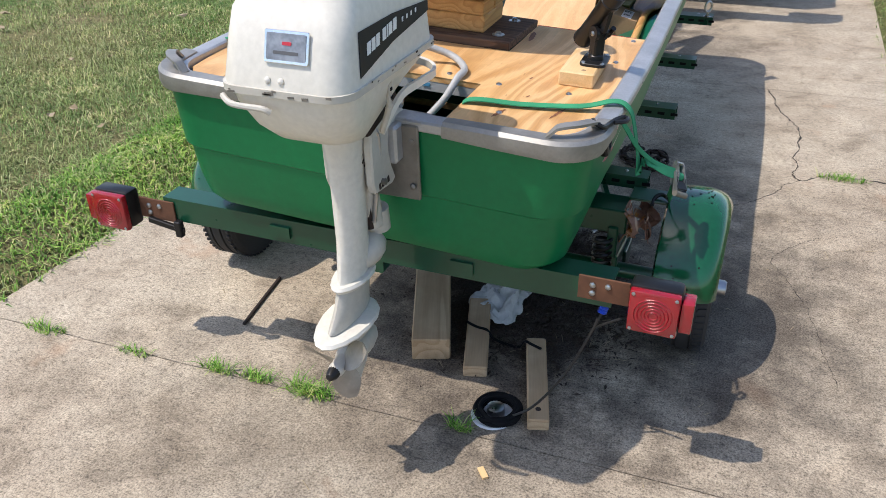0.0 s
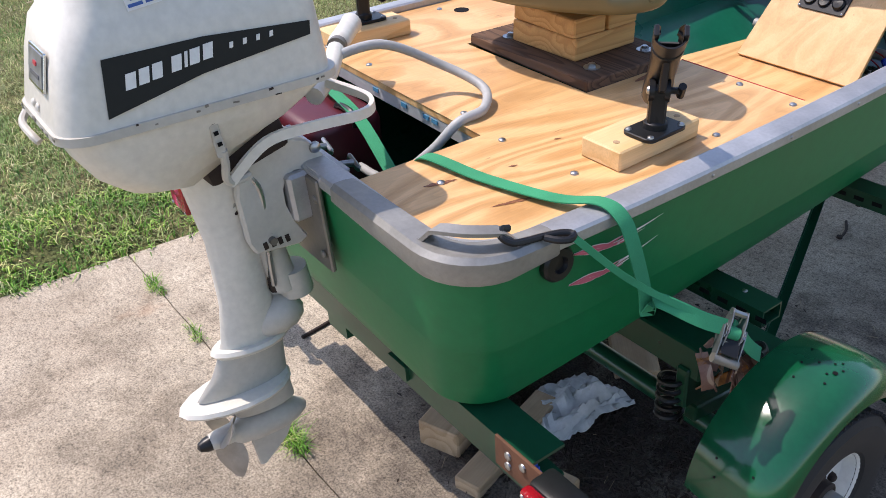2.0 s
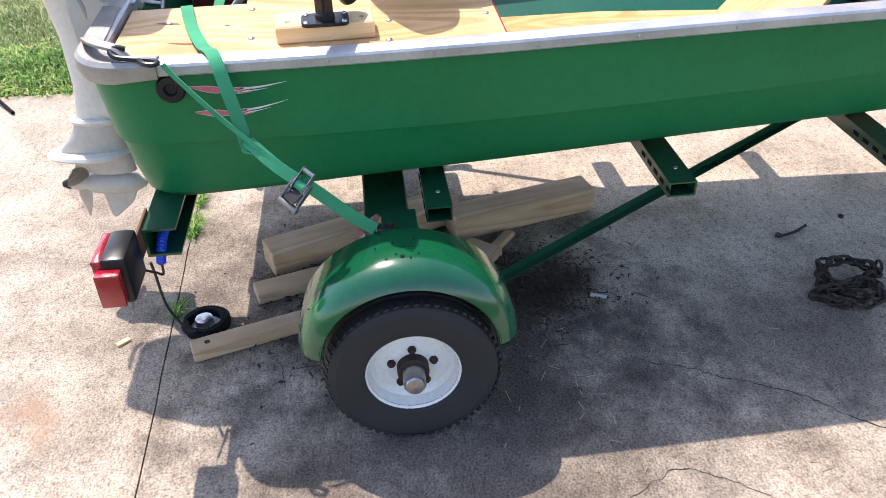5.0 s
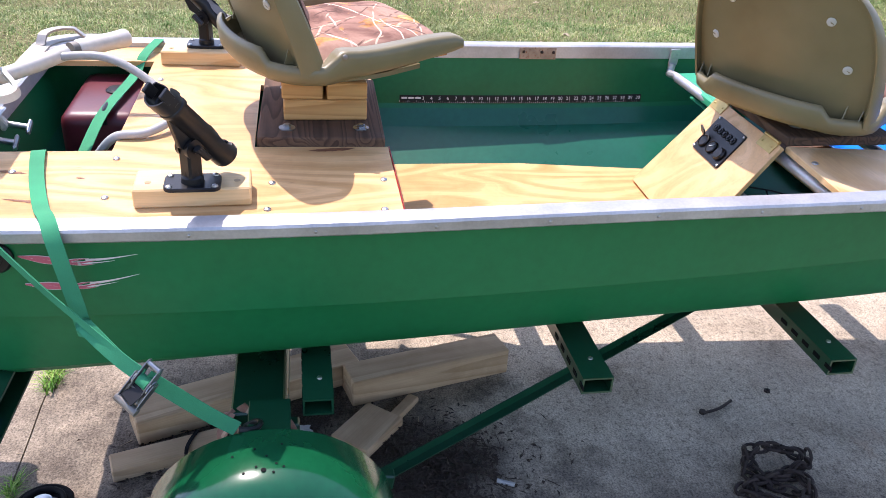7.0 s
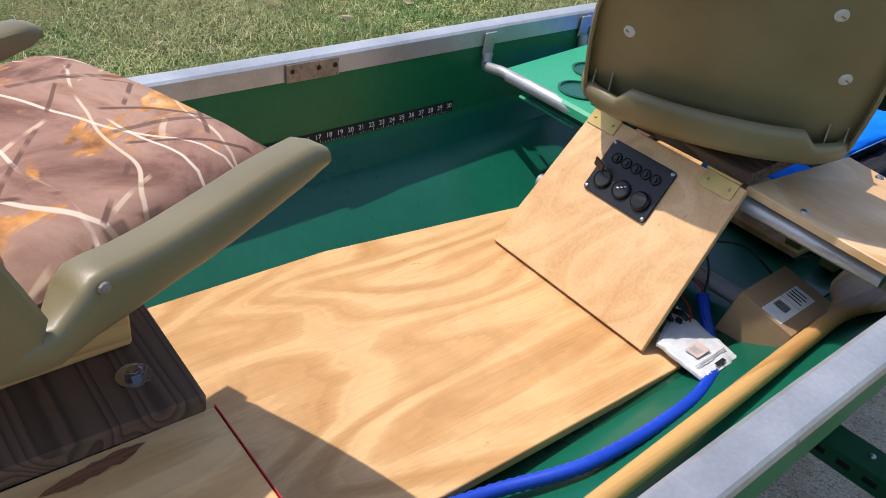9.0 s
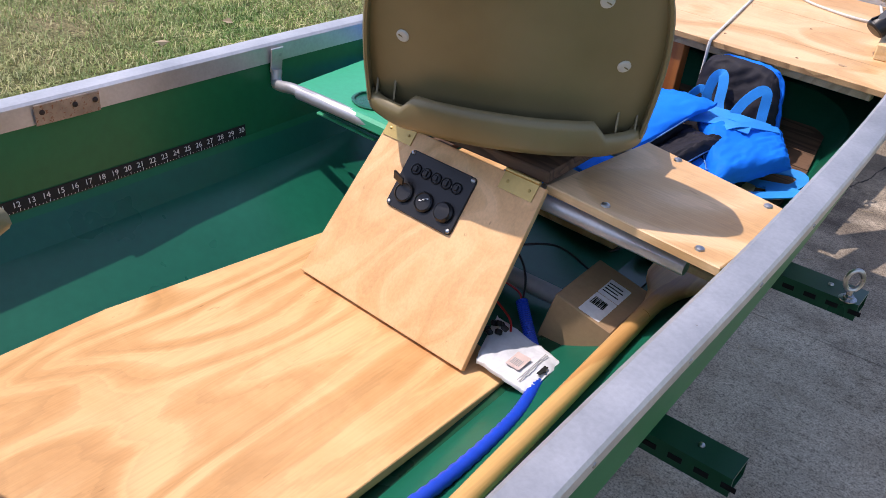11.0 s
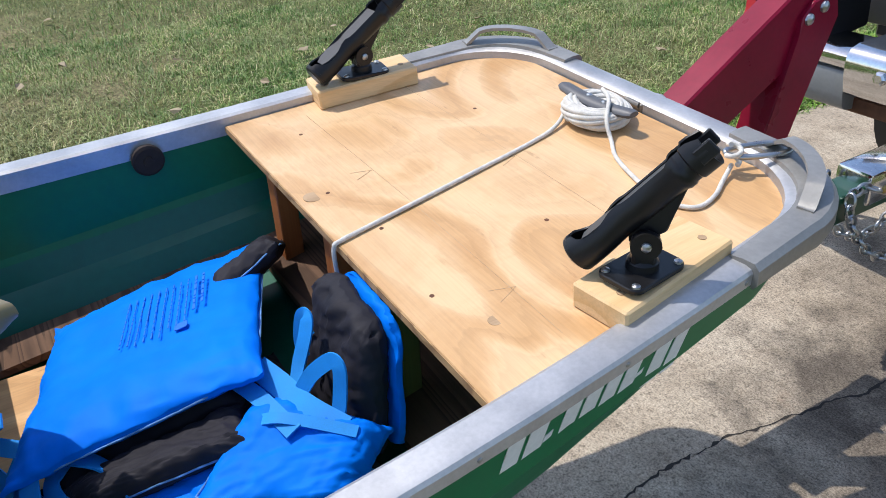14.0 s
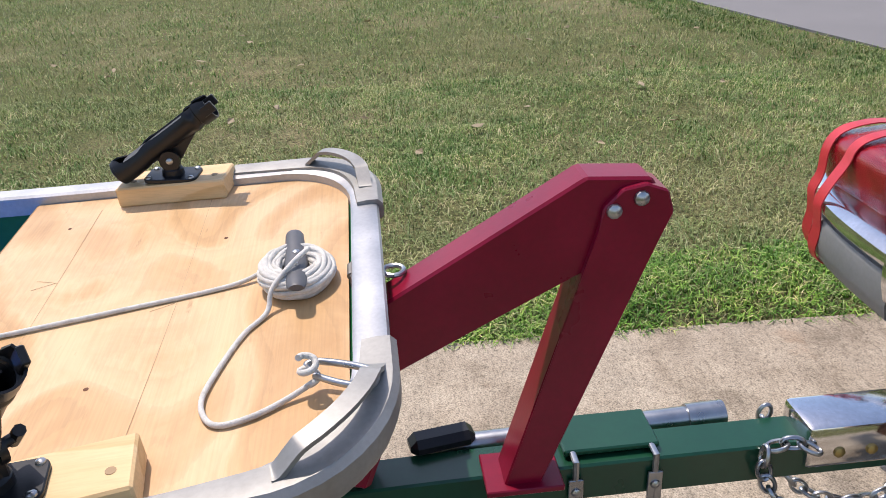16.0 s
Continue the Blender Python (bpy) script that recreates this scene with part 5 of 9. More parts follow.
def build_bow_deck():
    dk = thing("bow_deck", (CX, 3.2, 0.88), "pale plywood bow deck with pencil marks and screw holes", "deck", m=ROLL)

    def top(x, y):
        return deck_z(y) - 0.003

    r, yf = 0.13, 3.508
    w = inner_edge(3.36, 0.045)
    out = [(CX - inner_edge(2.9), 2.90), (CX + inner_edge(2.9), 2.90)] + [(CX + inner_edge(y), y) for y in (3.05, 3.2)]
    for k in range(9):
        a = radians(90 * k / 8)
        out.append((CX + w - r + r * math.cos(a), yf - r + r * math.sin(a)))
    left = [(2 * CX - x, y) for x, y in out[2:][::-1]]
    bm = slab(B(), out + left, lambda x, y: top(x, y) - 0.014, top, 0.0012)
    part("deck_board", bm, "ply_x", dk, smooth=0)
    part("edge_band", slab(B(), [(CX - inner_edge(2.9), 2.8975), (CX + inner_edge(2.9), 2.8975), (CX + inner_edge(2.9), 2.8995), (CX - inner_edge(2.9), 2.8995)], lambda x, y: top(x, y) - 0.013, lambda x, y: top(x, y) - 0.001), "ply_edge", dk, smooth=0)
    for x, y in ((0.188, 3.173), (0.238, 2.947), (-0.10, 2.95), (0.05, 2.97), (-0.33, 3.0), (-0.2, 3.3)):
        part("screw_hole", lathe(B(), [(0, 0.0036), (0.0006, 0.0036), (0.0006, 0)], (x, y, top(x, y)), (0, 0, 1), 10), "rust", dk)
    for y in (3.04, 3.25):
        part("pencil_line", ribbon(B(), [(-0.40, y, top(0, y) + 0.0006), (0.0, y + 0.003, top(0, y) + 0.0006), (0.40, y - 0.004, top(0, y) + 0.0006)], 0.0006, 0.0003, (0, 0, 1), 3), "lumber", dk)
    for x, y in ((0.29, 3.045), (-0.12, 3.04), (0.0, 3.25)):
        for a in (-0.5, 0.5):
            part("pencil_tick", ribbon(B(), [(x, y, top(x, y) + 0.0007), (x + math.sin(a) * 0.018, y - 0.02, top(x, y - 0.02) + 0.0007), (x + math.sin(a) * 0.03, y - 0.034, top(x, y - 0.034) + 0.0007)], 0.0006, 0.0003, (0, 0, 1), 2), "lumber", dk)
    for x, y, s in ((-0.104, 2.925, 0.016), (0.33, 2.985, 0.010)):
        part("knot", lathe(B(), [(0, s), (0.0006, s), (0.0006, 0)], (x, y, top(x, y)), (0, 0, 1), 14), "lumber", dk, "dark oval knot")
    for x, mm in ((-0.292, "stud"), (-0.040, "stud"), (0.165, "treated")):
        part("deck_post", block(B(), (x, 2.935, 0.74), (0.040 if mm == "stud" else 0.034, 0.038, 0.285), (0, 0, 0), 0.002), mm, dk, "orange stained wooden post" if mm == "stud" else "green treated wooden post")
    part("deck_batten", block(B(), (CX, 2.93, 0.866), (0.86, 0.03, 0.022), (0, 0, 0), 0.002), "lumber", dk)
    return dk


build_bow_deck()

# ---- the trailer ----
TX = -0.02


def build_trailer():
    tr = thing("boat_trailer", (TX, 1.8, 0.0), "dark green painted steel boat trailer under the boat", "trailer")
    tongue_z = curve_fn([0.2, 1.5, 2.7, 3.6, 4.6], [0.432, 0.440, 0.466, 0.503, 0.508])
    bm = B()
    ys = [0.26 + 0.14 * k for k in range(31)]
    rings(bm, [[(TX + a, y, tongue_z(y) + b) for a, b in ((-0.036, -0.038), (0.036, -0.038), (0.040, -0.034), (0.040, 0.034), (0.036, 0.038), (-0.036, 0.038), (-0.040, 0.034), (-0.040, -0.034))] for y in ys])
    part("main_beam", bm, "trailer", tr)
    bm = B()
    c = [(0.258, 0.500), (0.330, 0.500), (0.330, 0.494), (0.264, 0.494), (0.264, 0.436), (0.330, 0.436), (0.330, 0.430), (0.258, 0.430)]
    rings(bm, [[(x, y, z) for y, z in c] for x in (-0.662, -0.3, 0, 0.3, 0.612)])
    part("rear_beam", bm, "trailer", tr, smooth=20)
    for y, z, w in ((0.908, 0.484, 0.060), (1.475, 0.498, 0.066), (2.027, 0.511, 0.062), (2.637, 0.535, 0.072)):
        bm = B()
        t = 0.004
        for x0, x1 in ((-0.63, 0.588),):
            outer = [(-w / 2, -0.038), (w / 2, -0.038), (w / 2, 0), (-w / 2, 0)]
            inner = [(-w / 2 + t, -0.038 + t), (w / 2 - t, -0.038 + t), (w / 2 - t, -t), (-w / 2 + t, -t)]
            for a in (outer, inner):
                rings(bm, [[(x, y + p, z + q) for p, q in a] for x in (x0, x1)], True, False)
            for x in (x0, x1):
                vo, vi = [bm.verts.new((x, y + p, z + q)) for p, q in outer], [bm.verts.new((x, y + p, z + q)) for p, q in inner]
                for i in range(4):
                    bm.faces.new((vo[i], vo[(i + 1) % 4], vi[(i + 1) % 4], vi[i]))
        bmesh.ops.remove_doubles(bm, verts=bm.verts, dist=1e-5)
        cm = part("cross_member", bm, "trailer", tr, "open-ended green box tube", smooth=20)
        for side in (1, -1):
            for k in range(5):
                p = (side * (0.585 - 0.045 * k), y - w / 2 - 0.0006, z - 0.019)
                part("slot", block(B(), p, (0.024, 0.0016, 0.010), bevel=0), "black_rough", cm)
            part("bolt", screw(B(), (side * 0.52, y + 0.004, z + 0.001), 0.006), "steel", cm)
    # hull rests
    for x in (-0.26, 0.26):
        for y0, y1 in ((0.25, 1.5), (1.44, 2.66)):
            z0, z1 = bottom_z(y0) - 0.0185, bottom_z(y1) - 0.0185
            bm = B()
            rings(bm, [[(x + TX + a, y, z + b) for a, b in ((-0.03, -0.02), (0.03, -0.02), (0.03, 0.012), (-0.03, 0.012))] for y, z in ((y0, z0), (y1, z1))])
            part("hull_rest", bm, "trailer", tr)
    # axle, spring hangers and braces
    part("axle", rod(B(), (-0.74, 0.818, 0.197), (0.70, 0.818, 0.197), 0.024, seg=14), "trailer", tr)
    part("axle_box", block(B(), (TX, 0.79, 0.40), (1.16, 0.105, 0.075), bevel=0.004), "trailer", tr, "wide box beam over the axle")
    for side in (1, -1):
        part("spring_hanger", block(B(), (side * 0.545 + TX, 0.80, 0.335), (0.03, 0.14, 0.10), bevel=0.004), "trailer", tr)
        bm = B()
        tube(bm, [(side * 0.52 + TX + 0.026 * math.cos(k * 0.7854), 0.735 + 0.026 * math.sin(k * 0.7854), 0.235 + 0.0028 * k) for k in range(44)], 0.0055, 6, 2)
        part("coil_spring", bm, "black", tr, "black coil spring")
        part("trailing_arm", block(B(), (side * 0.545 + TX, 0.92, 0.225), (0.03, 0.30, 0.04), (-8, 0, 0), 0.004), "trailer", tr)
        bm = B()
        rings(bm, [[V(p) + V((a, 0, b)) for a, b in ((-0.013, -0.012), (0.013, -0.012), (0.013, -0.009), (-0.010, -0.009), (-0.010, 0.012), (-0.013, 0.012))] for p in ((side * 0.553 + TX, 0.96, 0.172), (side * 0.12 + TX, 2.0, 0.392), (side * 0.03 + TX, 2.22, 0.435))])
        part("diagonal_brace", bm, "trailer", tr, "green angle-iron brace", smooth=20)
        part("brace_tab", block(B(), (side * 0.565 + TX, 0.93, 0.19), (0.012, 0.10, 0.07), bevel=0.003), "trailer", tr)
        # eye bolts on the foremost cross member
        x = side * 0.563
        bm = rod(B(), (x, 2.61, 0.535), (x, 2.61, 0.558), 0.006)
        lathe(bm, [(0, 0.018), (0.002, 0.018), (0.003, 0.010), (0.009, 0.010), (0.009, 0)], (x, 2.61, 0.535), (0, 0, 1), 14)
        tube(bm, [(x + 0.0165 * math.sin(k * 0.5236) * 0.8, 2.61 + 0.0165 * math.sin(k * 0.5236) * 0.6, 0.580 - 0.0235 * math.cos(k * 0.5236)) for k in range(13)], 0.0052, 8, 2)
        part("eye_bolt", bm, "steel", tr, "zinc eye bolt")
    # tongue gear
    bm = rod(B(), (TX - 0.075, 3.60, 0.520), (TX - 0.075, 4.16, 0.535), 0.022, seg=16)
    jk = part("folded_jack", bm, "steel", tr, "zinc folded jack tube")
    part("jack_cap", rod(B(), (TX - 0.075, 4.10, 0.5335), (TX - 0.075, 4.17, 0.5355), 0.026, seg=16), "steel", jk)
    part("jack_label", block(B(), (TX - 0.075, 3.98, 0.549), (0.016, 0.07, 0.012), bevel=0.004), "white_mark", jk)
    part("jack_boot", block(B(), (TX - 0.06, 3.64, 0.553), (0.05, 0.12, 0.035), (0, 0, 10), 0.012), "black", tr)
    for y in (3.86, 4.0):
        bm = B()
        z = tongue_z(y)
        tube(bm, [(TX - 0.045, y, z - 0.06), (TX - 0.045, y, z + 0.05), (TX + 0.045, y, z + 0.05), (TX + 0.045, y, z - 0.06)], 0.006, 8, 1)
        part("u_bolt", bm, "steel", tr)
        bm = block(B(), (TX + 0.047, y, z - 0.03), (0.006, 0.026, 0.09), bevel=0.001)
        screw(bm, (TX + 0.05, y, z - 0.01), 0.009, (1, 0, 0))
        part("clamp_plate", bm, "steel", tr)
    part("jack_bracket", block(B(), (TX - 0.03, 3.93, 0.556), (0.10, 0.17, 0.012), bevel=0.003), "trailer", tr)
    bm = B()
    block(bm, (TX, 4.40, 0.535), (0.10, 0.26, 0.09), bevel=0.012, seg=2)
    block(bm, (TX, 4.56, 0.545), (0.075, 0.12, 0.08), bevel=0.03, seg=3)
    cp = part("coupler", bm, "chrome", tr, "chipped zinc ball coupler")
    for y in (4.33, 4.39):
        part("coupler_bolt", screw(B(), (TX + 0.05, y, 0.525), 0.011, (1, 0, 0)), "brass", cp)
    # winch post of the bow
    wp = part("winch_post", prism(B(), [(3.728, 0.540), (3.790, 0.540), (3.950, 0.95), (3.982, 1.020), (3.972, 1.056), (3.940, 1.068), (3.905, 1.062), (3.878, 1.035), (3.872, 1.0)], basis((0, 0, 0), (0, 1, 0), (0, 0, 1)) @ Matrix.Translation((0, 0, 0.02)), 0.070, 0.003), "maroon", tr, "maroon painted winch post", smooth=0)
    part("bow_arm", prism(B(), [(3.560, 0.778), (3.560, 0.908), (3.854, 1.080), (3.950, 1.073), (3.978, 1.026), (3.94, 0.985), (3.850, 0.930)], basis((0, 0, 0), (0, 1, 0), (0, 0, 1)) @ Matrix.Translation((0, 0, 0.012)), 0.064, 0.004), "maroon", wp, "maroon painted bow stop arm", smooth=0)
    part("post_foot", block(B(), (0.02, 3.765, 0.546), (0.10, 0.13, 0.012), bevel=0.002), "maroon", wp)
    for y, z in ((3.932, 1.047), (3.893, 1.030)):
        part("arm_bolt", screw(B(), (0.0552, y, z), 0.012, (1, 0, 0)), "steel", wp)
    part("bow_stop", block(B(), (TX, 3.50, 0.66), (0.12, 0.09, 0.20), (-20, 0, 0), 0.01), "maroon", wp)
    return tr


trailer = build_trailer()


def wheel(side):
    x = 0.785 * side + TX
    w = thing("trailer_wheel", (x, 0.805, 0.0), "black trailer tyre on a white steel rim", "wheel", "trailer wheels")
    c = (x, 0.818, 0.197)
    prof = [(-0.045, 0.108), (-0.056, 0.118), (-0.063, 0.150), (-0.062, 0.180), (-0.054, 0.196), (-0.042, 0.203)]
    prof = [(a, r * 0.955) for a, r in prof]
    full = prof + [(a, r) for a, r in ((-0.024, 0.1963), (-0.022, 0.191), (-0.017, 0.191), (-0.015, 0.1970), (0.015, 0.1970), (0.017, 0.191), (0.022, 0.191), (0.024, 0.1963))] + [(-a, r) for a, r in prof[::-1]] + [(0.045, 0.102), (-0.045, 0.102), (-0.045, 0.108)]
    ty = part("tyre", lathe(B(), full, c, (side, 0, 0), 64, False), "tyre", w, smooth=25)
    bm = B()
    for k in range(56):
        a = k * 2 * math.pi / 56
        for s, o in ((-1, 0.0), (1, 0.5)):
            aa = a + o * 2 * math.pi / 56
            p = V((x + side * s * 0.041, 0.818 + 0.1948 * math.cos(aa), 0.197 + 0.1948 * math.sin(aa)))
            block(bm, p - V((0, 0.0018 * math.cos(aa), 0.0018 * math.sin(aa))), (0.024, 0.0105, 0.006), (math.degrees(aa) + 90, 0, 18 * s), 0)
    part("tread", bm, "tyre", ty, smooth=0, kind="stuff")
    rim = [(0.048, 0.121), (0.052, 0.116), (0.046, 0.108), (0.020, 0.100), (0.012, 0.088), (0.016, 0.070), (0.024, 0.060), (0.024, 0.030), (0.020, 0.028), (-0.045, 0.10), (-0.050, 0.119), (-0.045, 0.121)]
    rm = part("rim", lathe(B(), [(a, r * 0.95) for a, r in rim], c, (side, 0, 0), 48, False), "rim", w, smooth=35)
    part("hub", lathe(B(), [(-0.02, 0.036), (0.045, 0.036), (0.048, 0.031)], c, (side, 0, 0), 24), "rust_dark", w)
    part("dust_cap", lathe(B(), [(0.040, 0.025), (0.086, 0.025), (0.093, 0.021), (0.095, 0.0)], c, (side, 0, 0), 24), "steel", w, "grey dust cap")
    for k in range(5):
        a = radians(90 + 72 * k)
        p = (x + side * 0.024, 0.818 + 0.050 * math.cos(a), 0.197 + 0.050 * math.sin(a))
        bm = lathe(B(), [(0, 0.010), (0.008, 0.0095), (0.012, 0.006), (0.012, 0)], p, (side, 0, 0), 6)
        part("lug_nut", bm, "rust_dark", rm)


wheel(1)
wheel(-1)


def fender(side):
    fd = thing("fender", (0.72 * side + TX, 0.80, 0.28), "glossy green steel mudguard with drilled holes" if side == 1 else "glossy green steel mudguard", "mudguard", "trailer mudguards")
    bm = B()
    xs = [(0.682, -0.012), (0.688, 0.0), (0.74, 0.005), (0.790, 0.005), (0.816, 0.000), (0.836, -0.010), (0.850, -0.025), (0.856, -0.040), (0.852, -0.043)]
    for off in (0.0, -0.003):
        loops = []
        for k in range(29):
            a = radians(5 + 170 * k / 28)
            loops.append([(TX + side * x, 0.815 + (0.238 + d + off) * math.cos(a), 0.262 + (0.224 + d + off) * math.sin(a)) for x, d in xs])
        rings(bm, loops, False, False)
    bmesh.ops.remove_doubles(bm, verts=bm.verts, dist=1e-6)
    shell = part("shell", bm, "fender", fd, smooth=50)
    for k, (u, v) in enumerate(((0.798, 91), (0.790, 94), (0.785, 86), (0.792, 83), (0.765, 90), (0.745, 95), (0.800, 99), (0.735, 84), (0.800, 150), (0.74, 160), (0.78, 166), (0.73, 152), (0.803, 87), (0.755, 104))):
        a = radians(v)
        r = np.interp(u, [x for x, _ in xs[:7]], [d for _, d in xs[:7]]) + 0.0008
        p = V((TX + side * u, 0.815 + (0.238 + r) * math.cos(a), 0.262 + (0.224 + r) * math.sin(a)))
        part("drilled_hole", lathe(B(), [(0, 0.0024 if k else 0.0048), (0.0006, 0.0024 if k else 0.0048), (0.0006, 0)], p, (0, math.cos(a), math.sin(a)), 10), "black_rough", shell)
    part("mount_strap", block(B(), (TX + side * 0.64, 0.815, 0.462), (0.13, 0.08, 0.008), bevel=0.002), "trailer", fd)


fender(1)
fender(-1)


def tail_light(side):
    x = 0.714 if side > 0 else -0.808
    dz = 0.010 if side > 0 else -0.010
    tl = thing("tail_light", (x, 0.2, 0.41), "square red trailer tail light on a rusty bracket", "tail light", "trailer tail lights")
    part("housing", block(B(), (x, 0.2380, 0.470 + dz), (0.116, 0.052, 0.112), bevel=0.010, seg=2), "black", tl, "dark grey light housing")
    ln = part("brake_lens", block(B(), (x, 0.2050, 0.467 + dz), (0.112, 0.022, 0.110), bevel=0.007, seg=2), "lens", tl, "red ribbed lens")
    for r in (0.042, 0.034, 0.026, 0.018, 0.010):
        bm = lathe(B(), [(0, r + 0.0016), (0.002, r), (0, r - 0.0016)], (x, 0.1940, 0.464 + dz), (0, -1, 0), 28, False)
        part("lens_ring", bm, "lens", ln)
    for a in (-0.047, 0.047):
        for b in (-0.046, 0.046):
            part("lens_screw", screw(B(), (x + a, 0.1940, 0.467 + b + dz), 0.0045, (0, -1, 0)), "steel", ln)
    sx = x + side * 0.071
    part("side_lens", block(B(), (sx, 0.2280, 0.466 + dz), (0.028, 0.050, 0.078), bevel=0.004, seg=2), "lens", tl, "red side marker lens")
    bx = x - side * 0.122
    br = part("bracket", block(B(), (bx, 0.2545, 0.468 + dz), (0.120, 0.006, 0.062), bevel=0.001), "rust", tl, "rusty steel bracket")
    for a, b in ((-0.026, 0.010), (0.010, 0.012), (-0.026, -0.012)):
        part("bolt", screw(B(), (bx + a, 0.2515, 0.468 + b + dz), 0.008, (0, -1, 0)), "steel", br)
    if side < 0:
        part("plate_bracket", block(B(), (bx + 0.03, 0.245, 0.418), (0.12, 0.012, 0.018), (0, 8, 0), 0.002), "black", tl, "black slotted plate bracket")
        part("plate_lamp", block(B(), (bx + 0.075, 0.243, 0.415), (0.022, 0.02, 0.05), (0, 0, 0), 0.003), "black", tl)
    else:
        part("blue_conduit", tube(B(), [(0.50, 0.29, 0.46), (0.565, 0.288, 0.458), (0.595, 0.285, 0.44), (0.59, 0.275, 0.40)], 0.011, 8, 12, 0.10), "blue_tube", tl, "blue corrugated cable sleeve")
        part("wire", tube(B(), [(0.59, 0.275, 0.40), (0.58, 0.27, 0.36), (0.60, 0.26, 0.38), (0.64, 0.238, 0.42)], 0.003, 6), "wire_black", tl)


tail_light(1)
tail_light(-1)

# ---- seats ----
def build_seat(name, at, yaw, label):
    """Fold-down boat seat: one moulded base with arms, curved back shell, camouflage cushions."""
    st = thing(name, (0, 0, 0), label, "chair", "swivel boat chairs")
    # moulded wall of the base: from one arm tip back, round the rear and forward to the other tip
    half_w, rear_y, rear_d = 0.240, -0.080, 0.160
    path = []
    for y in (0.212, 0.206, 0.192, 0.17, 0.13, 0.09, 0.05, 0.01, -0.03, -0.055, -0.070, -0.082):
        path.append((V((half_w - 0.014 * max(0, -y), y, 0)), V((1, 0, 0)), y))
    n = 26
    for k in range(1, n):
        a = math.pi / 2 - math.pi * k / n
        p = V((half_w * math.copysign(abs(math.sin(a)) ** 0.9, a), rear_y - rear_d * math.cos(a) ** 0.85, 0))
        path.append((p, V((math.sin(a) / half_w, -math.cos(a) / rear_d, 0)).normalized(), None))
    path += [(V((-p.x, p.y, 0)), V((-1, 0, 0)), y) for p, o, y in path[11::-1]]
    top_arm = curve_fn([-0.082, -0.070, -0.055, -0.03, 0.05, 0.17, 0.198, 0.212], [0.076, 0.086, 0.087, 0.085, 0.090, 0.101, 0.100, 0.094])
    low_arm = curve_fn([-0.082, -0.03, 0.05, 0.12, 0.17, 0.212], [0.012, 0.024, 0.042, 0.055, 0.064, 0.073])
    loops = []
    for p, o, y in path:
        if y is None:
            rear = abs(p.x) / half_w
            hi = 0.082 if rear < 0.62 else 0.058 if rear > 0.68 else 0.082 - 0.024 * (rear - 0.62) / 0.06
            lo, wide, tuck = 0.012, 0.016 if rear < 0.9 else 0.016 + 0.2 * (rear - 0.9), 0.034
        else:
            hi, lo = top_arm(y), low_arm(y)
            wide, tuck = 0.043, 0.004 + 0.030 * max(0.0, min(1.0, (0.06 - y) / 0.14))
            if y > 0.20:
                wide, tuck = 0.036, 0.006
        s = 0.5 * (hi - lo)
        q = [(-tuck, lo), (-tuck * 0.45, lo + min(0.008, s * 0.2)), (-tuck * 0.10, lo + min(0.024, s * 0.6)), (0.001, hi - 0.014), (-0.001, hi - 0.005), (-0.006, hi - 0.0005), (-0.011, hi), (-wide + 0.006, hi), (-wide + 0.001, hi - 0.004), (-wide, hi - 0.012), (-max(wide, tuck + 0.006), lo + 0.010)]
        loops.append([p + o * a + V((0, 0, z)) for a, z in q])
    bm = B()
    rings(bm, loops)
    base = part("base_shell", bm, "olive", st, smooth=42)
    # pan between the walls
    bm = B()
    ring = [V((p.x * 0.88, (p.y + 0.02) * 0.88 - 0.01, 0.016 + 0.12 * max(0, p.y - 0.02))) for p, o, y in path[4:-4]]
    rings(bm, [[v + V((0, 0, 0.010)) for v in ring], ring])
    part("base_pan", bm, "olive", st, smooth=30)
    for s in (1, -1):
        part("pivot_pin", screw(B(), (s * 0.2405, -0.066, 0.078), 0.006, (s, 0, 0)), "dark_metal", base)
    # back shell with a deep rim
    wid = curve_fn([0.0, 0.3, 0.55, 0.75, 0.88, 0.95, 1.0], [0.224, 0.229, 0.225, 0.211, 0.190, 0.170, 0.140])

    def shell(u, v, push=0.0):
        z = 0.030 + 0.322 * v
        x = wid(v) * u
        return V((x, -0.112 - 0.40 * z - 0.055 * (1 - (x / 0.222) ** 2) * (1 - 0.35 * v) + push, z + 0.010 * (1 - u * u) * v))

    us, vs = [-1 + k / 10 for k in range(21)], [k / 18 for k in range(19)]
    bm = B()
    out = [[bm.verts.new(shell(u, v)) for u in us] for v in vs]
    inn = [[bm.verts.new(shell(u * 0.985, v * 0.99, 0.004)) for u in us] for v in vs]
    for g in (out, inn):
        for a, b in zip(g, g[1:]):
            for i in range(20):
                bm.faces.new((a[i], a[i + 1], b[i + 1], b[i]))
    part("back_shell", bm, "olive", st, smooth=50)
    edge = [shell(-1, v) for v in vs] + [shell(u, 1) for u in us[1:-1]] + [shell(1, v) for v in vs[::-1]]
    bm = B()
    mid = V((0, -0.2, 0.2))
    loops = []
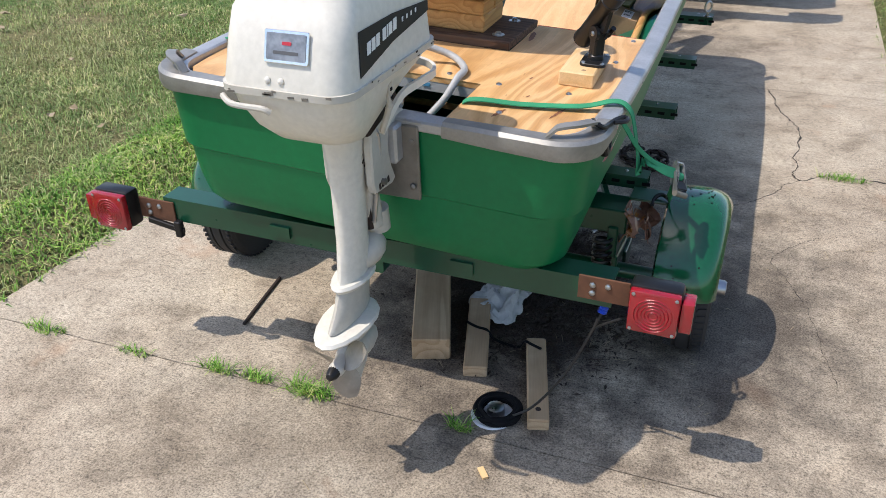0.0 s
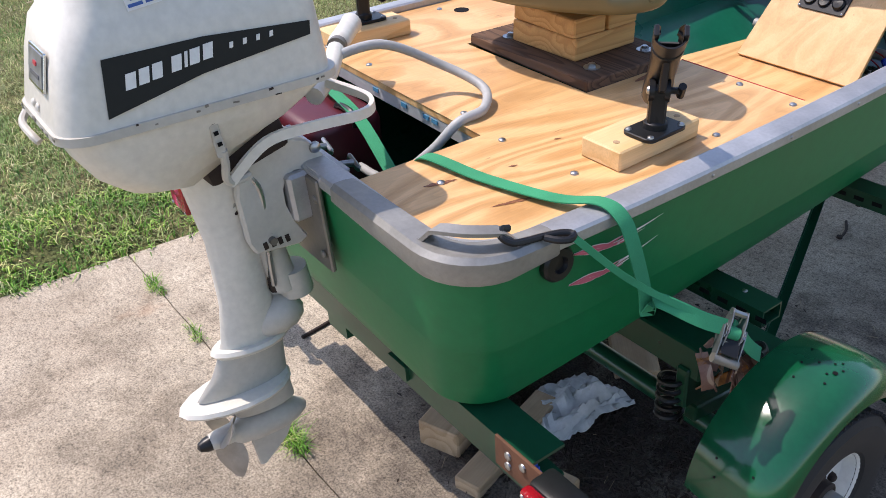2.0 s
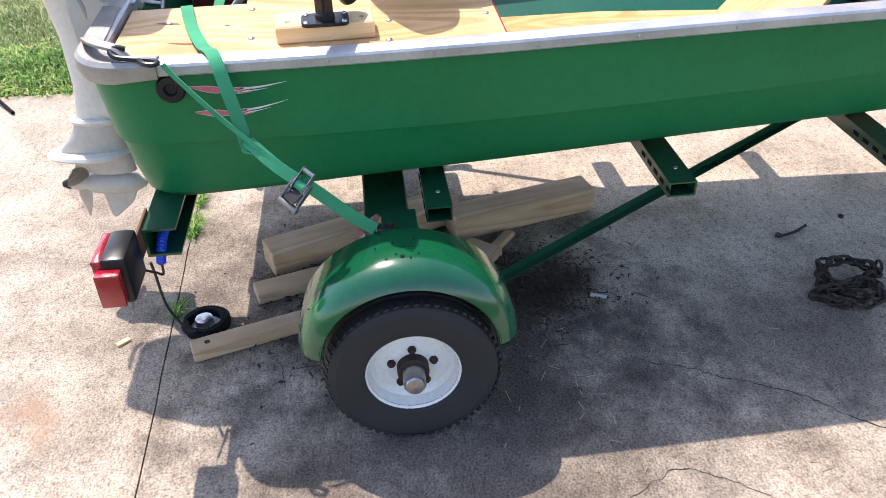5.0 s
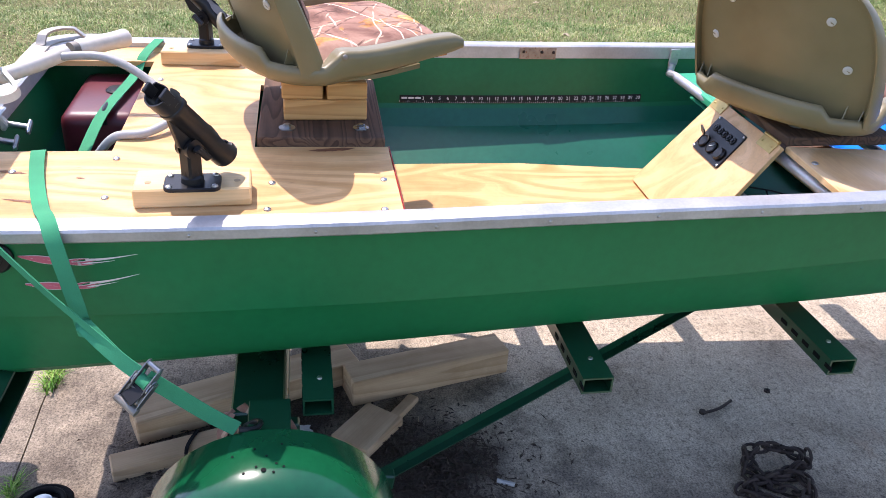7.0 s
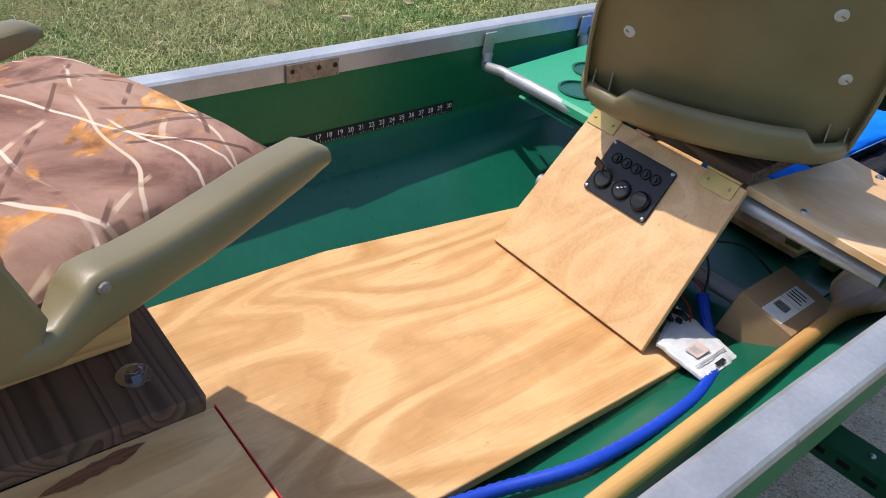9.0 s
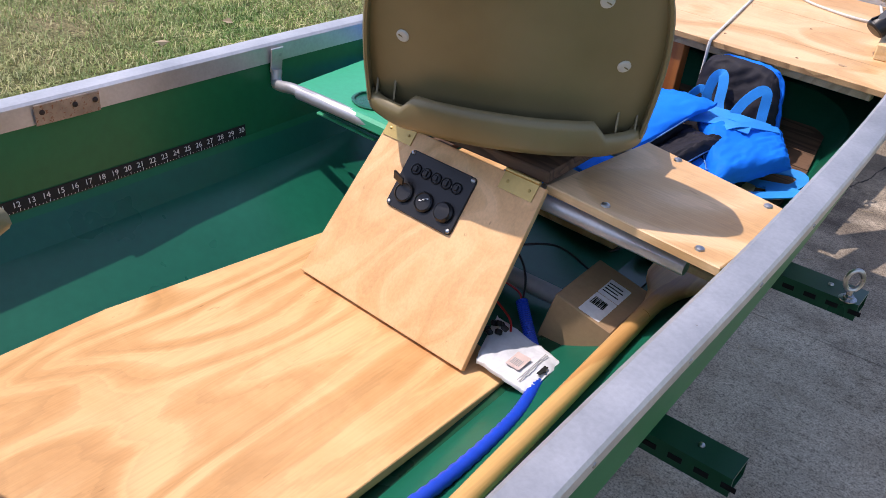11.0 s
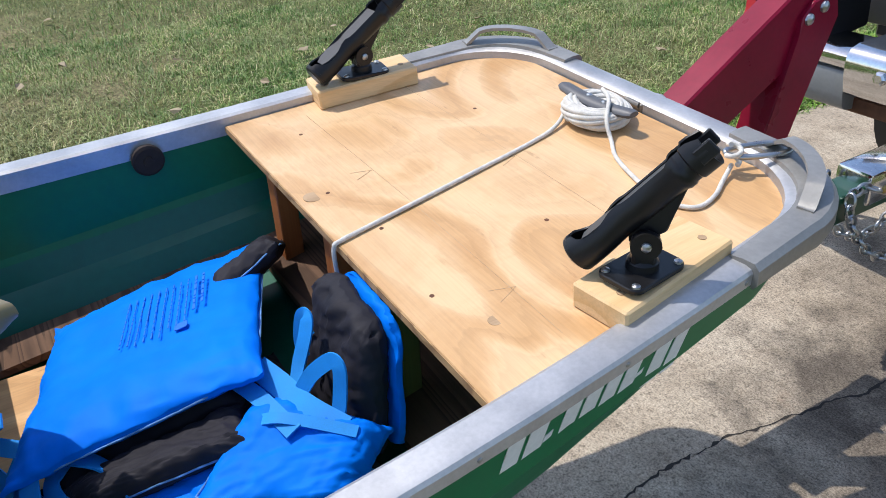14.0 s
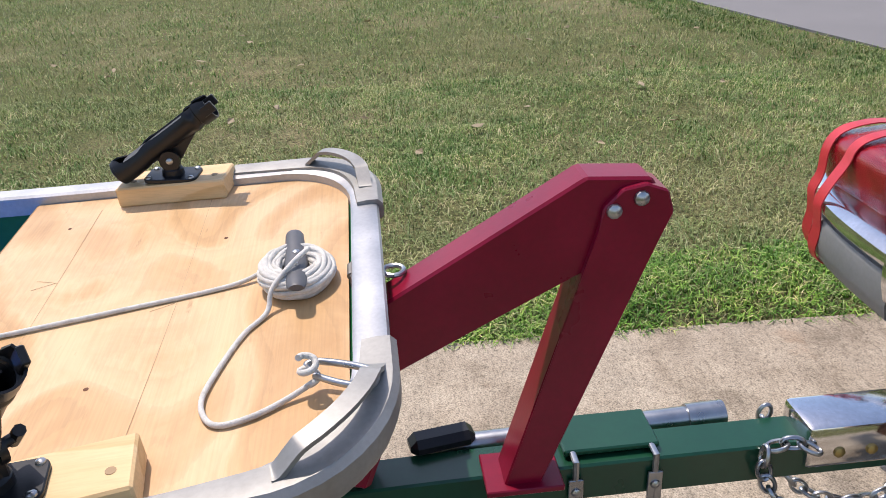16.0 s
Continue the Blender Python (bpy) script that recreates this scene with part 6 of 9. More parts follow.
    for i, p in enumerate(edge):
        d = (edge[min(i + 1, len(edge) - 1)] - edge[max(i - 1, 0)]).normalized()
        f = V((0, 0.93, -0.36))
        o = d.cross(f).normalized()
        if o.dot(p - mid) < 0:
            o = -o
        v = (p.z - 0.03) / 0.322
        back = 0.030 - 0.018 * v
        fore = 0.036 if v > 0.12 else 0.024
        loops.append([p - f * back - o * 0.003, p - f * (back + 0.002) + o * 0.001, p - f * (back - 0.003) + o * 0.004, p + f * 0.012 + o * 0.0075, p + f * (fore - 0.006) + o * 0.0085, p + f * fore + o * 0.005, p + f * fore - o * 0.002, p + f * 0.002 - o * 0.004])
    rings(bm, loops)
    part("back_rim", bm, "olive", st, smooth=40)
    for x, v in ((0.168, 0.435), (-0.168, 0.435), (0.121, 0.745), (-0.121, 0.745)):
        u = x / wid(v)
        p = shell(u, v)
        nn = (shell(u + 0.05, v) - shell(u - 0.05, v)).cross(shell(u, v + 0.05) - shell(u, v - 0.05)).normalized()
        nn = nn if nn.y < 0 else -nn
        bm = lathe(B(), [(-0.001, 0.0105), (0.0015, 0.0105), (0.003, 0.0085), (0.003, 0)], p, nn, 18)
        bt = part("slotted_plug", bm, "plug", st, "off-white slotted plastic fastener")
        part("slot", block(B(), p + nn * 0.0028, (0.013, 0.0008, 0.002), (20, 25, 10), 0), "olive", bt)
    for s in (1, -1):
        for k, (u, h) in enumerate(((0.80, 0.058), (0.94, 0.040))):
            p = shell(u * s, 0.075)
            bm = B()
            prism(bm, [(0, 0), (0.020, 0.0), (0.003, h), (0, h)], basis(p + V((0, -0.001, 0)), (0, -1, 0), (0, 0, 1)), 0.003)
            part("rib", bm, "olive", st, smooth=0)

    def cushion(c, size, tilt, puff):
        bm = B()
        n = 16
        top, bot = [], []
        for j in range(n + 1):
            ra, rb = [], []
            for i in range(n + 1):
                u, v = -1 + 2 * i / n, -1 + 2 * j / n
                e = (1 - abs(u) ** 5) * (1 - abs(v) ** 5)
                x, y = size[0] / 2 * u * (1 - 0.05 * v * v), size[1] / 2 * v * (1 - 0.06 * u * u)
                h = puff * (0.35 + 0.65 * e**0.5) + 0.004 * noise.noise((u * 2.3, v * 2.1, c[1] * 7))
                ra.append(bm.verts.new((x, y, h)))
                rb.append(bm.verts.new((x * 0.99, y * 0.99, 0)))
            top.append(ra)
            bot.append(rb)
        for j in range(n):
            for i in range(n):
                bm.faces.new((top[j][i], top[j][i + 1], top[j + 1][i + 1], top[j + 1][i]))
                bm.faces.new((bot[j][i], bot[j + 1][i], bot[j + 1][i + 1], bot[j][i + 1]))
        for k in range(n):
            for a, b in (((0, k), (0, k + 1)), ((n, k + 1), (n, k)), ((k + 1, 0), (k, 0)), ((k, n), (k + 1, n))):
                bm.faces.new((top[a[0]][a[1]], bot[a[0]][a[1]], bot[b[0]][b[1]], top[b[0]][b[1]]))
        place = Matrix.Translation(c) @ Matrix.Rotation(radians(tilt), 4, "X")
        seam = [place @ V((size[0] / 2 * u * (1 - 0.05 * v * v) * 1.004, size[1] / 2 * v * (1 - 0.06 * u * u) * 1.004, puff * 0.36)) for u, v in [(-1 + k / 6, -1) for k in range(12)] + [(1, -1 + k / 6) for k in range(12)] + [(1 - k / 6, 1) for k in range(12)] + [(-1, 1 - k / 6) for k in range(13)]]
        bmesh.ops.transform(bm, matrix=place, verts=bm.verts)
        return bm, seam

    for nm, args, lb in (("seat_cushion", ((0, 0.045, 0.034), (0.385, 0.345), 3, 0.056), "autumn camouflage cushion"), ("back_cushion", ((0, -0.135, 0.185), (0.25, 0.19), 112, -0.025), "autumn camouflage back pad")):
        bm, seam = cushion(*args)
        cu = part(nm, bm, "camo", st, lb, smooth=50)
        part("piping", tube(B(), seam, 0.0022, 6, 2), "camo_dark", cu)
    part("swivel_plate", block(B(), (0, 0.0, 0.002), (0.17, 0.17, 0.028), bevel=0.002), "rust", st, "rusty swivel plate")
    st.matrix_world = ROLL @ Matrix.Translation(at) @ Matrix.Rotation(radians(yaw), 4, "Z")
    return st


seat = build_seat("fishing_chair", (-0.031, 0.958, 0.9735), 20, "faded olive plastic boat seat with camouflage cushion on pine blocks")
front_seat = copy_thing(seat, ROLL @ Matrix.Translation((-0.020, 2.172, 0.875)) @ Matrix.Rotation(radians(32.6), 4, "Z"))
tagged(front_seat, "faded olive plastic boat seat with camouflage cushion on the middle bench")

# ---- rod holders ----
def rod_holder(c, size, turn, low, high, jt, label, roll=0):
    """A pine block with a screwed black holder: base plate, post, knob and open tube."""
    c = V(c)
    z = deck_z(c.y) - 0.003
    bl = solo("mounting_block", block(B(), (c.x, c.y, z + size[2] / 2), size, (math.degrees(math.atan2(deck_z(c.y + 0.1) - deck_z(c.y - 0.1), 0.2)), 0, turn), 0.003), "pine", "short sawn pine block screwed to the deck edge", "wood block", ROLL, group="rod holder blocks", at=(c.x, c.y, z))
    for a in (-0.38, 0.38):
        p = V((c.x, c.y, z + size[2])) + Matrix.Rotation(radians(turn), 3, "Z") @ V((0.012, a * size[1], a * size[1] * (deck_z(c.y + 0.1) - deck_z(c.y - 0.1)) / 0.2))
        part("countersunk_hole", lathe(B(), [(0, 0.006), (0.0008, 0.006), (0.0008, 0)], p, (0, 0, 1), 10), "lumber", bl)
    zt = z + size[2]
    rh = thing("rod_holder", (c.x, c.y, zt), label, "rod holder", "black rod holders", m=ROLL)
    low, high, jt = V(low), V(high), V(jt)
    d = (high - low).normalized()
    base = V((jt.x, jt.y, zt))
    yaw = math.atan2(d.y, d.x) - math.pi / 2
    m = Matrix.Translation(base) @ Matrix.Rotation(yaw if abs(d.z) < 0.95 else 0, 4, "Z")
    bm = prism(B(), round_rect(0.066, 0.100, 0.014), Matrix.Translation(base + V((0, 0, 0.004))) @ Matrix.Rotation(radians(turn), 4, "Z"), 0.008, 0.0015)
    pl = part("base_plate", bm, "black", rh)
    for a in (-0.024, 0.024):
        for b in (-0.040, 0.040):
            part("plate_screw", screw(B(), base + Matrix.Rotation(radians(turn), 3, "Z") @ V((a, b, 0.008)), 0.006), "steel", pl)
    bm = lathe(B(), [(0, 0.021), (0.012, 0.020), (0.016, 0.016), (0.03, 0.015)], base + V((0, 0, 0.006)), (0, 0, 1), 18)
    part("post", bm, "black", rh)
    side = d.cross((0, 0, 1)).normalized()
    bm = B()
    for s in (-1, 1):
        rod(bm, jt + side * s * 0.008, jt + side * s * 0.017, 0.019, seg=18)
    rod(bm, jt - side * 0.009, jt + side * 0.009, 0.015, seg=18)
    block(bm, (jt + base) / 2 + V((0, 0, 0.012)), (0.030, 0.030, abs(jt.z - base.z) * 0.9), (0, 0, math.degrees(yaw)), 0.004)
    part("ratchet_joint", bm, "black", rh)
    part("joint_bolt", screw(B(), jt + side * 0.017, 0.007, side), "steel", rh)
    bm = B()
    rod(bm, jt - side * 0.017, jt - side * 0.036, 0.006)
    rod(bm, jt - side * 0.036 - d * 0.016, jt - side * 0.036 + d * 0.016, 0.007, 0.007, 8)
    part("clamp_knob", bm, "black", rh)
    # open tube: trough below, closed barrel with a notched mouth above
    up = side.cross(d).normalized()
    if up.z < 0:
        up = -up
    spin = Matrix.Rotation(radians(roll), 3, d)
    side, up = spin @ side, spin @ up
    ln = (high - low).length
    bm = B()
    loops = []
    n = 20
    for t, r, cut in ((0.0, 0.0295, 12), (0.06, 0.0300, 22), (0.09, 0.0300, 46), (0.14, 0.0298, 60), (0.22, 0.0288, 64), (0.28, 0.0275, 54), (0.34, 0.0268, 42), (0.40, 0.0268, 38), (0.44, 0.0272, 46), (0.5, 0.0275, 48), (0.76, 0.0278, 48), (0.78, 0.0305, 44), (0.82, 0.0305, 40), (0.83, 0.0285, 36), (0.87, 0.0285, 36), (0.88, 0.0312, 34), (0.93, 0.0312, 36), (1.0, 0.0312, 50)):
        ring_out, ring_in = [], []
        for k in range(n + 1):
            a = radians(-90 - (180 - cut) + (360 - 2 * cut) * k / n)
            v = side * math.cos(a) + up * math.sin(a)
            ring_out.append(low + d * (t * ln) + v * r * 0.86)
            ring_in.append(low + d * (t * ln) + v * (r * 0.86 - 0.0028))
        loops.append(ring_out + ring_in[::-1])
    rings(bm, loops)
    tb = part("holder_tube", bm, "black", rh, "open black plastic rod tube", smooth=40)
    # plate added inside the tube; the trough's grey sheen is in its colour
    part("cradle", prism(B(), [(ln * 0.10, -0.010), (ln * 0.16, -0.017), (ln * 0.24, -0.019), (ln * 0.33, -0.015), (ln * 0.42, -0.016), (ln * 0.77, -0.018), (ln * 0.77, 0.018), (ln * 0.42, 0.016), (ln * 0.33, 0.015), (ln * 0.24, 0.019), (ln * 0.16, 0.017), (ln * 0.10, 0.010)], basis(low + up * 0.0115, d, side), 0.003), "cradle", tb, "plate added in the trough with grey sheen in its colour", smooth=0)
    bm = lathe(B(), [(-0.006, 0.0), (-0.005, 0.020), (-0.002, 0.0245), (0.004, 0.0258), (0.006, 0.021), (0.004, 0.0)], low, d, 20)
    part("tube_end", bm, "black", tb)
    bm = B()
    prism(bm, [(ln * 0.30, -0.018), (ln * 0.80, -0.020), (ln * 0.62, -0.036), (ln * 0.50, -0.048), (ln * 0.40, -0.042)], basis(low, d, up), 0.012, 0.002)
    part("web", bm, "black", tb, smooth=20)
    for s in (-1, 1):
        bm = prism(B(), [(ln * 0.93, s * 0.0225 - 0.004), (ln * 1.05, s * 0.0225 - 0.004), (ln * 1.05, s * 0.0225 + 0.004), (ln * 0.93, s * 0.0225 + 0.004)], basis(low, d, side), 0.020, 0.0015)
        part("mouth_lug", bm, "black", tb, smooth=20)
    return rh


rod_holder((0.414, 0.690, 0), (0.088, 0.208, 0.037), 2, (0.389, 0.748, 0.915), (0.480, 0.655, 1.066), (0.440, 0.692, 0.952), "black plastic rod holder on a pine block beside the stern")
rod_holder((-0.410, 0.63, 0), (0.088, 0.205, 0.037), -2, (-0.415, 0.70, 0.935), (-0.475, 0.56, 1.07), (-0.430, 0.64, 0.955), "black plastic rod holder tilted aft on a pine block")
rod_holder((0.395, 3.185, 0), (0.088, 0.208, 0.038), 8, (0.345, 3.100, 0.962), (0.430, 3.208, 1.114), (0.404, 3.153, 0.993), "black plastic rod holder on a pine block at the bow", -14)
rod_holder((-0.430, 3.180, 0), (0.088, 0.208, 0.038), -7, (-0.424, 3.080, 0.963), (-0.436, 3.264, 1.080), (-0.424, 3.178, 0.985), "black plastic rod holder leaning forward on a bow pine block")

# ---- the outboard motor ----
def build_motor():
    mo = thing("outboard_motor", (0.045, 0.05, 0.25), "old ivory outboard motor clamped to the transom", "outboard motor")
    X, Y = 0.060, 0.055

    def ring(z, w, y0, y1, r=0.05, n=6, dx=0.0):
        return [V((X + dx + a, (y0 + y1) / 2 - 0.025 + b, z)) for a, b in round_rect(w, y1 - y0 + 0.014, r, n)]

    bm = B()
    rings(bm, [ring(1.036, 0.262, -0.150, 0.255, 0.045), ring(1.050, 0.260, -0.148, 0.255, 0.045), ring(1.12, 0.250, -0.128, 0.250, 0.045), ring(1.165, 0.244, -0.110, 0.246, 0.045), ring(1.178, 0.234, -0.098, 0.242, 0.045), ring(1.25, 0.220, -0.072, 0.234, 0.045), ring(1.300, 0.205, -0.055, 0.222, 0.045), ring(1.312, 0.170, -0.03, 0.195, 0.045)])
    cowl = part("cowl", bm, "motor", mo, "ivory enamelled cowl", smooth=28)
    bm = B()
    rings(bm, [ring(1.028, 0.272, -0.154, 0.266, 0.05), ring(1.041, 0.272, -0.154, 0.266, 0.05)])
    part("cowl_seam", bm, "motor_leg", cowl, "chipped seam of the cowl")
    bm = B()
    rings(bm, [ring(1.030, 0.254, -0.142, 0.258, 0.05), ring(1.000, 0.248, -0.136, 0.255, 0.055), ring(0.950, 0.222, -0.110, 0.245, 0.06), ring(0.915, 0.190, -0.075, 0.225, 0.06), ring(0.900, 0.150, -0.03, 0.19, 0.05)])
    for v in bm.verts:
        v.co.z += 0.48 * max(0.0, v.co.y) * (1.030 - v.co.z) / 0.13
    part("lower_pan", bm, "motor", mo, "ivory lower motor pan", smooth=40)
    # side bands, drawn as plain bars where the name stands
    for s in (1, -1):
        bm = B()

        def on(y, z):
            f = (z - 1.050) / 0.07
            return V((X + s * (0.130 - 0.005 * f + 0.0015), y - 0.024, z + 0.010))

        q = [on(-0.092, 1.046), on(-0.080, 1.124), on(0.06, 1.124), on(0.225, 1.112), on(0.222, 1.092), on(0.05, 1.0745)]
        rings(bm, [q, [p - V((s * 0.001, 0, 0)) for p in q]])
        band = part("side_band", bm, "decal_black", cowl, "black band decal with pale slanted bars", smooth=0)

        def slant(y, w, z0, h, owner=band):
            """One pale slanted stroke of the lettering, kept as a plain bar."""
            q = [on(y, z0), on(y + w, z0 + 0.08 * w), on(y + w + 0.22 * h, z0 + h + 0.08 * w), on(y + 0.22 * h, z0 + h)]
            q = [p + V((s * 0.0012, 0, 0)) for p in q]
            rings(bm := B(), [q, [p - V((s * 0.001, 0, 0)) for p in q]])
            part("pale_bar", bm, "white_mark", owner, smooth=0)

        for k, y in enumerate((-0.060, -0.041, -0.022, 0.006, 0.025, 0.033, 0.053)):
            slant(y, 0.0045 if k == 4 else 0.0145, 1.078 + 0.13 * (y + 0.06), 0.021)
        for k in range(4):
            slant(0.094 + 0.021 * k, 0.0055, 1.100 + 0.0008 * k, 0.008)
    m = basis((0.078, -0.1650, 1.115), (1, 0, 0), (0, 0.29, 1))
    em = part("emblem", prism(B(), round_rect(0.088, 0.056, 0.003), m, 0.004, 0.0008), "chrome", cowl, "small chrome emblem plate", smooth=0)
    part("emblem_face", prism(B(), round_rect(0.078, 0.046, 0.003), m @ Matrix.Translation((0, 0, 0.0022)), 0.002), "emblem_grey", em, smooth=0)
    part("emblem_bar", prism(B(), round_rect(0.05, 0.006, 0.002), m @ Matrix.Translation((0.0, -0.010, 0.0036)), 0.001), "bumper_grey", em, smooth=0)
    part("emblem_spot", prism(B(), round_rect(0.018, 0.006, 0.002), m @ Matrix.Translation((0.002, 0.006, 0.0036)), 0.002), "red_mark", em, smooth=0)
    for x in (0.040, 0.067):
        part("cowl_screw", screw(B(), (x, -0.1785, 1.057), 0.0065, (0, -1, 0.2)), "motor", cowl)
    bm = tube(B(), [(-0.06, -0.180, 1.018), (-0.03, -0.195, 1.010), (0.03, -0.195, 1.008), (0.045, -0.190, 1.000)], 0.006, 8)
    part("catch", bm, "motor_leg", mo)

    # drive leg: streamlined sections
    def foil(z, cx, y0, y1, w):
        pts = []
        for k in range(16):
            a = 2 * math.pi * k / 16
            u = math.cos(a)
            yy = (y0 + y1) / 2 + (y1 - y0) / 2 * u
            pts.append(V((cx + w / 2 * math.sin(a) * (1.0 + 0.15 * u), yy, z)))
        return pts

    cx = 0.050
    bm = B()
    rings(bm, [foil(0.915, cx, -0.035, 0.125, 0.105), foil(0.86, cx, -0.010, 0.105, 0.082), foil(0.75, cx, 0.006, 0.100, 0.070), foil(0.62, cx, 0.004, 0.105, 0.062), foil(0.54, cx, -0.010, 0.110, 0.058), foil(0.525, cx, -0.018, 0.112, 0.058)])
    part("leg", bm, "motor", mo, "ivory drive leg", smooth=45)
    bm = B()
    rings(bm, [foil(0.530, cx, -0.028, 0.118, 0.080), foil(0.523, cx, -0.034, 0.122, 0.088), foil(0.512, cx, -0.026, 0.118, 0.072)])
    part("splash_plate", bm, "motor", mo, smooth=45)
    bm = B()
    rings(bm, [foil(0.515, cx, -0.020, 0.110, 0.056), foil(0.47, cx, -0.045, 0.108, 0.050), foil(0.435, cx, -0.080, 0.106, 0.052), foil(0.41, cx, -0.060, 0.106, 0.045), foil(0.36, cx, -0.015, 0.11, 0.046)])
    part("lower_leg", bm, "motor_leg", mo, smooth=45)
    bm = B()
    rings(bm, [foil(0.430, cx, -0.112, 0.105, 0.118), foil(0.423, cx, -0.118, 0.110, 0.126), foil(0.416, cx, -0.112, 0.105, 0.118)])
    part("cavitation_plate", bm, "motor", mo, smooth=45)
    bm = lathe(B(), [(-0.055, 0.018), (-0.04, 0.028), (0.0, 0.033), (0.05, 0.032), (0.085, 0.024), (0.105, 0.012), (0.112, 0.0)], (cx, 0.02, 0.325), (0, 1, -0.06), 24)
    part("gearcase", bm, "motor_leg", mo, smooth=50)
    part("skeg", prism(B(), [(0.0, 0.30), (0.10, 0.30), (0.075, 0.255), (0.02, 0.212), (0.008, 0.215)], basis((cx, 0, 0), (0, 1, 0), (0, 0, 1)), 0.009, 0.003), "motor_leg", mo, smooth=0)
    pr = part("propeller", lathe(B(), [(-0.115, 0.0), (-0.112, 0.010), (-0.095, 0.017), (-0.085, 0.019), (-0.04, 0.020), (-0.038, 0.0)], (cx, 0.02, 0.330), (0, 1, 0), 18), "motor_leg", mo, smooth=40)
    part("prop_nut", lathe(B(), [(-0.124, 0.0), (-0.120, 0.009), (-0.108, 0.0145), (-0.094, 0.0165), (-0.094, 0.0)], (cx, 0.02, 0.330), (0, 1, 0), 16), "black", pr, "black propeller cone")
    for k in range(3):
        a = radians(-75 + 120 * k)
        bm = B()
        rows = []
        for t in range(7):
            r = 0.016 + 0.080 * t / 6
            w = 0.030 * math.sin(math.pi * (0.22 + 0.70 * t / 6)) + 0.004
            tw = radians(58 - 30 * t / 6)
            c0 = V((cx + r * math.cos(a), -0.045, 0.330 + r * math.sin(a)))
            tan = V((-math.sin(a), 0, math.cos(a)))
            dv = tan * math.cos(tw) + V((0, 1, 0)) * math.sin(tw)
            nv = tan * -math.sin(tw) + V((0, 1, 0)) * math.cos(tw)
            rows.append([c0 - dv * w, c0 - dv * w * 0.4 + nv * 0.003, c0 + dv * w * 0.4 + nv * 0.003, c0 + dv * w, c0 + dv * w * 0.4 - nv * 0.0015, c0 - dv * w * 0.4 - nv * 0.0015])
        rings(bm, rows)
        part("blade", bm, "bronze", pr, "worn bronze-grey propeller blade", smooth=40)
    # swivel tube, clamp bracket and screws
    part("swivel_tube", rod(B(), (0.066, 0.128, 0.62), (0.062, 0.090, 0.875), 0.028, 0.024, 18), "motor_leg", mo)
    part("swivel_foot", rod(B(), (0.066, 0.150, 0.600), (0.068, 0.145, 0.655), 0.033, 0.030, 18), "motor_leg", mo)
    bm = B()
    lathe(bm, [(-0.062, 0.0), (-0.056, 0.014), (-0.036, 0.028), (-0.010, 0.037), (0.015, 0.038), (0.036, 0.030), (0.046, 0.016), (0.048, 0.0)], (0.062, 0.108, 0.562), (0.05, 0.9, 0.42), 20)
    part("pivot_housing", bm, "motor_leg", mo, "rounded pivot housing", smooth=60)
    side = [(0.112, 0.74), (0.108, 0.83), (0.114, 0.862), (0.126, 0.884), (0.146, 0.900), (0.176, 0.907), (0.222, 0.906), (0.246, 0.896), (0.264, 0.874), (0.298, 0.826), (0.284, 0.810), (0.252, 0.848), (0.215, 0.853), (0.194, 0.842), (0.186, 0.82), (0.186, 0.79), (0.200, 0.755), (0.224, 0.716), (0.205, 0.706), (0.122, 0.716)]
    for x in (0.100, 0.000):
        br = part("clamp_bracket", prism(B(), side, basis((x, -0.048, 0.010), (0, 1, 0), (0, 0, 1)), 0.020, 0.004), "motor_leg", mo, "ivory clamp bracket", smooth=0)
        bm = rod(B(), (x, 0.242, 0.838), (x, 0.287, 0.830), 0.007)
        block(bm, (x, 0.289, 0.830), (0.042, 0.009, 0.016), (0, 25, 0), 0.004)
        part("clamp_screw", bm, "steel", br, "zinc clamp screw")
        part("bracket_bolt", screw(B(), (x + 0.011, 0.212, 0.888), 0.011, (1, 0, 0)), "steel", br)
    part("tilt_bar", rod(B(), (-0.01, 0.105, 0.745), (0.12, 0.105, 0.745), 0.007), "dark_metal", mo)
    part("transom_pad", block(B(), (0.098, 0.186, 0.760), (0.135, 0.010, 0.185), (2, 0, 0), 0.003), "dark_metal", mo, "dull aluminium transom plate")
    part("clamp_pad", block(B(), (0.082, 0.170, 0.812), (0.090, 0.045, 0.090), (2, 0, 0), 0.006), "alu", mo, "dull aluminium clamp pad")
    part("transom_cap", block(B(), (0.075, 0.212, 0.861), (0.20, 0.060, 0.010), (0, 2.5, 0), 0.003), "alu", mo)
    for z in (0.80, 0.69):
        part("pad_bolt", screw(B(), (0.150, 0.180, z + 0.014), 0.008, (0, -1, 0)), "dark_metal", mo)
    # carrying bar, linkage, tiller
    bm = B()
    ribbon(bm, [(0.148, 0.040, 0.890), (0.160, 0.108, 0.944), (0.168, 0.19, 0.950), (0.162, 0.29, 0.943), (0.125, 0.320, 0.952), (0.06, 0.275, 0.975)], 0.017, 0.008, [(1, 0, 0), (1, 0, 0), (1, 0, 0), (0.6, 0.8, 0), (0, 1, 0.2), (-0.5, 0.8, 0.2)], 6)
    part("carry_bar", bm, "motor", mo, "ivory bent carrying bar", smooth=40)
    bm = prism(B(), [(-0.008, -0.05), (0.008, -0.055), (0.007, 0.05), (-0.006, 0.052)], basis((0.177, 0.026, 0.999), (0, 1, 0.1), (0.08, -0.16, 1)), 0.006, 0.0015)
    lv = part("latch_lever", bm, "motor_leg", mo, "scuffed latch lever")
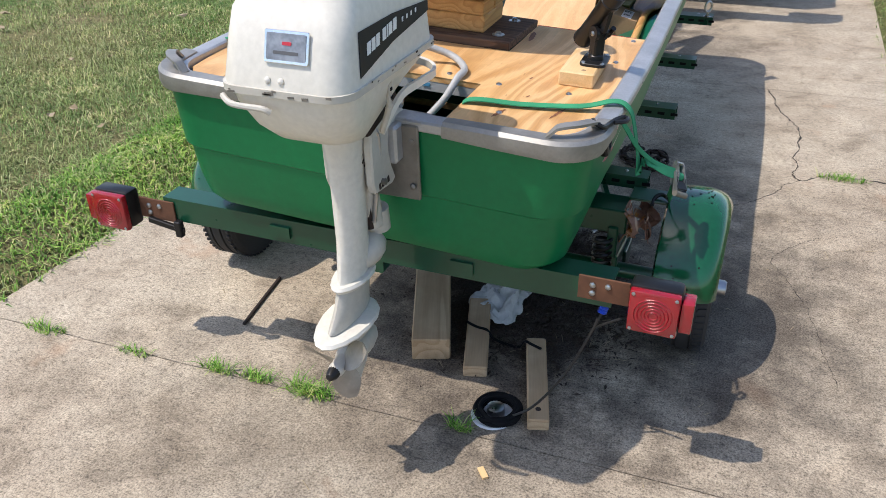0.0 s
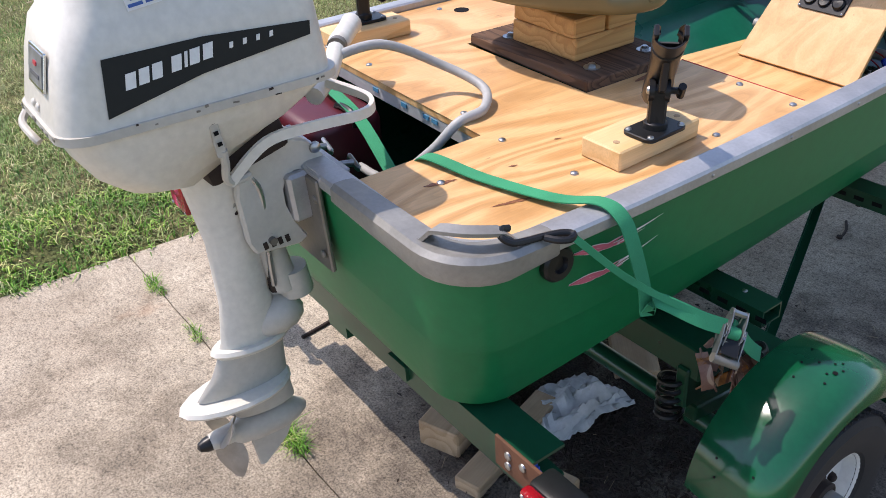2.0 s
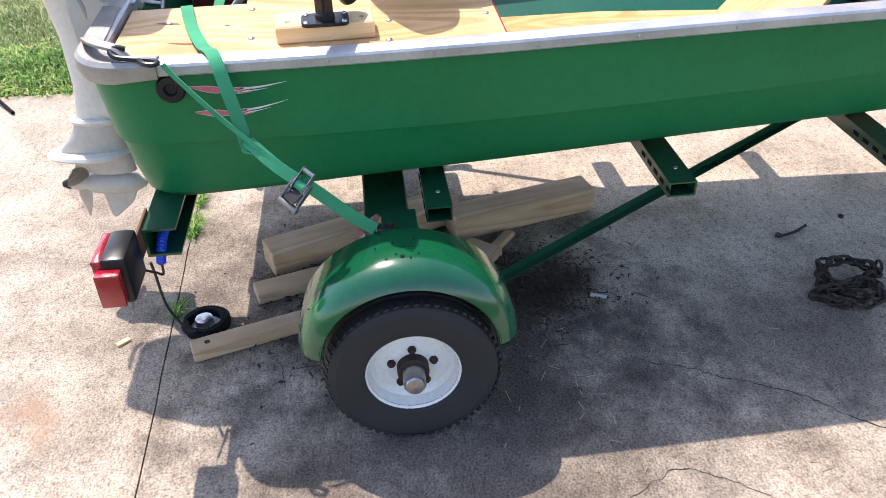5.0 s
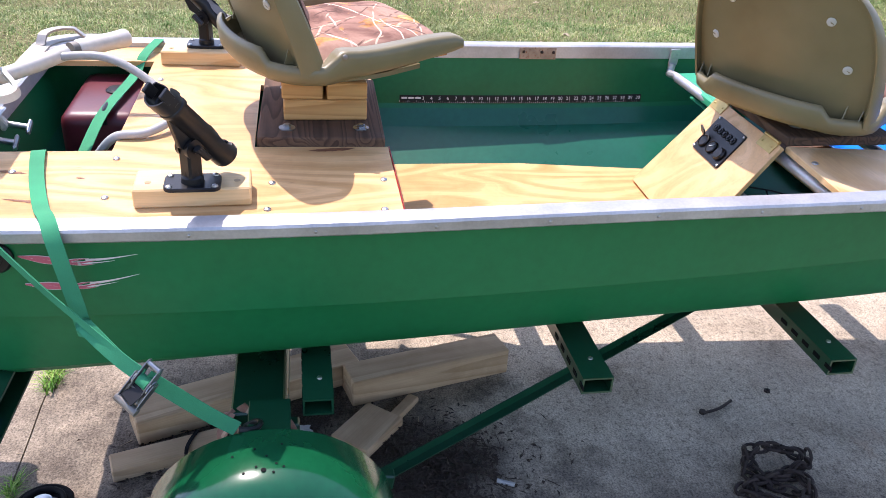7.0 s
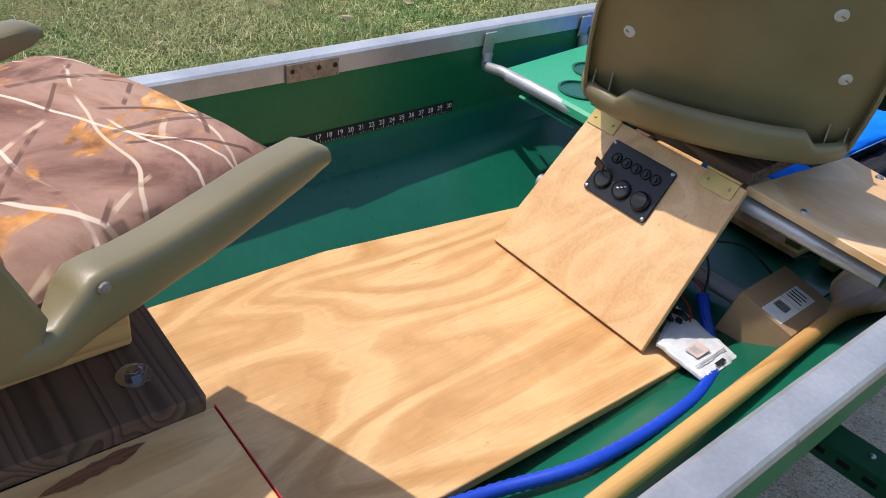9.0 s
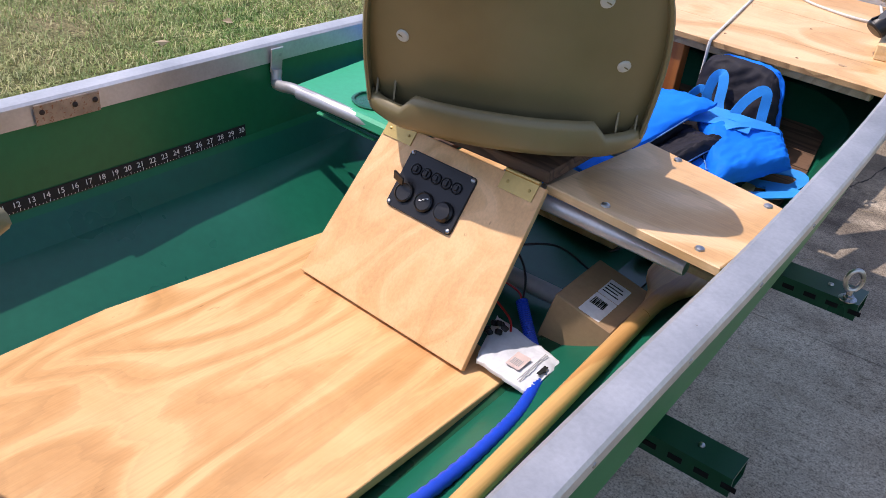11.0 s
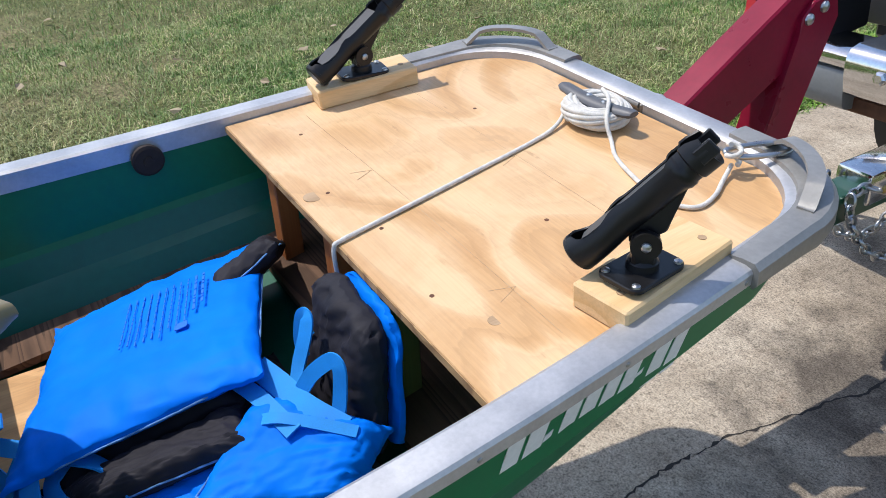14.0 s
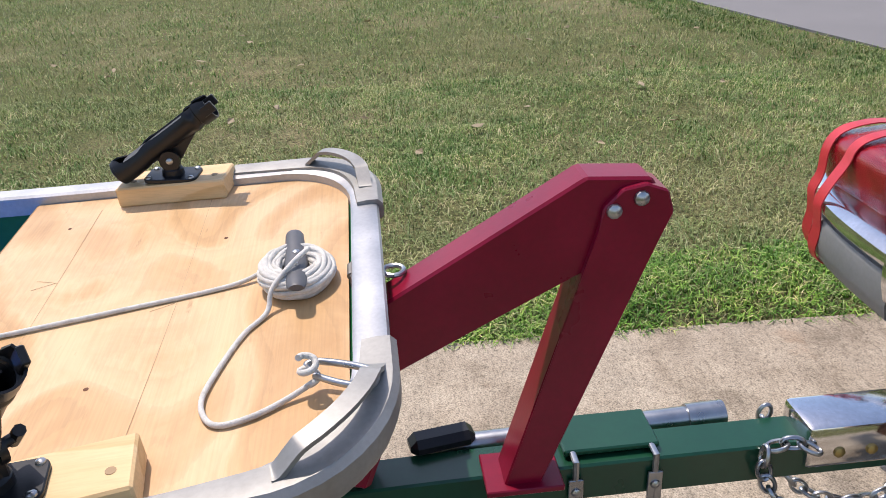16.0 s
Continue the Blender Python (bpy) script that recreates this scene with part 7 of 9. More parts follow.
    for k in range(4):
        part("lever_notch", block(B(), (0.1805, 0.029 - 0.0022 * k, 0.972 + 0.018 * k), (0.002, 0.007, 0.006), (8, 3, 0), 0), "black_rough", lv)
    part("lever_fork", tube(B(), [(0.172, 0.034, 0.958), (0.164, 0.036, 0.930), (0.154, 0.036, 0.905), (0.146, 0.048, 0.890), (0.138, 0.080, 0.890)], 0.007, 8, 4), "motor_leg", lv)
    # dark block added to fill the gap between pan and leg
    part("gap_block", block(B(), (0.068, 0.085, 0.925), (0.125, 0.150, 0.060), (14, 0, 0), 0.012, 2), "rust_dark", mo, "grimy dark block filling the gap under the pan")
    lb = part("maker_label", block(B(), (0.1762, -0.029, 1.197), (0.0012, 0.048, 0.020), (6, -5.5, 0), 0), "white_mark", cowl, "small white label with plain blue bars")
    for k, (y, w, z) in enumerate(((-0.040, 0.012, 1.2005), (-0.024, 0.012, 1.202), (-0.040, 0.020, 1.192), (-0.017, 0.018, 1.1945))):
        part("blue_bar", block(B(), (0.1773, y, z), (0.001, w, 0.0045), (6, -5.5, 0), 0), "blue_mark", lb)
    # oily hardware in the gap between leg and bracket
    rng = random.Random(6)
    for k in range(9):
        p = V((0.068 + rng.uniform(-0.006, 0.022), 0.072 + rng.uniform(-0.024, 0.012), 0.893 - 0.012 * k))
        part("linkage", block(B(), p, (0.018, 0.016, 0.012), (rng.uniform(0, 60), rng.uniform(0, 40), rng.uniform(0, 90)), 0.003), "rust_dark" if k % 3 else "steel", mo, "oily linkage under the pan")
    part("linkage_rod", tube(B(), [(0.10, 0.075, 0.895), (0.108, 0.100, 0.85), (0.102, 0.104, 0.78), (0.094, 0.100, 0.70), (0.085, 0.102, 0.64)], 0.0055, 8, 5), "steel", mo, "thin bare shift rod")
    # thick rod coloured dark for grime and for the shade of the gap
    part("linkage_rod", tube(B(), [(0.072, 0.078, 0.88), (0.080, 0.108, 0.82), (0.078, 0.108, 0.72), (0.070, 0.108, 0.62)], 0.012, 8, 5), "rust_dark", mo, "grimy shaft with the gap's shade in its colour")
    for k in range(4):
        part("cast_slot", block(B(), (0.1105, 0.092 + 0.014 * k, 0.738), (0.002, 0.008, 0.014), (10, 0, 0), 0), "rust_dark", mo)
    # bare chips along the cowl seam
    for k in range(9):
        yy = rng.uniform(-0.13, 0.24)
        part("paint_chip", block(B(), (X + 0.1365, yy, 1.0345 + rng.uniform(-0.006, 0.006)), (0.0012, rng.uniform(0.003, 0.012), rng.uniform(0.0015, 0.004)), (rng.uniform(-8, 8), 0, 0), 0), "rust_dark" if k % 2 else "dark_metal", cowl)
    for k in range(8):
        part("paint_chip", block(B(), (X + rng.uniform(-0.10, 0.11), -0.1865, 1.0345 + rng.uniform(-0.005, 0.006)), (rng.uniform(0.004, 0.022), 0.0012, rng.uniform(0.002, 0.006)), (0, rng.uniform(-8, 8), 0), 0), "dark_metal", cowl)
    bm = tube(B(), [(0.06, 0.25, 0.955), (0.0, 0.315, 0.968), (-0.075, 0.372, 0.980)], 0.017, 12, 4)
    tl = part("tiller_arm", bm, "motor", mo, smooth=50)
    bm = lathe(B(), [(0, 0.018), (0.006, 0.021), (0.02, 0.0205), (0.10, 0.0205), (0.128, 0.0225), (0.136, 0.019), (0.138, 0.0)], (-0.098, 0.390, 0.982), (-0.111, 0.101, 0.004), 18)
    part("grip", bm, "motor", tl, "ivory twist grip", smooth=50)
    part("collar", lathe(B(), [(0, 0.019), (0.016, 0.019)], (-0.085, 0.379, 0.981), (-0.111, 0.101, 0.004), 16), "dark_metal", tl)
    return mo


build_motor()


def build_fuel():
    tk = thing("fuel_tank", (-0.22, 0.42, 0.53), "maroon portable fuel tank standing in the motor well", "fuel tank", m=ROLL)
    part("tank_body", block(B(), (-0.30, 0.405, 0.665), (0.34, 0.19, 0.25), (0, 0, 0), 0.03, 3), "tank", tk, smooth=50)
    part("filler_cap", lathe(B(), [(0, 0.03), (0.018, 0.03), (0.022, 0.024), (0.022, 0)], (-0.31, 0.42, 0.775), (0, 0, 1), 20), "black", tk)
    part("tank_handle", tube(B(), [(-0.20, 0.42, 0.77), (-0.19, 0.42, 0.798), (-0.13, 0.42, 0.798), (-0.12, 0.42, 0.77)], 0.007, 8), "black", tk)
    bm = tube(B(), [(-0.05, 0.33, 0.955), (-0.06, 0.46, 0.955), (-0.02, 0.57, 0.90), (0.07, 0.610, 0.868), (0.130, 0.565, 0.853), (0.135, 0.50, 0.845), (0.11, 0.45, 0.79), (0.04, 0.40, 0.72), (-0.08, 0.40, 0.70)], 0.0095, 10, 8)
    solo("fuel_hose", bm, "hose", "grey rubber fuel hose looping over the plywood deck", "hose", ROLL, smooth=60, at=(0.07, 0.61, 0.86))


build_fuel()

# ---- straps ----
def build_straps():
    st = thing("ratchet_strap", (0.60, 0.50, 0.6), "faded green ratchet strap over the stern tied to the trailer", "strap", m=LEVEL)
    f = ROLL
    deck = [f @ V(p) for p in ((-0.54, 0.50, 0.860), (-0.425, 0.475, 0.850), (-0.36, 0.455, 0.812), (-0.11, 0.42, 0.800), (0.10, 0.385, 0.735), (0.185, 0.366, 0.800), (0.215, 0.368, 0.848), (0.34, 0.395, 0.848), (0.47, 0.435, 0.852), (0.540, 0.464, 0.866))]
    over = [V((0.574, 0.478, 0.838)), V((0.588, 0.490, 0.79)), V((0.600, 0.506, 0.715)), V((0.606, 0.512, 0.668)), V((0.611, 0.515, 0.690)), V((0.626, 0.522, 0.694)), V((0.664, 0.575, 0.655)), V((0.686, 0.615, 0.632))]
    flats = [(0, 0, 1)] * 10 + [(1, 0, 0.6), (1, 0, 0.1), (1, 0, 0.1), (0.9, -0.3, 0), (0.9, 0.2, 0.3), (0.9, 0.3, 0.4), (0.7, -0.5, 0.5), (0.6, -0.6, 0.5)]
    part("webbing", ribbon(B(), deck + over, 0.027, 0.0022, [V(q) for q in flats], 7), "strap", st, smooth=50)
    part("hook_webbing", ribbon(B(), [(0.572, 0.372, 0.852), (0.582, 0.395, 0.825), (0.604, 0.46, 0.755), (0.634, 0.53, 0.695), (0.672, 0.595, 0.650)], 0.011, 0.003, [V(q) for q in ((1, 0, 0.3), (1, -0.4, 0), (1, -0.3, 0), (0.8, -0.5, 0.4), (0.7, -0.5, 0.5))], 7), "strap", st, smooth=50)
    part("tail_webbing", ribbon(B(), [(0.690, 0.622, 0.632), (0.682, 0.665, 0.585), (0.672, 0.715, 0.530), (0.664, 0.760, 0.488)], 0.027, 0.0025, (0.9, 0, 0.45), 6), "strap", st, smooth=50)
    # ratchet: two side plates, a spool, and the swung-out handle with its tubular grip
    c = V((0.692, 0.618, 0.624))
    m = basis(c, (0.1, -0.55, -0.8), (0.55, 0.5, -0.3)) @ Matrix.Rotation(radians(78), 4, "X") @ Matrix.Scale(0.78, 4)
    side = [(-0.050, -0.006), (-0.030, -0.014), (0.0, -0.018), (0.030, -0.012), (0.052, -0.004), (0.052, 0.006), (0.030, 0.013), (0.0, 0.017), (-0.030, 0.012), (-0.050, 0.006)]
    bm = B()
    for z in (-0.017, 0.017):
        prism(bm, side, m @ Matrix.Translation((0, 0, z)), 0.0025, 0.0004)
    fr = part("ratchet_frame", bm, "ratchet", st, "zinc ratchet frame", smooth=0)
    part("spool", rod(B(), m @ V((0.0, 0, -0.019)), m @ V((0.0, 0, 0.019)), 0.007, seg=14), "dark_metal", fr)
    part("wound_strap", rod(B(), m @ V((0.0, 0, -0.013)), m @ V((0.0, 0, 0.013)), 0.011, seg=16), "strap", fr)
    part("cross_pin", rod(B(), m @ V((-0.042, 0.0, -0.019)), m @ V((-0.042, 0.0, 0.019)), 0.005, seg=12), "steel", fr)
    for z in (-0.021, 0.021):
        wheel_pts = [(0.017 * (1.0 if k % 2 else 0.82) * math.cos(k * math.pi / 12), 0.017 * (1.0 if k % 2 else 0.82) * math.sin(k * math.pi / 12)) for k in range(24)]
        part("toothed_wheel", prism(B(), wheel_pts, m @ Matrix.Translation((0, 0, z)), 0.003), "steel", fr, smooth=0)
    bm = B()
    for z in (-0.026, 0.026):
        prism(bm, [(-0.012, -0.010), (0.012, -0.012), (0.058, 0.002), (0.066, 0.014), (0.056, 0.020), (0.008, 0.014), (-0.012, 0.010)], m @ Matrix.Translation((0, 0, z)), 0.0025, 0.0004)
    prism(bm, [(0.020, -0.025), (0.046, -0.025), (0.046, 0.025), (0.020, 0.025)], m @ Matrix.Translation((0, 0.008, 0)) @ Matrix.Rotation(radians(90), 4, "X"), 0.002)
    hd = part("ratchet_handle", bm, "ratchet", fr, "zinc handle frame", smooth=0)
    part("grip_tube", rod(B(), m @ V((0.060, 0.013, -0.030)), m @ V((0.060, 0.013, 0.030)), 0.008, seg=18), "dark_metal", hd, "grey tubular handle grip")
    part("release_bar", block(B(), m @ V((0.030, 0.014, 0)), (0.03, 0.03, 0.003), (30, 20, 40), 0.001), "black", hd)
    # hooks
    bm = tube(B(), [(0.526, 0.296, 0.872), (0.528, 0.280, 0.876), (0.542, 0.270, 0.874), (0.553, 0.280, 0.866), (0.557, 0.305, 0.862), (0.562, 0.330, 0.861), (0.572, 0.356, 0.861), (0.583, 0.366, 0.860), (0.590, 0.356, 0.859), (0.584, 0.340, 0.860), (0.566, 0.328, 0.861)], 0.0055, 8)
    part("hook", bm, "black", st, "black vinyl-dipped hook")
    bm = tube(B(), [(0.664, 0.762, 0.486), (0.656, 0.79, 0.478), (0.640, 0.80, 0.478), (0.625, 0.79, 0.470), (0.620, 0.77, 0.455)], 0.006, 8)
    part("hook", bm, "black", st, "black vinyl-dipped hook")
    # rag tied round the axle box
    rng = random.Random(3)
    rag = thing("tied_rag", (0.575, 0.79, 0.44), "faded checked rag knotted round the trailer frame", "rag")
    for k in range(14):
        p = V((0.575, 0.79, 0.44)) + V((rng.uniform(-0.04, 0.04), rng.uniform(-0.06, 0.06), rng.uniform(-0.09, 0.015)))
        bm = ribbon(B(), [p, p + V((rng.uniform(-0.02, 0.03), rng.uniform(-0.02, 0.03), -0.03)), p + V((rng.uniform(-0.02, 0.04), rng.uniform(-0.03, 0.03), -0.07))], 0.024, 0.003, (1, rng.uniform(-1, 1), 0.3), 3)
        part("rag_fold", bm, "camo", rag, smooth=40)



build_straps()

# ---- life vests and gear inside ----
def pillow(c, ux, uy, w, h, thick, seed=0, taper=0.0, crease=0.006):
    """A stuffed, stitched fabric panel lying in the plane of ux, uy."""
    m = basis(c, ux, uy)
    bm = B()
    n = 18
    front, back = [], []
    for j in range(n + 1):
        ra, rb = [], []
        for i in range(n + 1):
            u, v = -1 + 2 * i / n, -1 + 2 * j / n
            k = 1 - taper * (v + 1) / 2
            cu = (1 - 0.10 * u**2 * v**2)
            e = max(0.0, (1 - abs(u) ** 4) * (1 - abs(v) ** 4)) ** 0.45
            wr = crease * (noise.noise((u * 2.2 + seed, v * 2.4, seed)) + 0.6 * noise.noise((u * 5 + seed, v * 6, 2 + seed)) + 0.5 * noise.noise((u * 11, v * 11, seed)))
            x, y = w / 2 * u * k * cu, h / 2 * v * cu
            ra.append(bm.verts.new(m @ V((x, y, thick / 2 * e + wr + 0.0015))))
            rb.append(bm.verts.new(m @ V((x, y, -thick / 2 * e + wr - 0.0015))))
        front.append(ra)
        back.append(rb)
    for g in (front, back):
        for a, b in zip(g, g[1:]):
            for i in range(n):
                bm.faces.new((a[i], a[i + 1], b[i + 1], b[i]))
    for k in range(n):
        for a, b in (((0, k), (0, k + 1)), ((n, k), (n, k + 1)), ((k, 0), (k + 1, 0)), ((k, n), (k + 1, n))):
            bm.faces.new((front[a[0]][a[1]], front[b[0]][b[1]], back[b[0]][b[1]], back[a[0]][a[1]]))
    return bm


def quad_pillow(p, thick, seed=0, crease=0.008, n=52, rnd=-0.05):
    """A stuffed panel spanned by four corners, with wrinkles pulled towards its seams."""
    p = [V(q) for q in p]
    up = (p[1] - p[0]).cross(p[3] - p[0]).normalized()
    if up.z < 0:
        up = -up
    bm = B()
    front, back = [], []
    for j in range(n + 1):
        ra, rb = [], []
        for i in range(n + 1):
            u, v = 0.5 - 0.5 * math.cos(math.pi * i / n), 0.5 - 0.5 * math.cos(math.pi * j / n)
            q = p[0] * (1 - u) * (1 - v) + p[1] * u * (1 - v) + p[2] * u * v + p[3] * (1 - u) * v
            a, b = 2 * u - 1, 2 * v - 1
            e = max(0.0, (1 - abs(a) ** 7) * (1 - abs(b) ** 7)) ** 0.8
            rim = 1 - max(0.0, (1 - abs(a) ** 3) * (1 - abs(b) ** 3)) ** 0.5
            wr = crease * (0.9 * noise.noise((u * 3 + seed, v * 3, seed)) + 0.5 * rim * noise.noise((u * 9 + seed, v * 9, 3 + seed)) + 0.5 * abs(noise.noise((u * 7 + seed, v * 5, 7 + seed))) + 0.9 * (0.3 - abs(noise.noise((u * 2.5 + v * 3 + seed, v * 9 - u * 4, 5 + seed)))) + 0.45 * (0.3 - abs(noise.noise((u * 13 - v * 5, v * 6 + u * 3 + seed, 8 + seed)))) + 1.3 * rim * (0.25 - abs(noise.noise((a * 9 + seed, b * 3, 4 + seed)))) + 0.9 * rim * (0.25 - abs(noise.noise((a * 3, b * 10 + seed, 6 + seed)))))
            mid = (p[0] + p[1] + p[2] + p[3]) / 4
            q = q + (mid - q) * (0.03 * (1 + noise.noise((u * 9, v * 9, seed))) * rim + rnd * (a * b) ** 4)
            ra.append(bm.verts.new(q + up * (thick * 0.62 * e + wr + 0.003)))
            rb.append(bm.verts.new(q + up * (-thick * 0.38 * e + wr * 0.6 - 0.003)))
        front.append(ra)
        back.append(rb)
    for g in (front, back):
        for a, b in zip(g, g[1:]):
            for i in range(n):
                bm.faces.new((a[i], a[i + 1], b[i + 1], b[i]))
    for k in range(n):
        for a, b in (((0, k), (0, k + 1)), ((n, k), (n, k + 1)), ((k, 0), (k + 1, 0)), ((k, n), (k + 1, n))):
            bm.faces.new((front[a[0]][a[1]], front[b[0]][b[1]], back[b[0]][b[1]], back[a[0]][a[1]]))
    return bm


def seam(p, owner):
    """White overlocked edge round a stitched panel."""
    p = [V(q) for q in p]
    mid = sum(p, V()) / 4
    line = []
    for a, b in zip(p, p[1:] + p[:1]):
        for k in range(9):
            q = a.lerp(b, k / 9)
            line.append(q + (mid - q) * (0.05 if k in (0, 8) else 0.025) + V((0, 0, 0.0025 * noise.noise((k * 0.9, a.x * 9, a.y * 9)))))
    part("stitched_edge", tube(B(), line + [line[0]], 0.0017, 6, 2), "stitch", owner, "frayed pale stitched edge", smooth=60)


def build_vests():
    va = thing("life_vest", (0.0, 2.55, 0.61), "bright blue nylon life vest lying folded in the bow", "life vest", "heap of life vests", m=ROLL)
    pn = part("front_panel", quad_pillow([(-0.325, 2.505, 0.650), (0.075, 2.385, 0.700), (0.160, 2.725, 0.806), (-0.300, 2.890, 0.715)], 0.048, 1), "vest", va, "blue nylon panel", smooth=60)
    seam([(-0.325, 2.505, 0.650), (0.075, 2.385, 0.700), (0.160, 2.725, 0.806), (-0.300, 2.890, 0.715)], pn)
    part("under_panel", quad_pillow([(-0.27, 2.54, 0.625), (0.07, 2.44, 0.66), (0.13, 2.70, 0.745), (-0.25, 2.84, 0.665)], 0.07, 11), "vest_grey", va, "charcoal nylon underside", smooth=60)
    pn = part("side_panel", quad_pillow([(-0.285, 2.80, 0.66), (-0.13, 2.74, 0.74), (-0.16, 2.87, 0.79), (-0.27, 2.915, 0.72)], 0.045, 2, 0.006), "vest_grey", va, "wrinkled charcoal nylon panel", smooth=60)
    seam([(-0.285, 2.80, 0.66), (-0.13, 2.74, 0.74), (-0.16, 2.87, 0.79), (-0.27, 2.915, 0.72)], pn)
    lm = basis((-0.095, 2.655, 0.7665), (0.46, -0.14, 0.08), (0.05, 0.36, 0.09))
    part("printed_label", prism(B(), round_rect(0.020, 0.020, 0.004), lm @ Matrix.Translation((0.05, 0.03, 0)), 0.0014), "vest_print", va, "small grey printed label", smooth=0)
    rng = random.Random(21)
    for k in range(11):
        y = 0.060 - 0.013 * k
        x = -0.115
        while x < 0.045 - (0.05 if k < 2 else 0):
            w = rng.uniform(0.006, 0.020)
            h = 0.0042 if k < 2 else 0.0022
            part("printed_bar", prism(B(), [(x, y), (x + w, y), (x + w, y + h), (x, y + h)], lm @ Matrix.Translation((0, 0, 0.0008)), 0.0012), "vest_print", va, smooth=0)
            x += w + rng.uniform(0.003, 0.006)
    vb = thing("life_vest", (0.24, 2.70, 0.61), "blue and charcoal life vest with light blue straps", "life vest", "heap of life vests", m=ROLL)
    pn = part("front_panel", quad_pillow([(0.255, 2.560, 0.690), (0.350, 2.755, 0.712), (0.285, 2.850, 0.738), (0.130, 2.730, 0.755)], 0.056, 3), "vest", vb, "blue nylon panel", smooth=60)
    seam([(0.225, 2.590, 0.712), (0.345, 2.735, 0.722), (0.285, 2.850, 0.735), (0.130, 2.745, 0.755)], pn)
    pn = part("back_panel", quad_pillow([(0.055, 2.840, 0.655), (0.290, 2.830, 0.670), (0.245, 2.866, 0.880), (0.055, 2.882, 0.878)], 0.050, 4, 0.010, 44, 0.16), "vest_grey", vb, "charcoal nylon back panel", smooth=60)
    part("back_lining", quad_pillow([(0.065, 2.878, 0.660), (0.288, 2.868, 0.675), (0.245, 2.894, 0.878), (0.065, 2.901, 0.876)], 0.014, 14, 0.006, 30, 0.14), "vest", vb, "blue lining", smooth=60)
    vc = thing("life_vest", (0.15, 2.50, 0.61), "charcoal life vest with blue trim under the heap", "life vest", "heap of life vests", m=ROLL)
    pn = part("front_panel", quad_pillow([(0.085, 2.44, 0.665), (0.150, 2.47, 0.685), (0.222, 2.680, 0.752), (0.130, 2.700, 0.735)], 0.035, 5), "vest_grey", vc, "charcoal nylon panel", smooth=60)
    seam([(0.085, 2.44, 0.665), (0.150, 2.47, 0.685), (0.222, 2.680, 0.752), (0.130, 2.700, 0.735)], pn)
    pn = part("side_panel", quad_pillow([(0.11, 2.48, 0.640), (0.24, 2.53, 0.640), (0.25, 2.66, 0.690), (0.12, 2.66, 0.690)], 0.045, 6), "vest", vc, "blue nylon panel", smooth=60)
    seam([(0.11, 2.48, 0.640), (0.24, 2.53, 0.640), (0.25, 2.66, 0.690), (0.12, 2.66, 0.690)], pn)
    part("lower_panel", quad_pillow([(0.03, 2.40, 0.632), (0.19, 2.42, 0.632), (0.20, 2.52, 0.640), (0.04, 2.50, 0.640)], 0.045, 7), "vest_grey", vc, "charcoal nylon panel", smooth=60)
    part("hidden_panel", quad_pillow([(-0.02, 2.55, 0.625), (0.30, 2.60, 0.63), (0.27, 2.84, 0.66), (-0.05, 2.80, 0.65)], 0.06, 17), "vest_grey", vc, "charcoal nylon panel", smooth=60)

    def strap(pts, w, nrm, owner):
        part("strap", ribbon(B(), pts, w, 0.003, nrm, 7), "webbing", owner, "light blue webbing", smooth=60)

    face = [V((0.5, -1, 0.3))] * 8
    strap([(0.115, 2.80, 0.775), (0.110, 2.800, 0.800), (0.115, 2.805, 0.838), (0.130, 2.808, 0.850), (0.140, 2.800, 0.83), (0.150, 2.780, 0.79), (0.170, 2.765, 0.77), (0.195, 2.765, 0.785)], 0.022, face, vb)
    strap([(0.195, 2.765, 0.785), (0.205, 2.78, 0.815), (0.225, 2.80, 0.842), (0.240, 2.805, 0.838), (0.245, 2.80, 0.80), (0.250, 2.79, 0.765), (0.255, 2.775, 0.745)], 0.022, face[:7], vb)
    strap([(0.055, 2.83, 0.70), (0.06, 2.82, 0.76), (0.085, 2.815, 0.80), (0.10, 2.82, 0.79)], 0.018, (0.5, -1, 0.2), vb)
    strap([(0.10, 2.735, 0.772), (0.16, 2.745, 0.782), (0.22, 2.76, 0.778), (0.275, 2.79, 0.768)], 0.034, (0.1, -0.5, 1), vb)
    strap([(0.10, 2.70, 0.765), (0.17, 2.715, 0.776), (0.25, 2.73, 0.775)], 0.024, (0.1, -0.4, 1), vb)
    strap([(0.20, 2.70, 0.770), (0.23, 2.73, 0.782), (0.29, 2.80, 0.770)], 0.016, (0.2, -0.4, 1), vb)
    strap([(0.255, 2.80, 0.664), (0.30, 2.825, 0.668), (0.345, 2.840, 0.672), (0.372, 2.815, 0.674), (0.362, 2.765, 0.668), (0.31, 2.745, 0.662), (0.26, 2.73, 0.656)], 0.026, (-0.15, -0.35, 1), vb)
    strap([(0.285, 2.615, 0.668), (0.325, 2.66, 0.670), (0.365, 2.705, 0.672), (0.385, 2.735, 0.674), (0.355, 2.735, 0.670), (0.325, 2.72, 0.664)], 0.026, (-0.15, -0.3, 1), vb)
    strap([(-0.02, 2.425, 0.675), (-0.075, 2.375, 0.665), (-0.11, 2.345, 0.645), (-0.10, 2.325, 0.635), (-0.03, 2.345, 0.645), (0.05, 2.375, 0.655), (0.10, 2.40, 0.66)], 0.026, [V(q) for q in ((0.3, -0.6, 1), (0.3, -0.6, 1), (0, -1, 0.4), (-0.3, -1, 0.2), (0.1, -1, 0.6), (0.1, -0.8, 0.8), (0.1, -0.6, 1))], va)
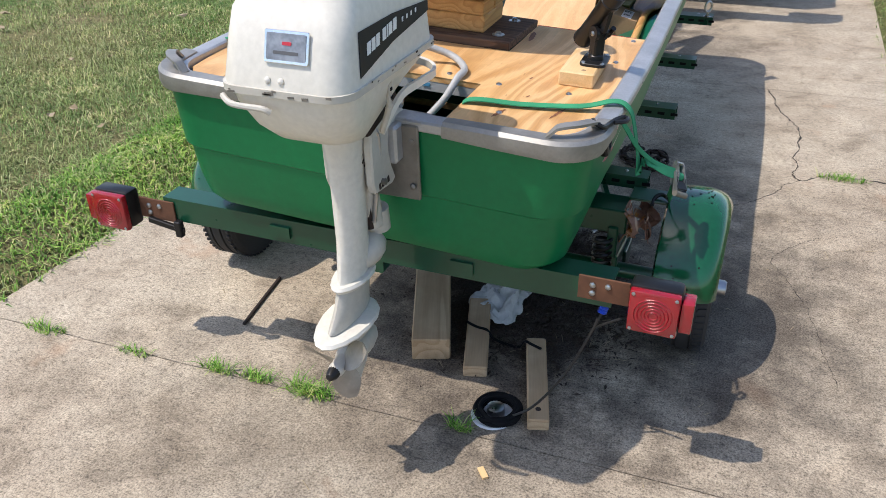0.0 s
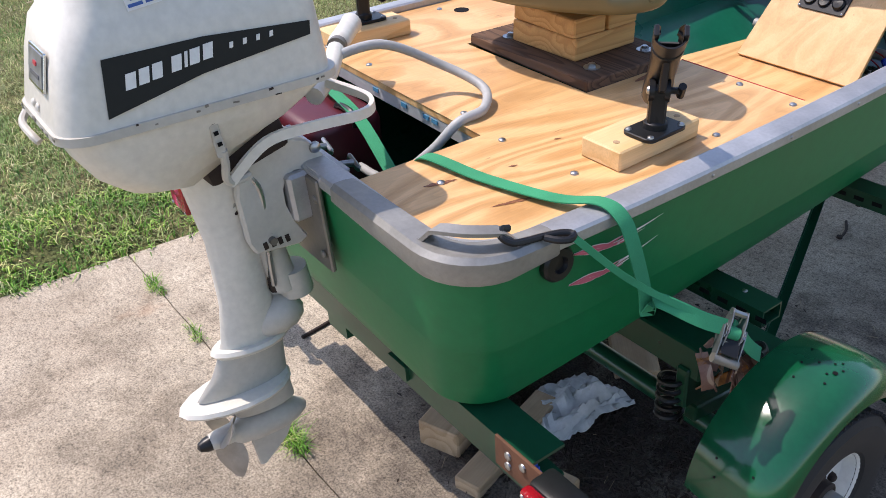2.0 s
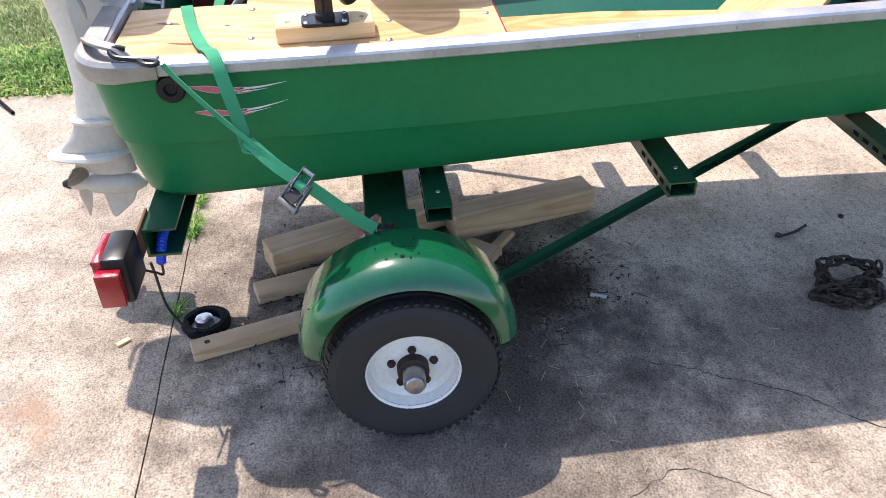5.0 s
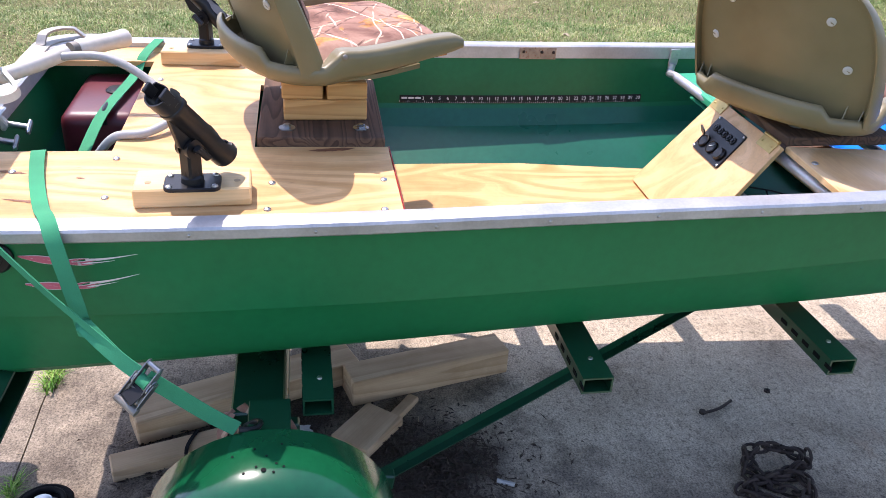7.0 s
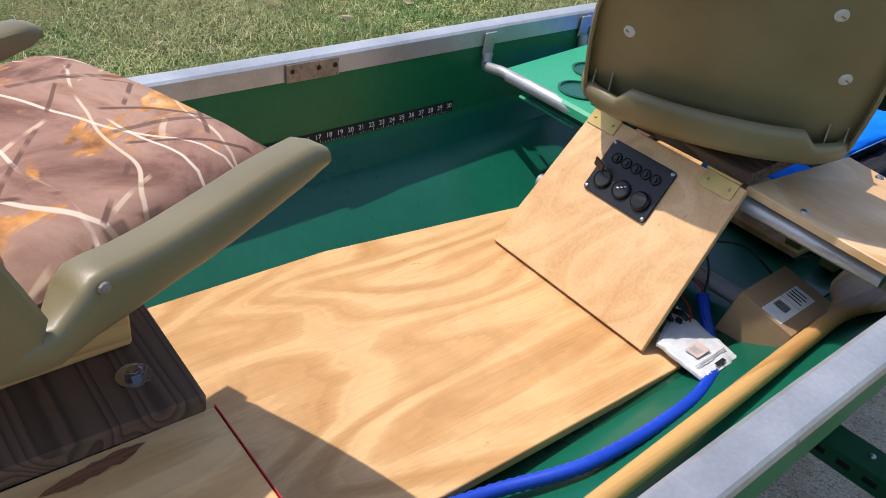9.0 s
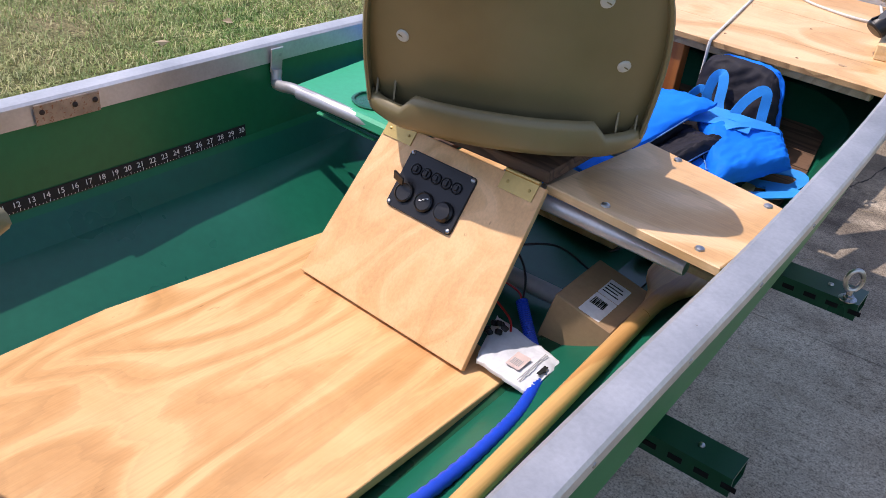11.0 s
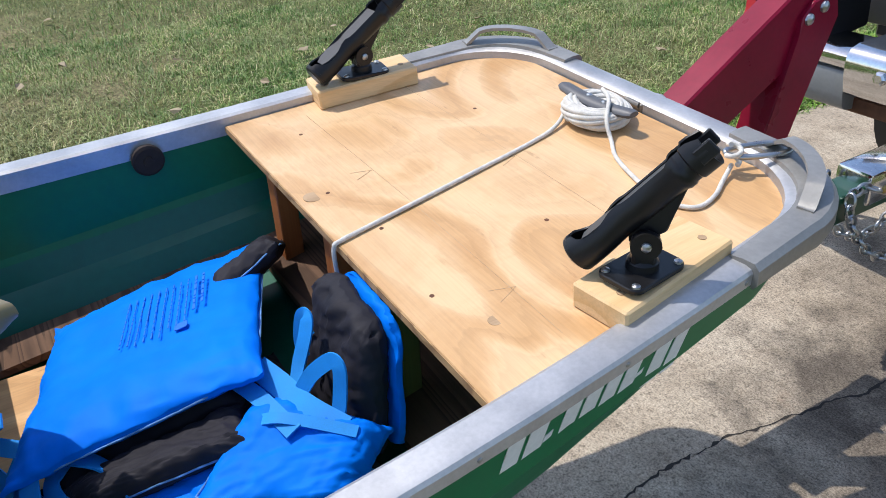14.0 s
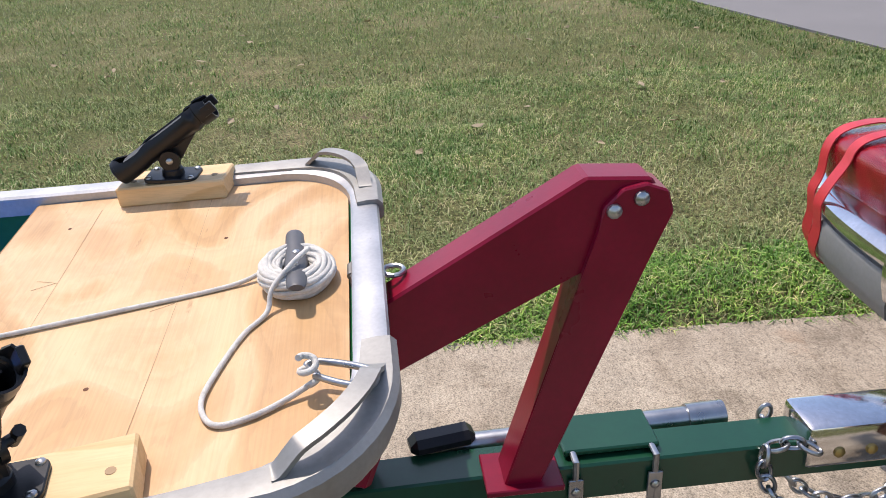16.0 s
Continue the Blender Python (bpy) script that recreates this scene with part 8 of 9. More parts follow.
    strap([(-0.08, 2.40, 0.70), (-0.09, 2.36, 0.67), (-0.06, 2.36, 0.65), (0.02, 2.39, 0.655), (0.10, 2.43, 0.665)], 0.026, (0.1, -0.9, 0.7), va)
    strap([(0.045, 2.42, 0.715), (0.09, 2.415, 0.700), (0.13, 2.405, 0.675), (0.145, 2.385, 0.645), (0.13, 2.365, 0.630)], 0.028, [V(q) for q in ((0.2, -0.5, 1), (0.4, -0.5, 1), (0.8, -0.4, 0.6), (1, -0.3, 0.2), (0.6, -0.6, 0.4))], vc)
    strap([(0.02, 2.41, 0.70), (0.03, 2.385, 0.665), (0.06, 2.385, 0.650), (0.13, 2.43, 0.660), (0.17, 2.46, 0.665)], 0.026, (0.2, -0.8, 0.8), vc)
    strap([(0.05, 2.37, 0.635), (0.06, 2.345, 0.66), (0.09, 2.335, 0.665), (0.13, 2.35, 0.650), (0.17, 2.40, 0.640)], 0.028, (0.2, -0.9, 0.6), vc)
    strap([(0.15, 2.46, 0.66), (0.19, 2.48, 0.665), (0.225, 2.50, 0.655)], 0.020, (0.2, -0.5, 1), vc)

    side = [V(q) for q in ((-0.2, -0.4, 1), (-0.3, 0.5, 0.9), (0.3, 0.8, 0.6), (0.9, 0.4, 0.5), (0.9, -0.3, 0.5), (0.5, -0.9, 0.5), (-0.5, -0.8, 0.6), (-0.9, 0.1, 0.5), (-0.3, 0.6, 0.8), (0.4, 0.6, 0.8))]
    strap([(0.058, 2.470, 0.712), (0.110, 2.512, 0.708), (0.172, 2.532, 0.692), (0.222, 2.510, 0.682), (0.248, 2.465, 0.674), (0.240, 2.428, 0.668), (0.185, 2.412, 0.670), (0.158, 2.425, 0.680), (0.178, 2.470, 0.690), (0.225, 2.480, 0.684)], 0.030, side, vc)
    strap([(0.050, 2.462, 0.695), (0.072, 2.440, 0.684), (0.112, 2.446, 0.678), (0.150, 2.478, 0.684), (0.160, 2.530, 0.696)], 0.028, (0.4, -0.7, 0.8), va)


build_vests()


def build_gear():
    cb = thing("cardboard_box", (0.29, 2.09, 0.55), "brown cardboard box with white labels under the bench", "box", m=ROLL)
    m = basis((0.2755, 2.1005, 0.6055), (0.109, 0.0045, -0.022), (-0.008, 0.155, 0.0))
    bm = block(B(), (0, 0, 0), (0.113, 0.156, 0.101), bevel=0.002)
    bmesh.ops.transform(bm, matrix=m, verts=bm.verts)
    part("carton", bm, "card", cb)
    for (x, y, w, h) in ((0.008, -0.041, 0.042, 0.066), (0.008, 0.020, 0.042, 0.052)):
        bm = prism(B(), round_rect(w, h, 0.002), m @ Matrix.Translation((x, y, 0.0508)), 0.0008)
        lb = part("paper_label", bm, "paper", cb, smooth=0)
        for k in range(9 if y < 0 else 4):
            bm = B()
            if y < 0:
                prism(bm, [(a, b) for a, b in ((x - 0.016 + 0.0030 * k, y - 0.002), (x - 0.0145 + 0.0030 * k + 0.0006 * (k % 2), y - 0.002), (x - 0.0145 + 0.0030 * k + 0.0006 * (k % 2), y + 0.020), (x - 0.016 + 0.0030 * k, y + 0.020))], m @ Matrix.Translation((0, 0, 0.0515)), 0.0006)
            else:
                prism(bm, [(a, b) for a, b in ((x - 0.018, y - 0.015 + 0.009 * k), (x + 0.014 - 0.005 * (k % 2), y - 0.015 + 0.009 * k), (x + 0.014 - 0.005 * (k % 2), y - 0.0125 + 0.009 * k), (x - 0.018, y - 0.0125 + 0.009 * k))], m @ Matrix.Translation((0, 0, 0.0515)), 0.0006)
            part("printed_bar", bm, "decal_black", lb, smooth=0)
    bm = B()
    pd = [(0.427, 1.02, 0.645), (0.397, 1.491, 0.646), (0.373, 1.871, 0.647), (0.354, 2.16, 0.648)]
    tube(bm, pd, 0.0155, 12, 5)
    pdl = thing("paddle", (0.38, 1.6, 0.62), "varnished wooden paddle lying along the side of the boat", "paddle", m=ROLL)
    part("shaft", bm, "paddle", pdl, smooth=60)
    bm = B()
    rows = []
    for y, w, t in ((2.10, 0.0155, 0.0155), (2.15, 0.019, 0.015), (2.19, 0.030, 0.013), (2.225, 0.050, 0.010), (2.26, 0.062, 0.009), (2.32, 0.067, 0.008), (2.45, 0.068, 0.007), (2.58, 0.064, 0.006), (2.62, 0.048, 0.005)):
        rows.append([V((0.358 - 0.063 * (y - 2.1) + w * math.cos(a) * 0.98, y, 0.648 + w * math.cos(a) * 0.18 + t * math.sin(a))) for a in [k * math.pi / 6 for k in range(12)]])
    rings(bm, rows)
    part("blade", bm, "paddle", pdl, smooth=60)
    part("paper_label", block(B(), (0.352, 2.555, 0.6595), (0.052, 0.040, 0.001), (0, -10, 20), 0), "paper", pdl, "white paper sticker")
    bm = tube(B(), [(0.215, 1.0, 0.562), (0.235, 1.25, 0.564), (0.268, 1.42, 0.568), (0.322, 1.569, 0.594), (0.324, 1.774, 0.594), (0.298, 1.891, 0.582), (0.276, 1.945, 0.572), (0.228, 1.985, 0.574), (0.190, 2.015, 0.590), (0.163, 2.035, 0.607)], 0.0105, 10, 22, 0.08)
    solo("cable_sleeve", bm, "blue_tube", "blue corrugated cable sleeve winding along the floor", "cable sleeve", ROLL, smooth=60, at=(0.3, 1.6, 0.56))
    for k, (mm, pts) in enumerate((("wire_red", [(0.164, 2.034, 0.606), (0.150, 2.045, 0.612), (0.125, 2.04, 0.622), (0.09, 2.02, 0.635)]), ("wire_black", [(0.164, 2.036, 0.607), (0.150, 2.060, 0.625), (0.13, 2.075, 0.650), (0.10, 2.07, 0.69)]), ("wire_black", [(0.10, 2.0, 0.70), (0.17, 2.10, 0.70), (0.22, 2.18, 0.63), (0.20, 2.26, 0.60)]), ("wire_red", [(0.13, 1.99, 0.62), (0.18, 1.98, 0.600), (0.20, 1.95, 0.575)]), ("wire_black", [(0.22, 2.22, 0.66), (0.27, 2.25, 0.70), (0.24, 2.24, 0.72)]))):
        solo("wire", tube(B(), pts, 0.0022, 6, 8), mm, "thin red wire behind the switch board" if mm == "wire_red" else "thin black wire behind the switch board", "wire", ROLL, smooth=60, group="loose wires", at=pts[0])
    bg = thing("plastic_bag", (0.26, 1.93, 0.57), "white plastic zip bag with small black parts", "bag", m=ROLL)
    part("bag", quad_pillow([(0.195, 1.862, 0.588), (0.303, 1.858, 0.587), (0.302, 1.970, 0.582), (0.140, 1.995, 0.580)], 0.008, 12, 0.004, 26, 0.02), "plastic_bag", bg, smooth=60)
    bmx = basis((0.252, 1.905, 0.5985), (1.0, 0.06, -0.03), (-0.06, 1.0, -0.03))
    part("bag_label", prism(B(), round_rect(0.026, 0.040, 0.002), bmx, 0.001), "card_pink", bg, "pale pink printed label", smooth=0)
    for k in range(6):
        part("printed_bar", prism(B(), [(-0.009 + 0.0031 * k, -0.013), (-0.0075 + 0.0031 * k, -0.013), (-0.0075 + 0.0031 * k, 0.004), (-0.009 + 0.0031 * k, 0.004)], bmx @ Matrix.Translation((0, 0, 0.0008)), 0.0006), "hose", bg, smooth=0)
    part("hang_slot", prism(B(), [(-0.0035, -0.013), (0.0035, -0.013), (0.0035, -0.004), (0.007, 0.0), (0.0035, 0.004), (0.0035, 0.013), (-0.0035, 0.013)], bmx @ Matrix.Translation((0.040, 0.010, -0.001)), 0.001), "decal_black", bg, smooth=0)
    for x in (0.022, 0.026):
        part("zip_line", prism(B(), [(x, -0.040), (x + 0.0015, -0.040), (x + 0.0015, 0.050), (x, 0.050)], bmx @ Matrix.Translation((0, 0, -0.001)), 0.001), "hose", bg, smooth=0)
    rng = random.Random(8)
    for k in range(9):
        p = (0.180 + rng.uniform(-0.014, 0.014), 1.945 + rng.uniform(-0.026, 0.022), 0.596 + 0.0015 * k)
        part("black_part", block(B(), p, (0.013, 0.010, 0.007), (rng.uniform(0, 90), 20, rng.uniform(0, 90)), 0.002), "black", bg)
    # pillow shape added in place of a blue coil under the bench
    solo("blue_coil_stand_in", pillow((0.20, 2.235, 0.764), (1, 0.1, 0), (0, 1, 0), 0.17, 0.11, 0.042, 5), "vest", "blue pillow shape standing in for a coil under the bench top", "cushion", ROLL, smooth=60, at=(0.20, 2.235, 0.742))
    bm = rod(B(), (0.42, 2.14, 0.585), (-0.30, 2.06, 0.605), 0.017, seg=14)
    solo("grey_pipe", bm, "hose", "grey plastic pipe lying across the boat floor", "pipe", ROLL, at=(0, 2.1, 0.6))
    bm = block(B(), (0.02, 3.06, 0.655), (0.10, 0.10, 0.08), (0, 0, 20), 0.02, 2)
    solo("stowed_bag", bm, "rust_dark", "dark stowed bag under the bow deck", "bag", ROLL, at=(0.02, 3.06, 0.62))
    bm = block(B(), (0.28, 2.70, 0.634), (0.05, 0.20, 0.05), (0, 0, 4), 0.004)
    solo("wood_block", bm, "lumber", "rough wood block wedged on the boat floor", "wood block", ROLL, at=(0.28, 2.7, 0.61))


build_gear()

# ---- bow rope and cleat ----
def build_bow_gear():
    def top(y):
        return deck_z(y) - 0.003

    c = V((-0.012, 3.432, top(3.432)))
    cl = thing("rope_cleat", c, "dark grey horn cleat wound with white rope", "cleat", m=ROLL)
    bm = B()
    rows = []
    for t, w, h in ((-1, 0.010, 0.005), (-0.92, 0.014, 0.008), (-0.4, 0.016, 0.010), (0, 0.017, 0.011), (0.4, 0.016, 0.010), (0.92, 0.014, 0.008), (1, 0.010, 0.005)):
        o = c + V((0.088 * t, 0.006 * t, 0.036 + 0.010 * t * t - 0.006))
        rows.append([o + V((0, w * math.cos(a), h * math.sin(a))) for a in [k * math.pi / 5 for k in range(10)]])
    rings(bm, rows)
    part("horn", bm, "bumper_grey", cl, "dark grey cleat horn", smooth=50)
    part("cleat_foot", block(B(), c + V((0, 0, 0.014)), (0.06, 0.03, 0.03), bevel=0.006), "bumper_grey", cl)
    for x in (-0.02, 0.02):
        part("cleat_screw", screw(B(), c + V((x, 0, 0.040)), 0.006), "steel", cl)
    rp = thing("bow_rope", c, "white braided rope coiled under the cleat and run over the deck", "rope", m=ROLL)
    bm = B()
    pts = []
    rng = random.Random(2)
    for k in range(250):
        a = k * 0.523
        turn = k / 12.0
        phi = turn * 2.4
        grow = 0.35 + 0.65 * min(1.0, k / 60)
        r = 0.044 + 0.016 * grow * math.cos(phi) + rng.uniform(-0.0015, 0.0015)
        z = 0.020 + 0.014 * grow * math.sin(phi) + 0.002 * math.sin(a * 2 + turn)
        pts.append(c + V((r * math.cos(a) * 1.05, r * math.sin(a) * 0.9, z)))
    tube(bm, pts, 0.0048, 7, 3)
    part("coil", bm, "rope", rp, smooth=60)
    e = V((0.276, 3.492, top(3.49)))
    lead = [c + V((-0.010, 0.020, 0.050)), c + V((0.030, 0.0, 0.050)), c + V((0.062, -0.030, 0.028)), V((0.075, 3.393, top(3.4) + 0.006)), V((0.120, 3.365, top(3.36) + 0.0045)), V((0.188, 3.343, top(3.34) + 0.0045)), V((0.250, 3.330, top(3.34) + 0.0045)), V((0.288, 3.338, top(3.34) + 0.0045)), V((0.307, 3.358, top(3.36) + 0.0045)), V((0.300, 3.395, top(3.4) + 0.0045)), V((0.280, 3.432, top(3.43) + 0.006)), V((0.264, 3.466, top(3.47) + 0.014))]
    part("lead", tube(B(), lead, 0.0037, 8, 10), "rope", rp, smooth=60)
    over = [c + V((-0.035, -0.042, 0.012)), V((-0.022, 3.33, top(3.33) + 0.0045)), V((0.008, 3.15, top(3.15) + 0.0045)), V((0.038, 2.96, top(2.96) + 0.0045)), V((0.047, 2.905, top(2.9) + 0.0045)), V((0.048, 2.892, top(2.9) - 0.004)), V((0.048, 2.892, 0.84)), V((0.046, 2.90, 0.74)), V((0.045, 2.92, 0.66))]
    part("run", tube(B(), over, 0.0037, 8, 10), "rope", rp, smooth=60)
    bm = tube(B(), [V((0.268, 3.462, top(3.47) + 0.020)) + V((0.010 * math.cos(k), 0.010 * math.sin(k), 0.003 * k)) for k in range(12)], 0.0042, 7, 3)
    part("knot", bm, "rope", rp, smooth=60)
    bm = B()
    o = V((0.285, 3.505, top(3.5) + 0.030))
    tube(bm, [o + V(q) for q in ((-0.022, -0.040, -0.004), (-0.030, -0.046, 0.0), (-0.034, -0.034, 0.002), (-0.018, 0.0, 0.006), (0.004, 0.030, 0.010), (0.020, 0.036, 0.008), (0.026, 0.024, 0.004), (0.010, -0.006, 0.0), (-0.014, -0.036, -0.004))], 0.0045, 8, 6)
    solo("carabiner", bm, "steel", "zinc spring hook clipping the rope to the bow handle", "carabiner", ROLL, smooth=60, at=o)
    be = thing("bow_eye", (0, 3.52, 0.92), "small worn metal bow eye fitting on the gunwale", "bow eye", m=ROLL)
    bm = block(B(), (-0.005, 3.515, rail_z(3.52) - 0.012), (0.05, 0.010, 0.022), bevel=0.003)
    rod(bm, (-0.02, 3.512, rail_z(3.52) - 0.006), (0.012, 3.512, rail_z(3.52) - 0.006), 0.006)
    part("plate", bm, "dark_metal", be)
    bm = tube(B(), [(-0.015 + 0.016 * math.cos(k * 0.5236), 3.575 + 0.016 * math.sin(k * 0.5236), rail_z(3.5) - 0.015) for k in range(13)], 0.004, 8, 2)
    part("ring", bm, "steel", be)


build_bow_gear()

# ---- things on the driveway ----
def plank(p0, p1, w, h, z=0.0, label="", holes=()):
    a, b = V((p0[0], p0[1], 0)), V((p1[0], p1[1], 0))
    d = (b - a).normalized()
    ang = math.degrees(math.atan2(d.y, d.x)) - 90
    c = (a + b) / 2
    bm = block(B(), (0, 0, 0), (w, (b - a).length, h), bevel=0.004)
    me_ob = solo("plank", bm, "lumber", label, "plank", Matrix.Translation((c.x, c.y, z + h / 2)) @ Matrix.Rotation(radians(ang), 4, "Z"), group="loose lumber under the boat")
    for t in holes:
        part("drilled_hole", lathe(B(), [(0, 0.008), (0.0006, 0.008), (0.0006, 0)], (0, ((b - a).length) * (t - 0.5), h / 2), (0, 0, 1), 12), "rust_dark", me_ob)
    return me_ob


plank((0.075, 0.430), (-0.155, 1.02), 0.115, 0.075, 0, "thick weathered wooden beam lying under the boat")
plank((-0.030, 1.0), (-0.155, 1.48), 0.10, 0.085, 0, "thick sawn wooden beam end under the boat")
plank((0.225, 0.400), (0.120, 0.745), 0.070, 0.038, 0, "short weathered board lying under the boat")
plank((0.458, 0.250), (0.350, 0.600), 0.058, 0.038, 0, "short weathered board with a drilled hole", (0.12,))
plank((0.20, 0.99), (0.07, 1.10), 0.12, 0.03, 0, "broken board end lying under the trailer")
plank((0.215, 1.02), (0.0, 1.19), 0.034, 0.02, 0.0, "thin splintered wooden strip in the leaf litter")
solo("cable_strap", ribbon(B(), [(0.125, 0.600, 0.0405), (0.165, 0.585, 0.0405), (0.200, 0.58, 0.0405), (0.225, 0.580, 0.012), (0.30, 0.575, 0.006), (0.322, 0.572, 0.036), (0.345, 0.560, 0.0405), (0.380, 0.548, 0.0400)], 0.009, 0.003, (0, 0, 1), 5), "black_rough", "black rubber cord lying over the boards", "cord", at=(0.3, 0.56, 0.04))


def build_small():
    rng = random.Random(12)
    # coil of black cable on a white lid
    cc = thing("cable_coil", (0.338, 0.272, 0.0), "coil of black cable on a pale round plate", "cable coil")
    part("pale_plate", lathe(B(), [(0, 0.060), (0.006, 0.057), (0.006, 0.0)], (0.325, 0.265, 0.001), (0, 0, 1), 24), "plastic_bag", cc)
    pts = []
    for k in range(84):
        a = k * 0.55
        r = 0.048 + 0.014 * ((k // 11) % 3) / 2 + rng.uniform(-0.002, 0.002)
        pts.append((0.338 + r * math.cos(a), 0.272 + r * math.sin(a), 0.012 + 0.0055 * (k // 22)))
    part("cable", tube(B(), pts, 0.0062, 7, 3), "black_rough", cc, smooth=60)
    part("end_cap", lathe(B(), [(0, 0.026), (0.020, 0.024), (0.024, 0.016), (0.024, 0)], (0.333, 0.268, 0.012), (0, 0, 1), 18), "steel", cc)
    part("tail_wire", tube(B(), [(0.37, 0.25, 0.02), (0.44, 0.25, 0.08), (0.52, 0.24, 0.22), (0.575, 0.25, 0.36), (0.585, 0.25, 0.40)], 0.0035, 6, 6), "wire_black", cc)

    # chains
    def chain(name, pts, link, thick, mat, label):
        line = smooth_line(pts, 6)
        total, d = 0.0, [0.0]
        for a, b in zip(line, line[1:]):
            total += (b - a).length
            d.append(total)
        n = int(total / (link * 0.72))
        ch = thing(name, pts[0], label, "chain")
        for k in range(n):
            s = (k + 0.5) * total / n
            i = max(1, next((j for j in range(len(d)) if d[j] >= s), len(d) - 1))
            f = (s - d[i - 1]) / max(1e-6, d[i] - d[i - 1])
            p = line[i - 1].lerp(line[i], f)
            way = (line[i] - line[i - 1]).normalized()
            sd, up = frame_at(way)
            tilt = math.pi / 2 * (k % 2) + (rng.uniform(-0.4, 0.4) if mat == "rust_dark" else 0)
            w = sd * math.cos(tilt) + up * math.sin(tilt)
            bm = tube(B(), [p + way * link / 2 * math.cos(j * math.pi / 5) + w * link * 0.30 * math.sin(j * math.pi / 5) for j in range(11)], thick, 6, 2)
            part("link", bm, mat, ch, smooth=60)
        return ch

    heap = []
    for k in range(14):
        a = k * 1.9
        r = 0.050 + 0.035 * abs(math.sin(k * 0.83))
        cx, cy = (0.375, 2.125) if k < 7 else (0.465, 2.085)
        heap.append((cx + r * math.cos(a) * 0.7, cy + r * 1.35 * math.sin(a), 0.010 + 0.010 * (k % 3)))
    chain("rusty_chain", heap, 0.044, 0.0046, "rust_dark", "heap of rusty chain lying on the concrete")
    chain("safety_chain", [(0.045, 4.28, 0.545), (0.03, 4.24, 0.556), (0.035, 4.19, 0.54), (0.045, 4.21, 0.46), (0.06, 4.30, 0.36), (0.07, 4.42, 0.34), (0.09, 4.58, 0.42), (0.12, 4.68, 0.54)], 0.040, 0.0042, "steel", "zinc safety chain hanging from the trailer tongue")
    chain("safety_chain", [(-0.07, 4.24, 0.56), (-0.075, 4.25, 0.47), (-0.06, 4.35, 0.35), (-0.05, 4.48, 0.33), (-0.06, 4.60, 0.42), (-0.08, 4.68, 0.54)], 0.040, 0.0042, "steel", "zinc safety chain hanging from the trailer tongue")
    # odd bits
    solo("tube_offcut", rod(B(), (0.352, 1.358, 0.007), (0.372, 1.400, 0.007), 0.006), "hose", "grey plastic tube offcut lying on the concrete", "offcut", at=(0.36, 1.38, 0))
    bm = tube(B(), [(0.143, 2.026, 0.006), (0.128, 2.08, 0.006), (0.096, 2.133, 0.006)], 0.0045, 8, 3)
    lathe(bm, [(0, 0.010), (0.008, 0.010)], (0.141, 2.020, 0.004), (0, 0, 1), 8)
    solo("rusty_bolt", bm, "rust_dark", "rusty bolt lying on the concrete", "bolt", at=(0.16, 2.05, 0))
    solo("rusty_nut", lathe(B(), [(0, 0.010), (0.006, 0.010), (0.006, 0.005), (0, 0.005)], (0.058, 2.272, 0.001), (0, 0, 1), 6, False), "rust_dark", "rusty nut lying on the concrete", "nut", at=(0.058, 2.272, 0))
    solo("wood_chip", block(B(), (0.372, 0.052, 0.004), (0.016, 0.038, 0.008), (0, 0, 40), 0.001), "pine", "pale wood chip on the concrete", "wood chip", at=(0.372, 0.052, 0))
    bm = tube(B(), [(-0.555, 0.383, 0.005), (-0.572, 0.50, 0.006), (-0.594, 0.661, 0.006)], 0.006, 8, 4)
    solo("iron_rod", bm, "rust_dark", "short dark iron rod lying on the concrete", "rod", at=(-0.44, 0.5, 0))
    solo("black_hose", tube(B(), [(-1.5, -0.93, 0.03), (-1.42, -0.88, 0.03), (-1.32, -0.80, 0.012), (-1.24, -0.74, 0.010)], 0.008, 8, 6), "black_rough", "short black hose lying across the lawn edge", "hose", at=(-1.4, -0.86, 0))
    # crumpled cloth under the axle
    bm = B()
    n = 22
    g = []
    for j in range(n + 1):
        row = []
        for i in range(n + 1):
            u, v = -1 + 2 * i / n, -1 + 2 * j / n
            e = 1 - 0.35 * noise.noise((u * 1.7, v * 1.7, 9))
            h = 0.012 + 0.055 * max(0, 1 - (u * u + v * v) * 0.8) * (0.6 + 0.9 * noise.noise((u * 2.6, v * 2.6, 4))) + 0.02 * abs(noise.noise((u * 6, v * 6, 1)))
            row.append(bm.verts.new((0.180 + 0.085 * u * e, 0.79 + 0.11 * v * e, max(0.003, h))))
        g.append(row)
    for a, b in zip(g, g[1:]):
        for i in range(n):
            bm.faces.new((a[i], a[i + 1], b[i + 1], b[i]))
    r = bmesh.ops.extrude_face_region(bm, geom=bm.faces[:])
    bmesh.ops.translate(bm, verts=[q for q in r["geom"] if isinstance(q, bmesh.types.BMVert)], vec=(0, 0, 0.002))
    solo("crumpled_cloth", bm, "cloth", "crumpled white cloth lying on the ground", "cloth", smooth=35, at=(0.175, 0.8, 0))


build_small()


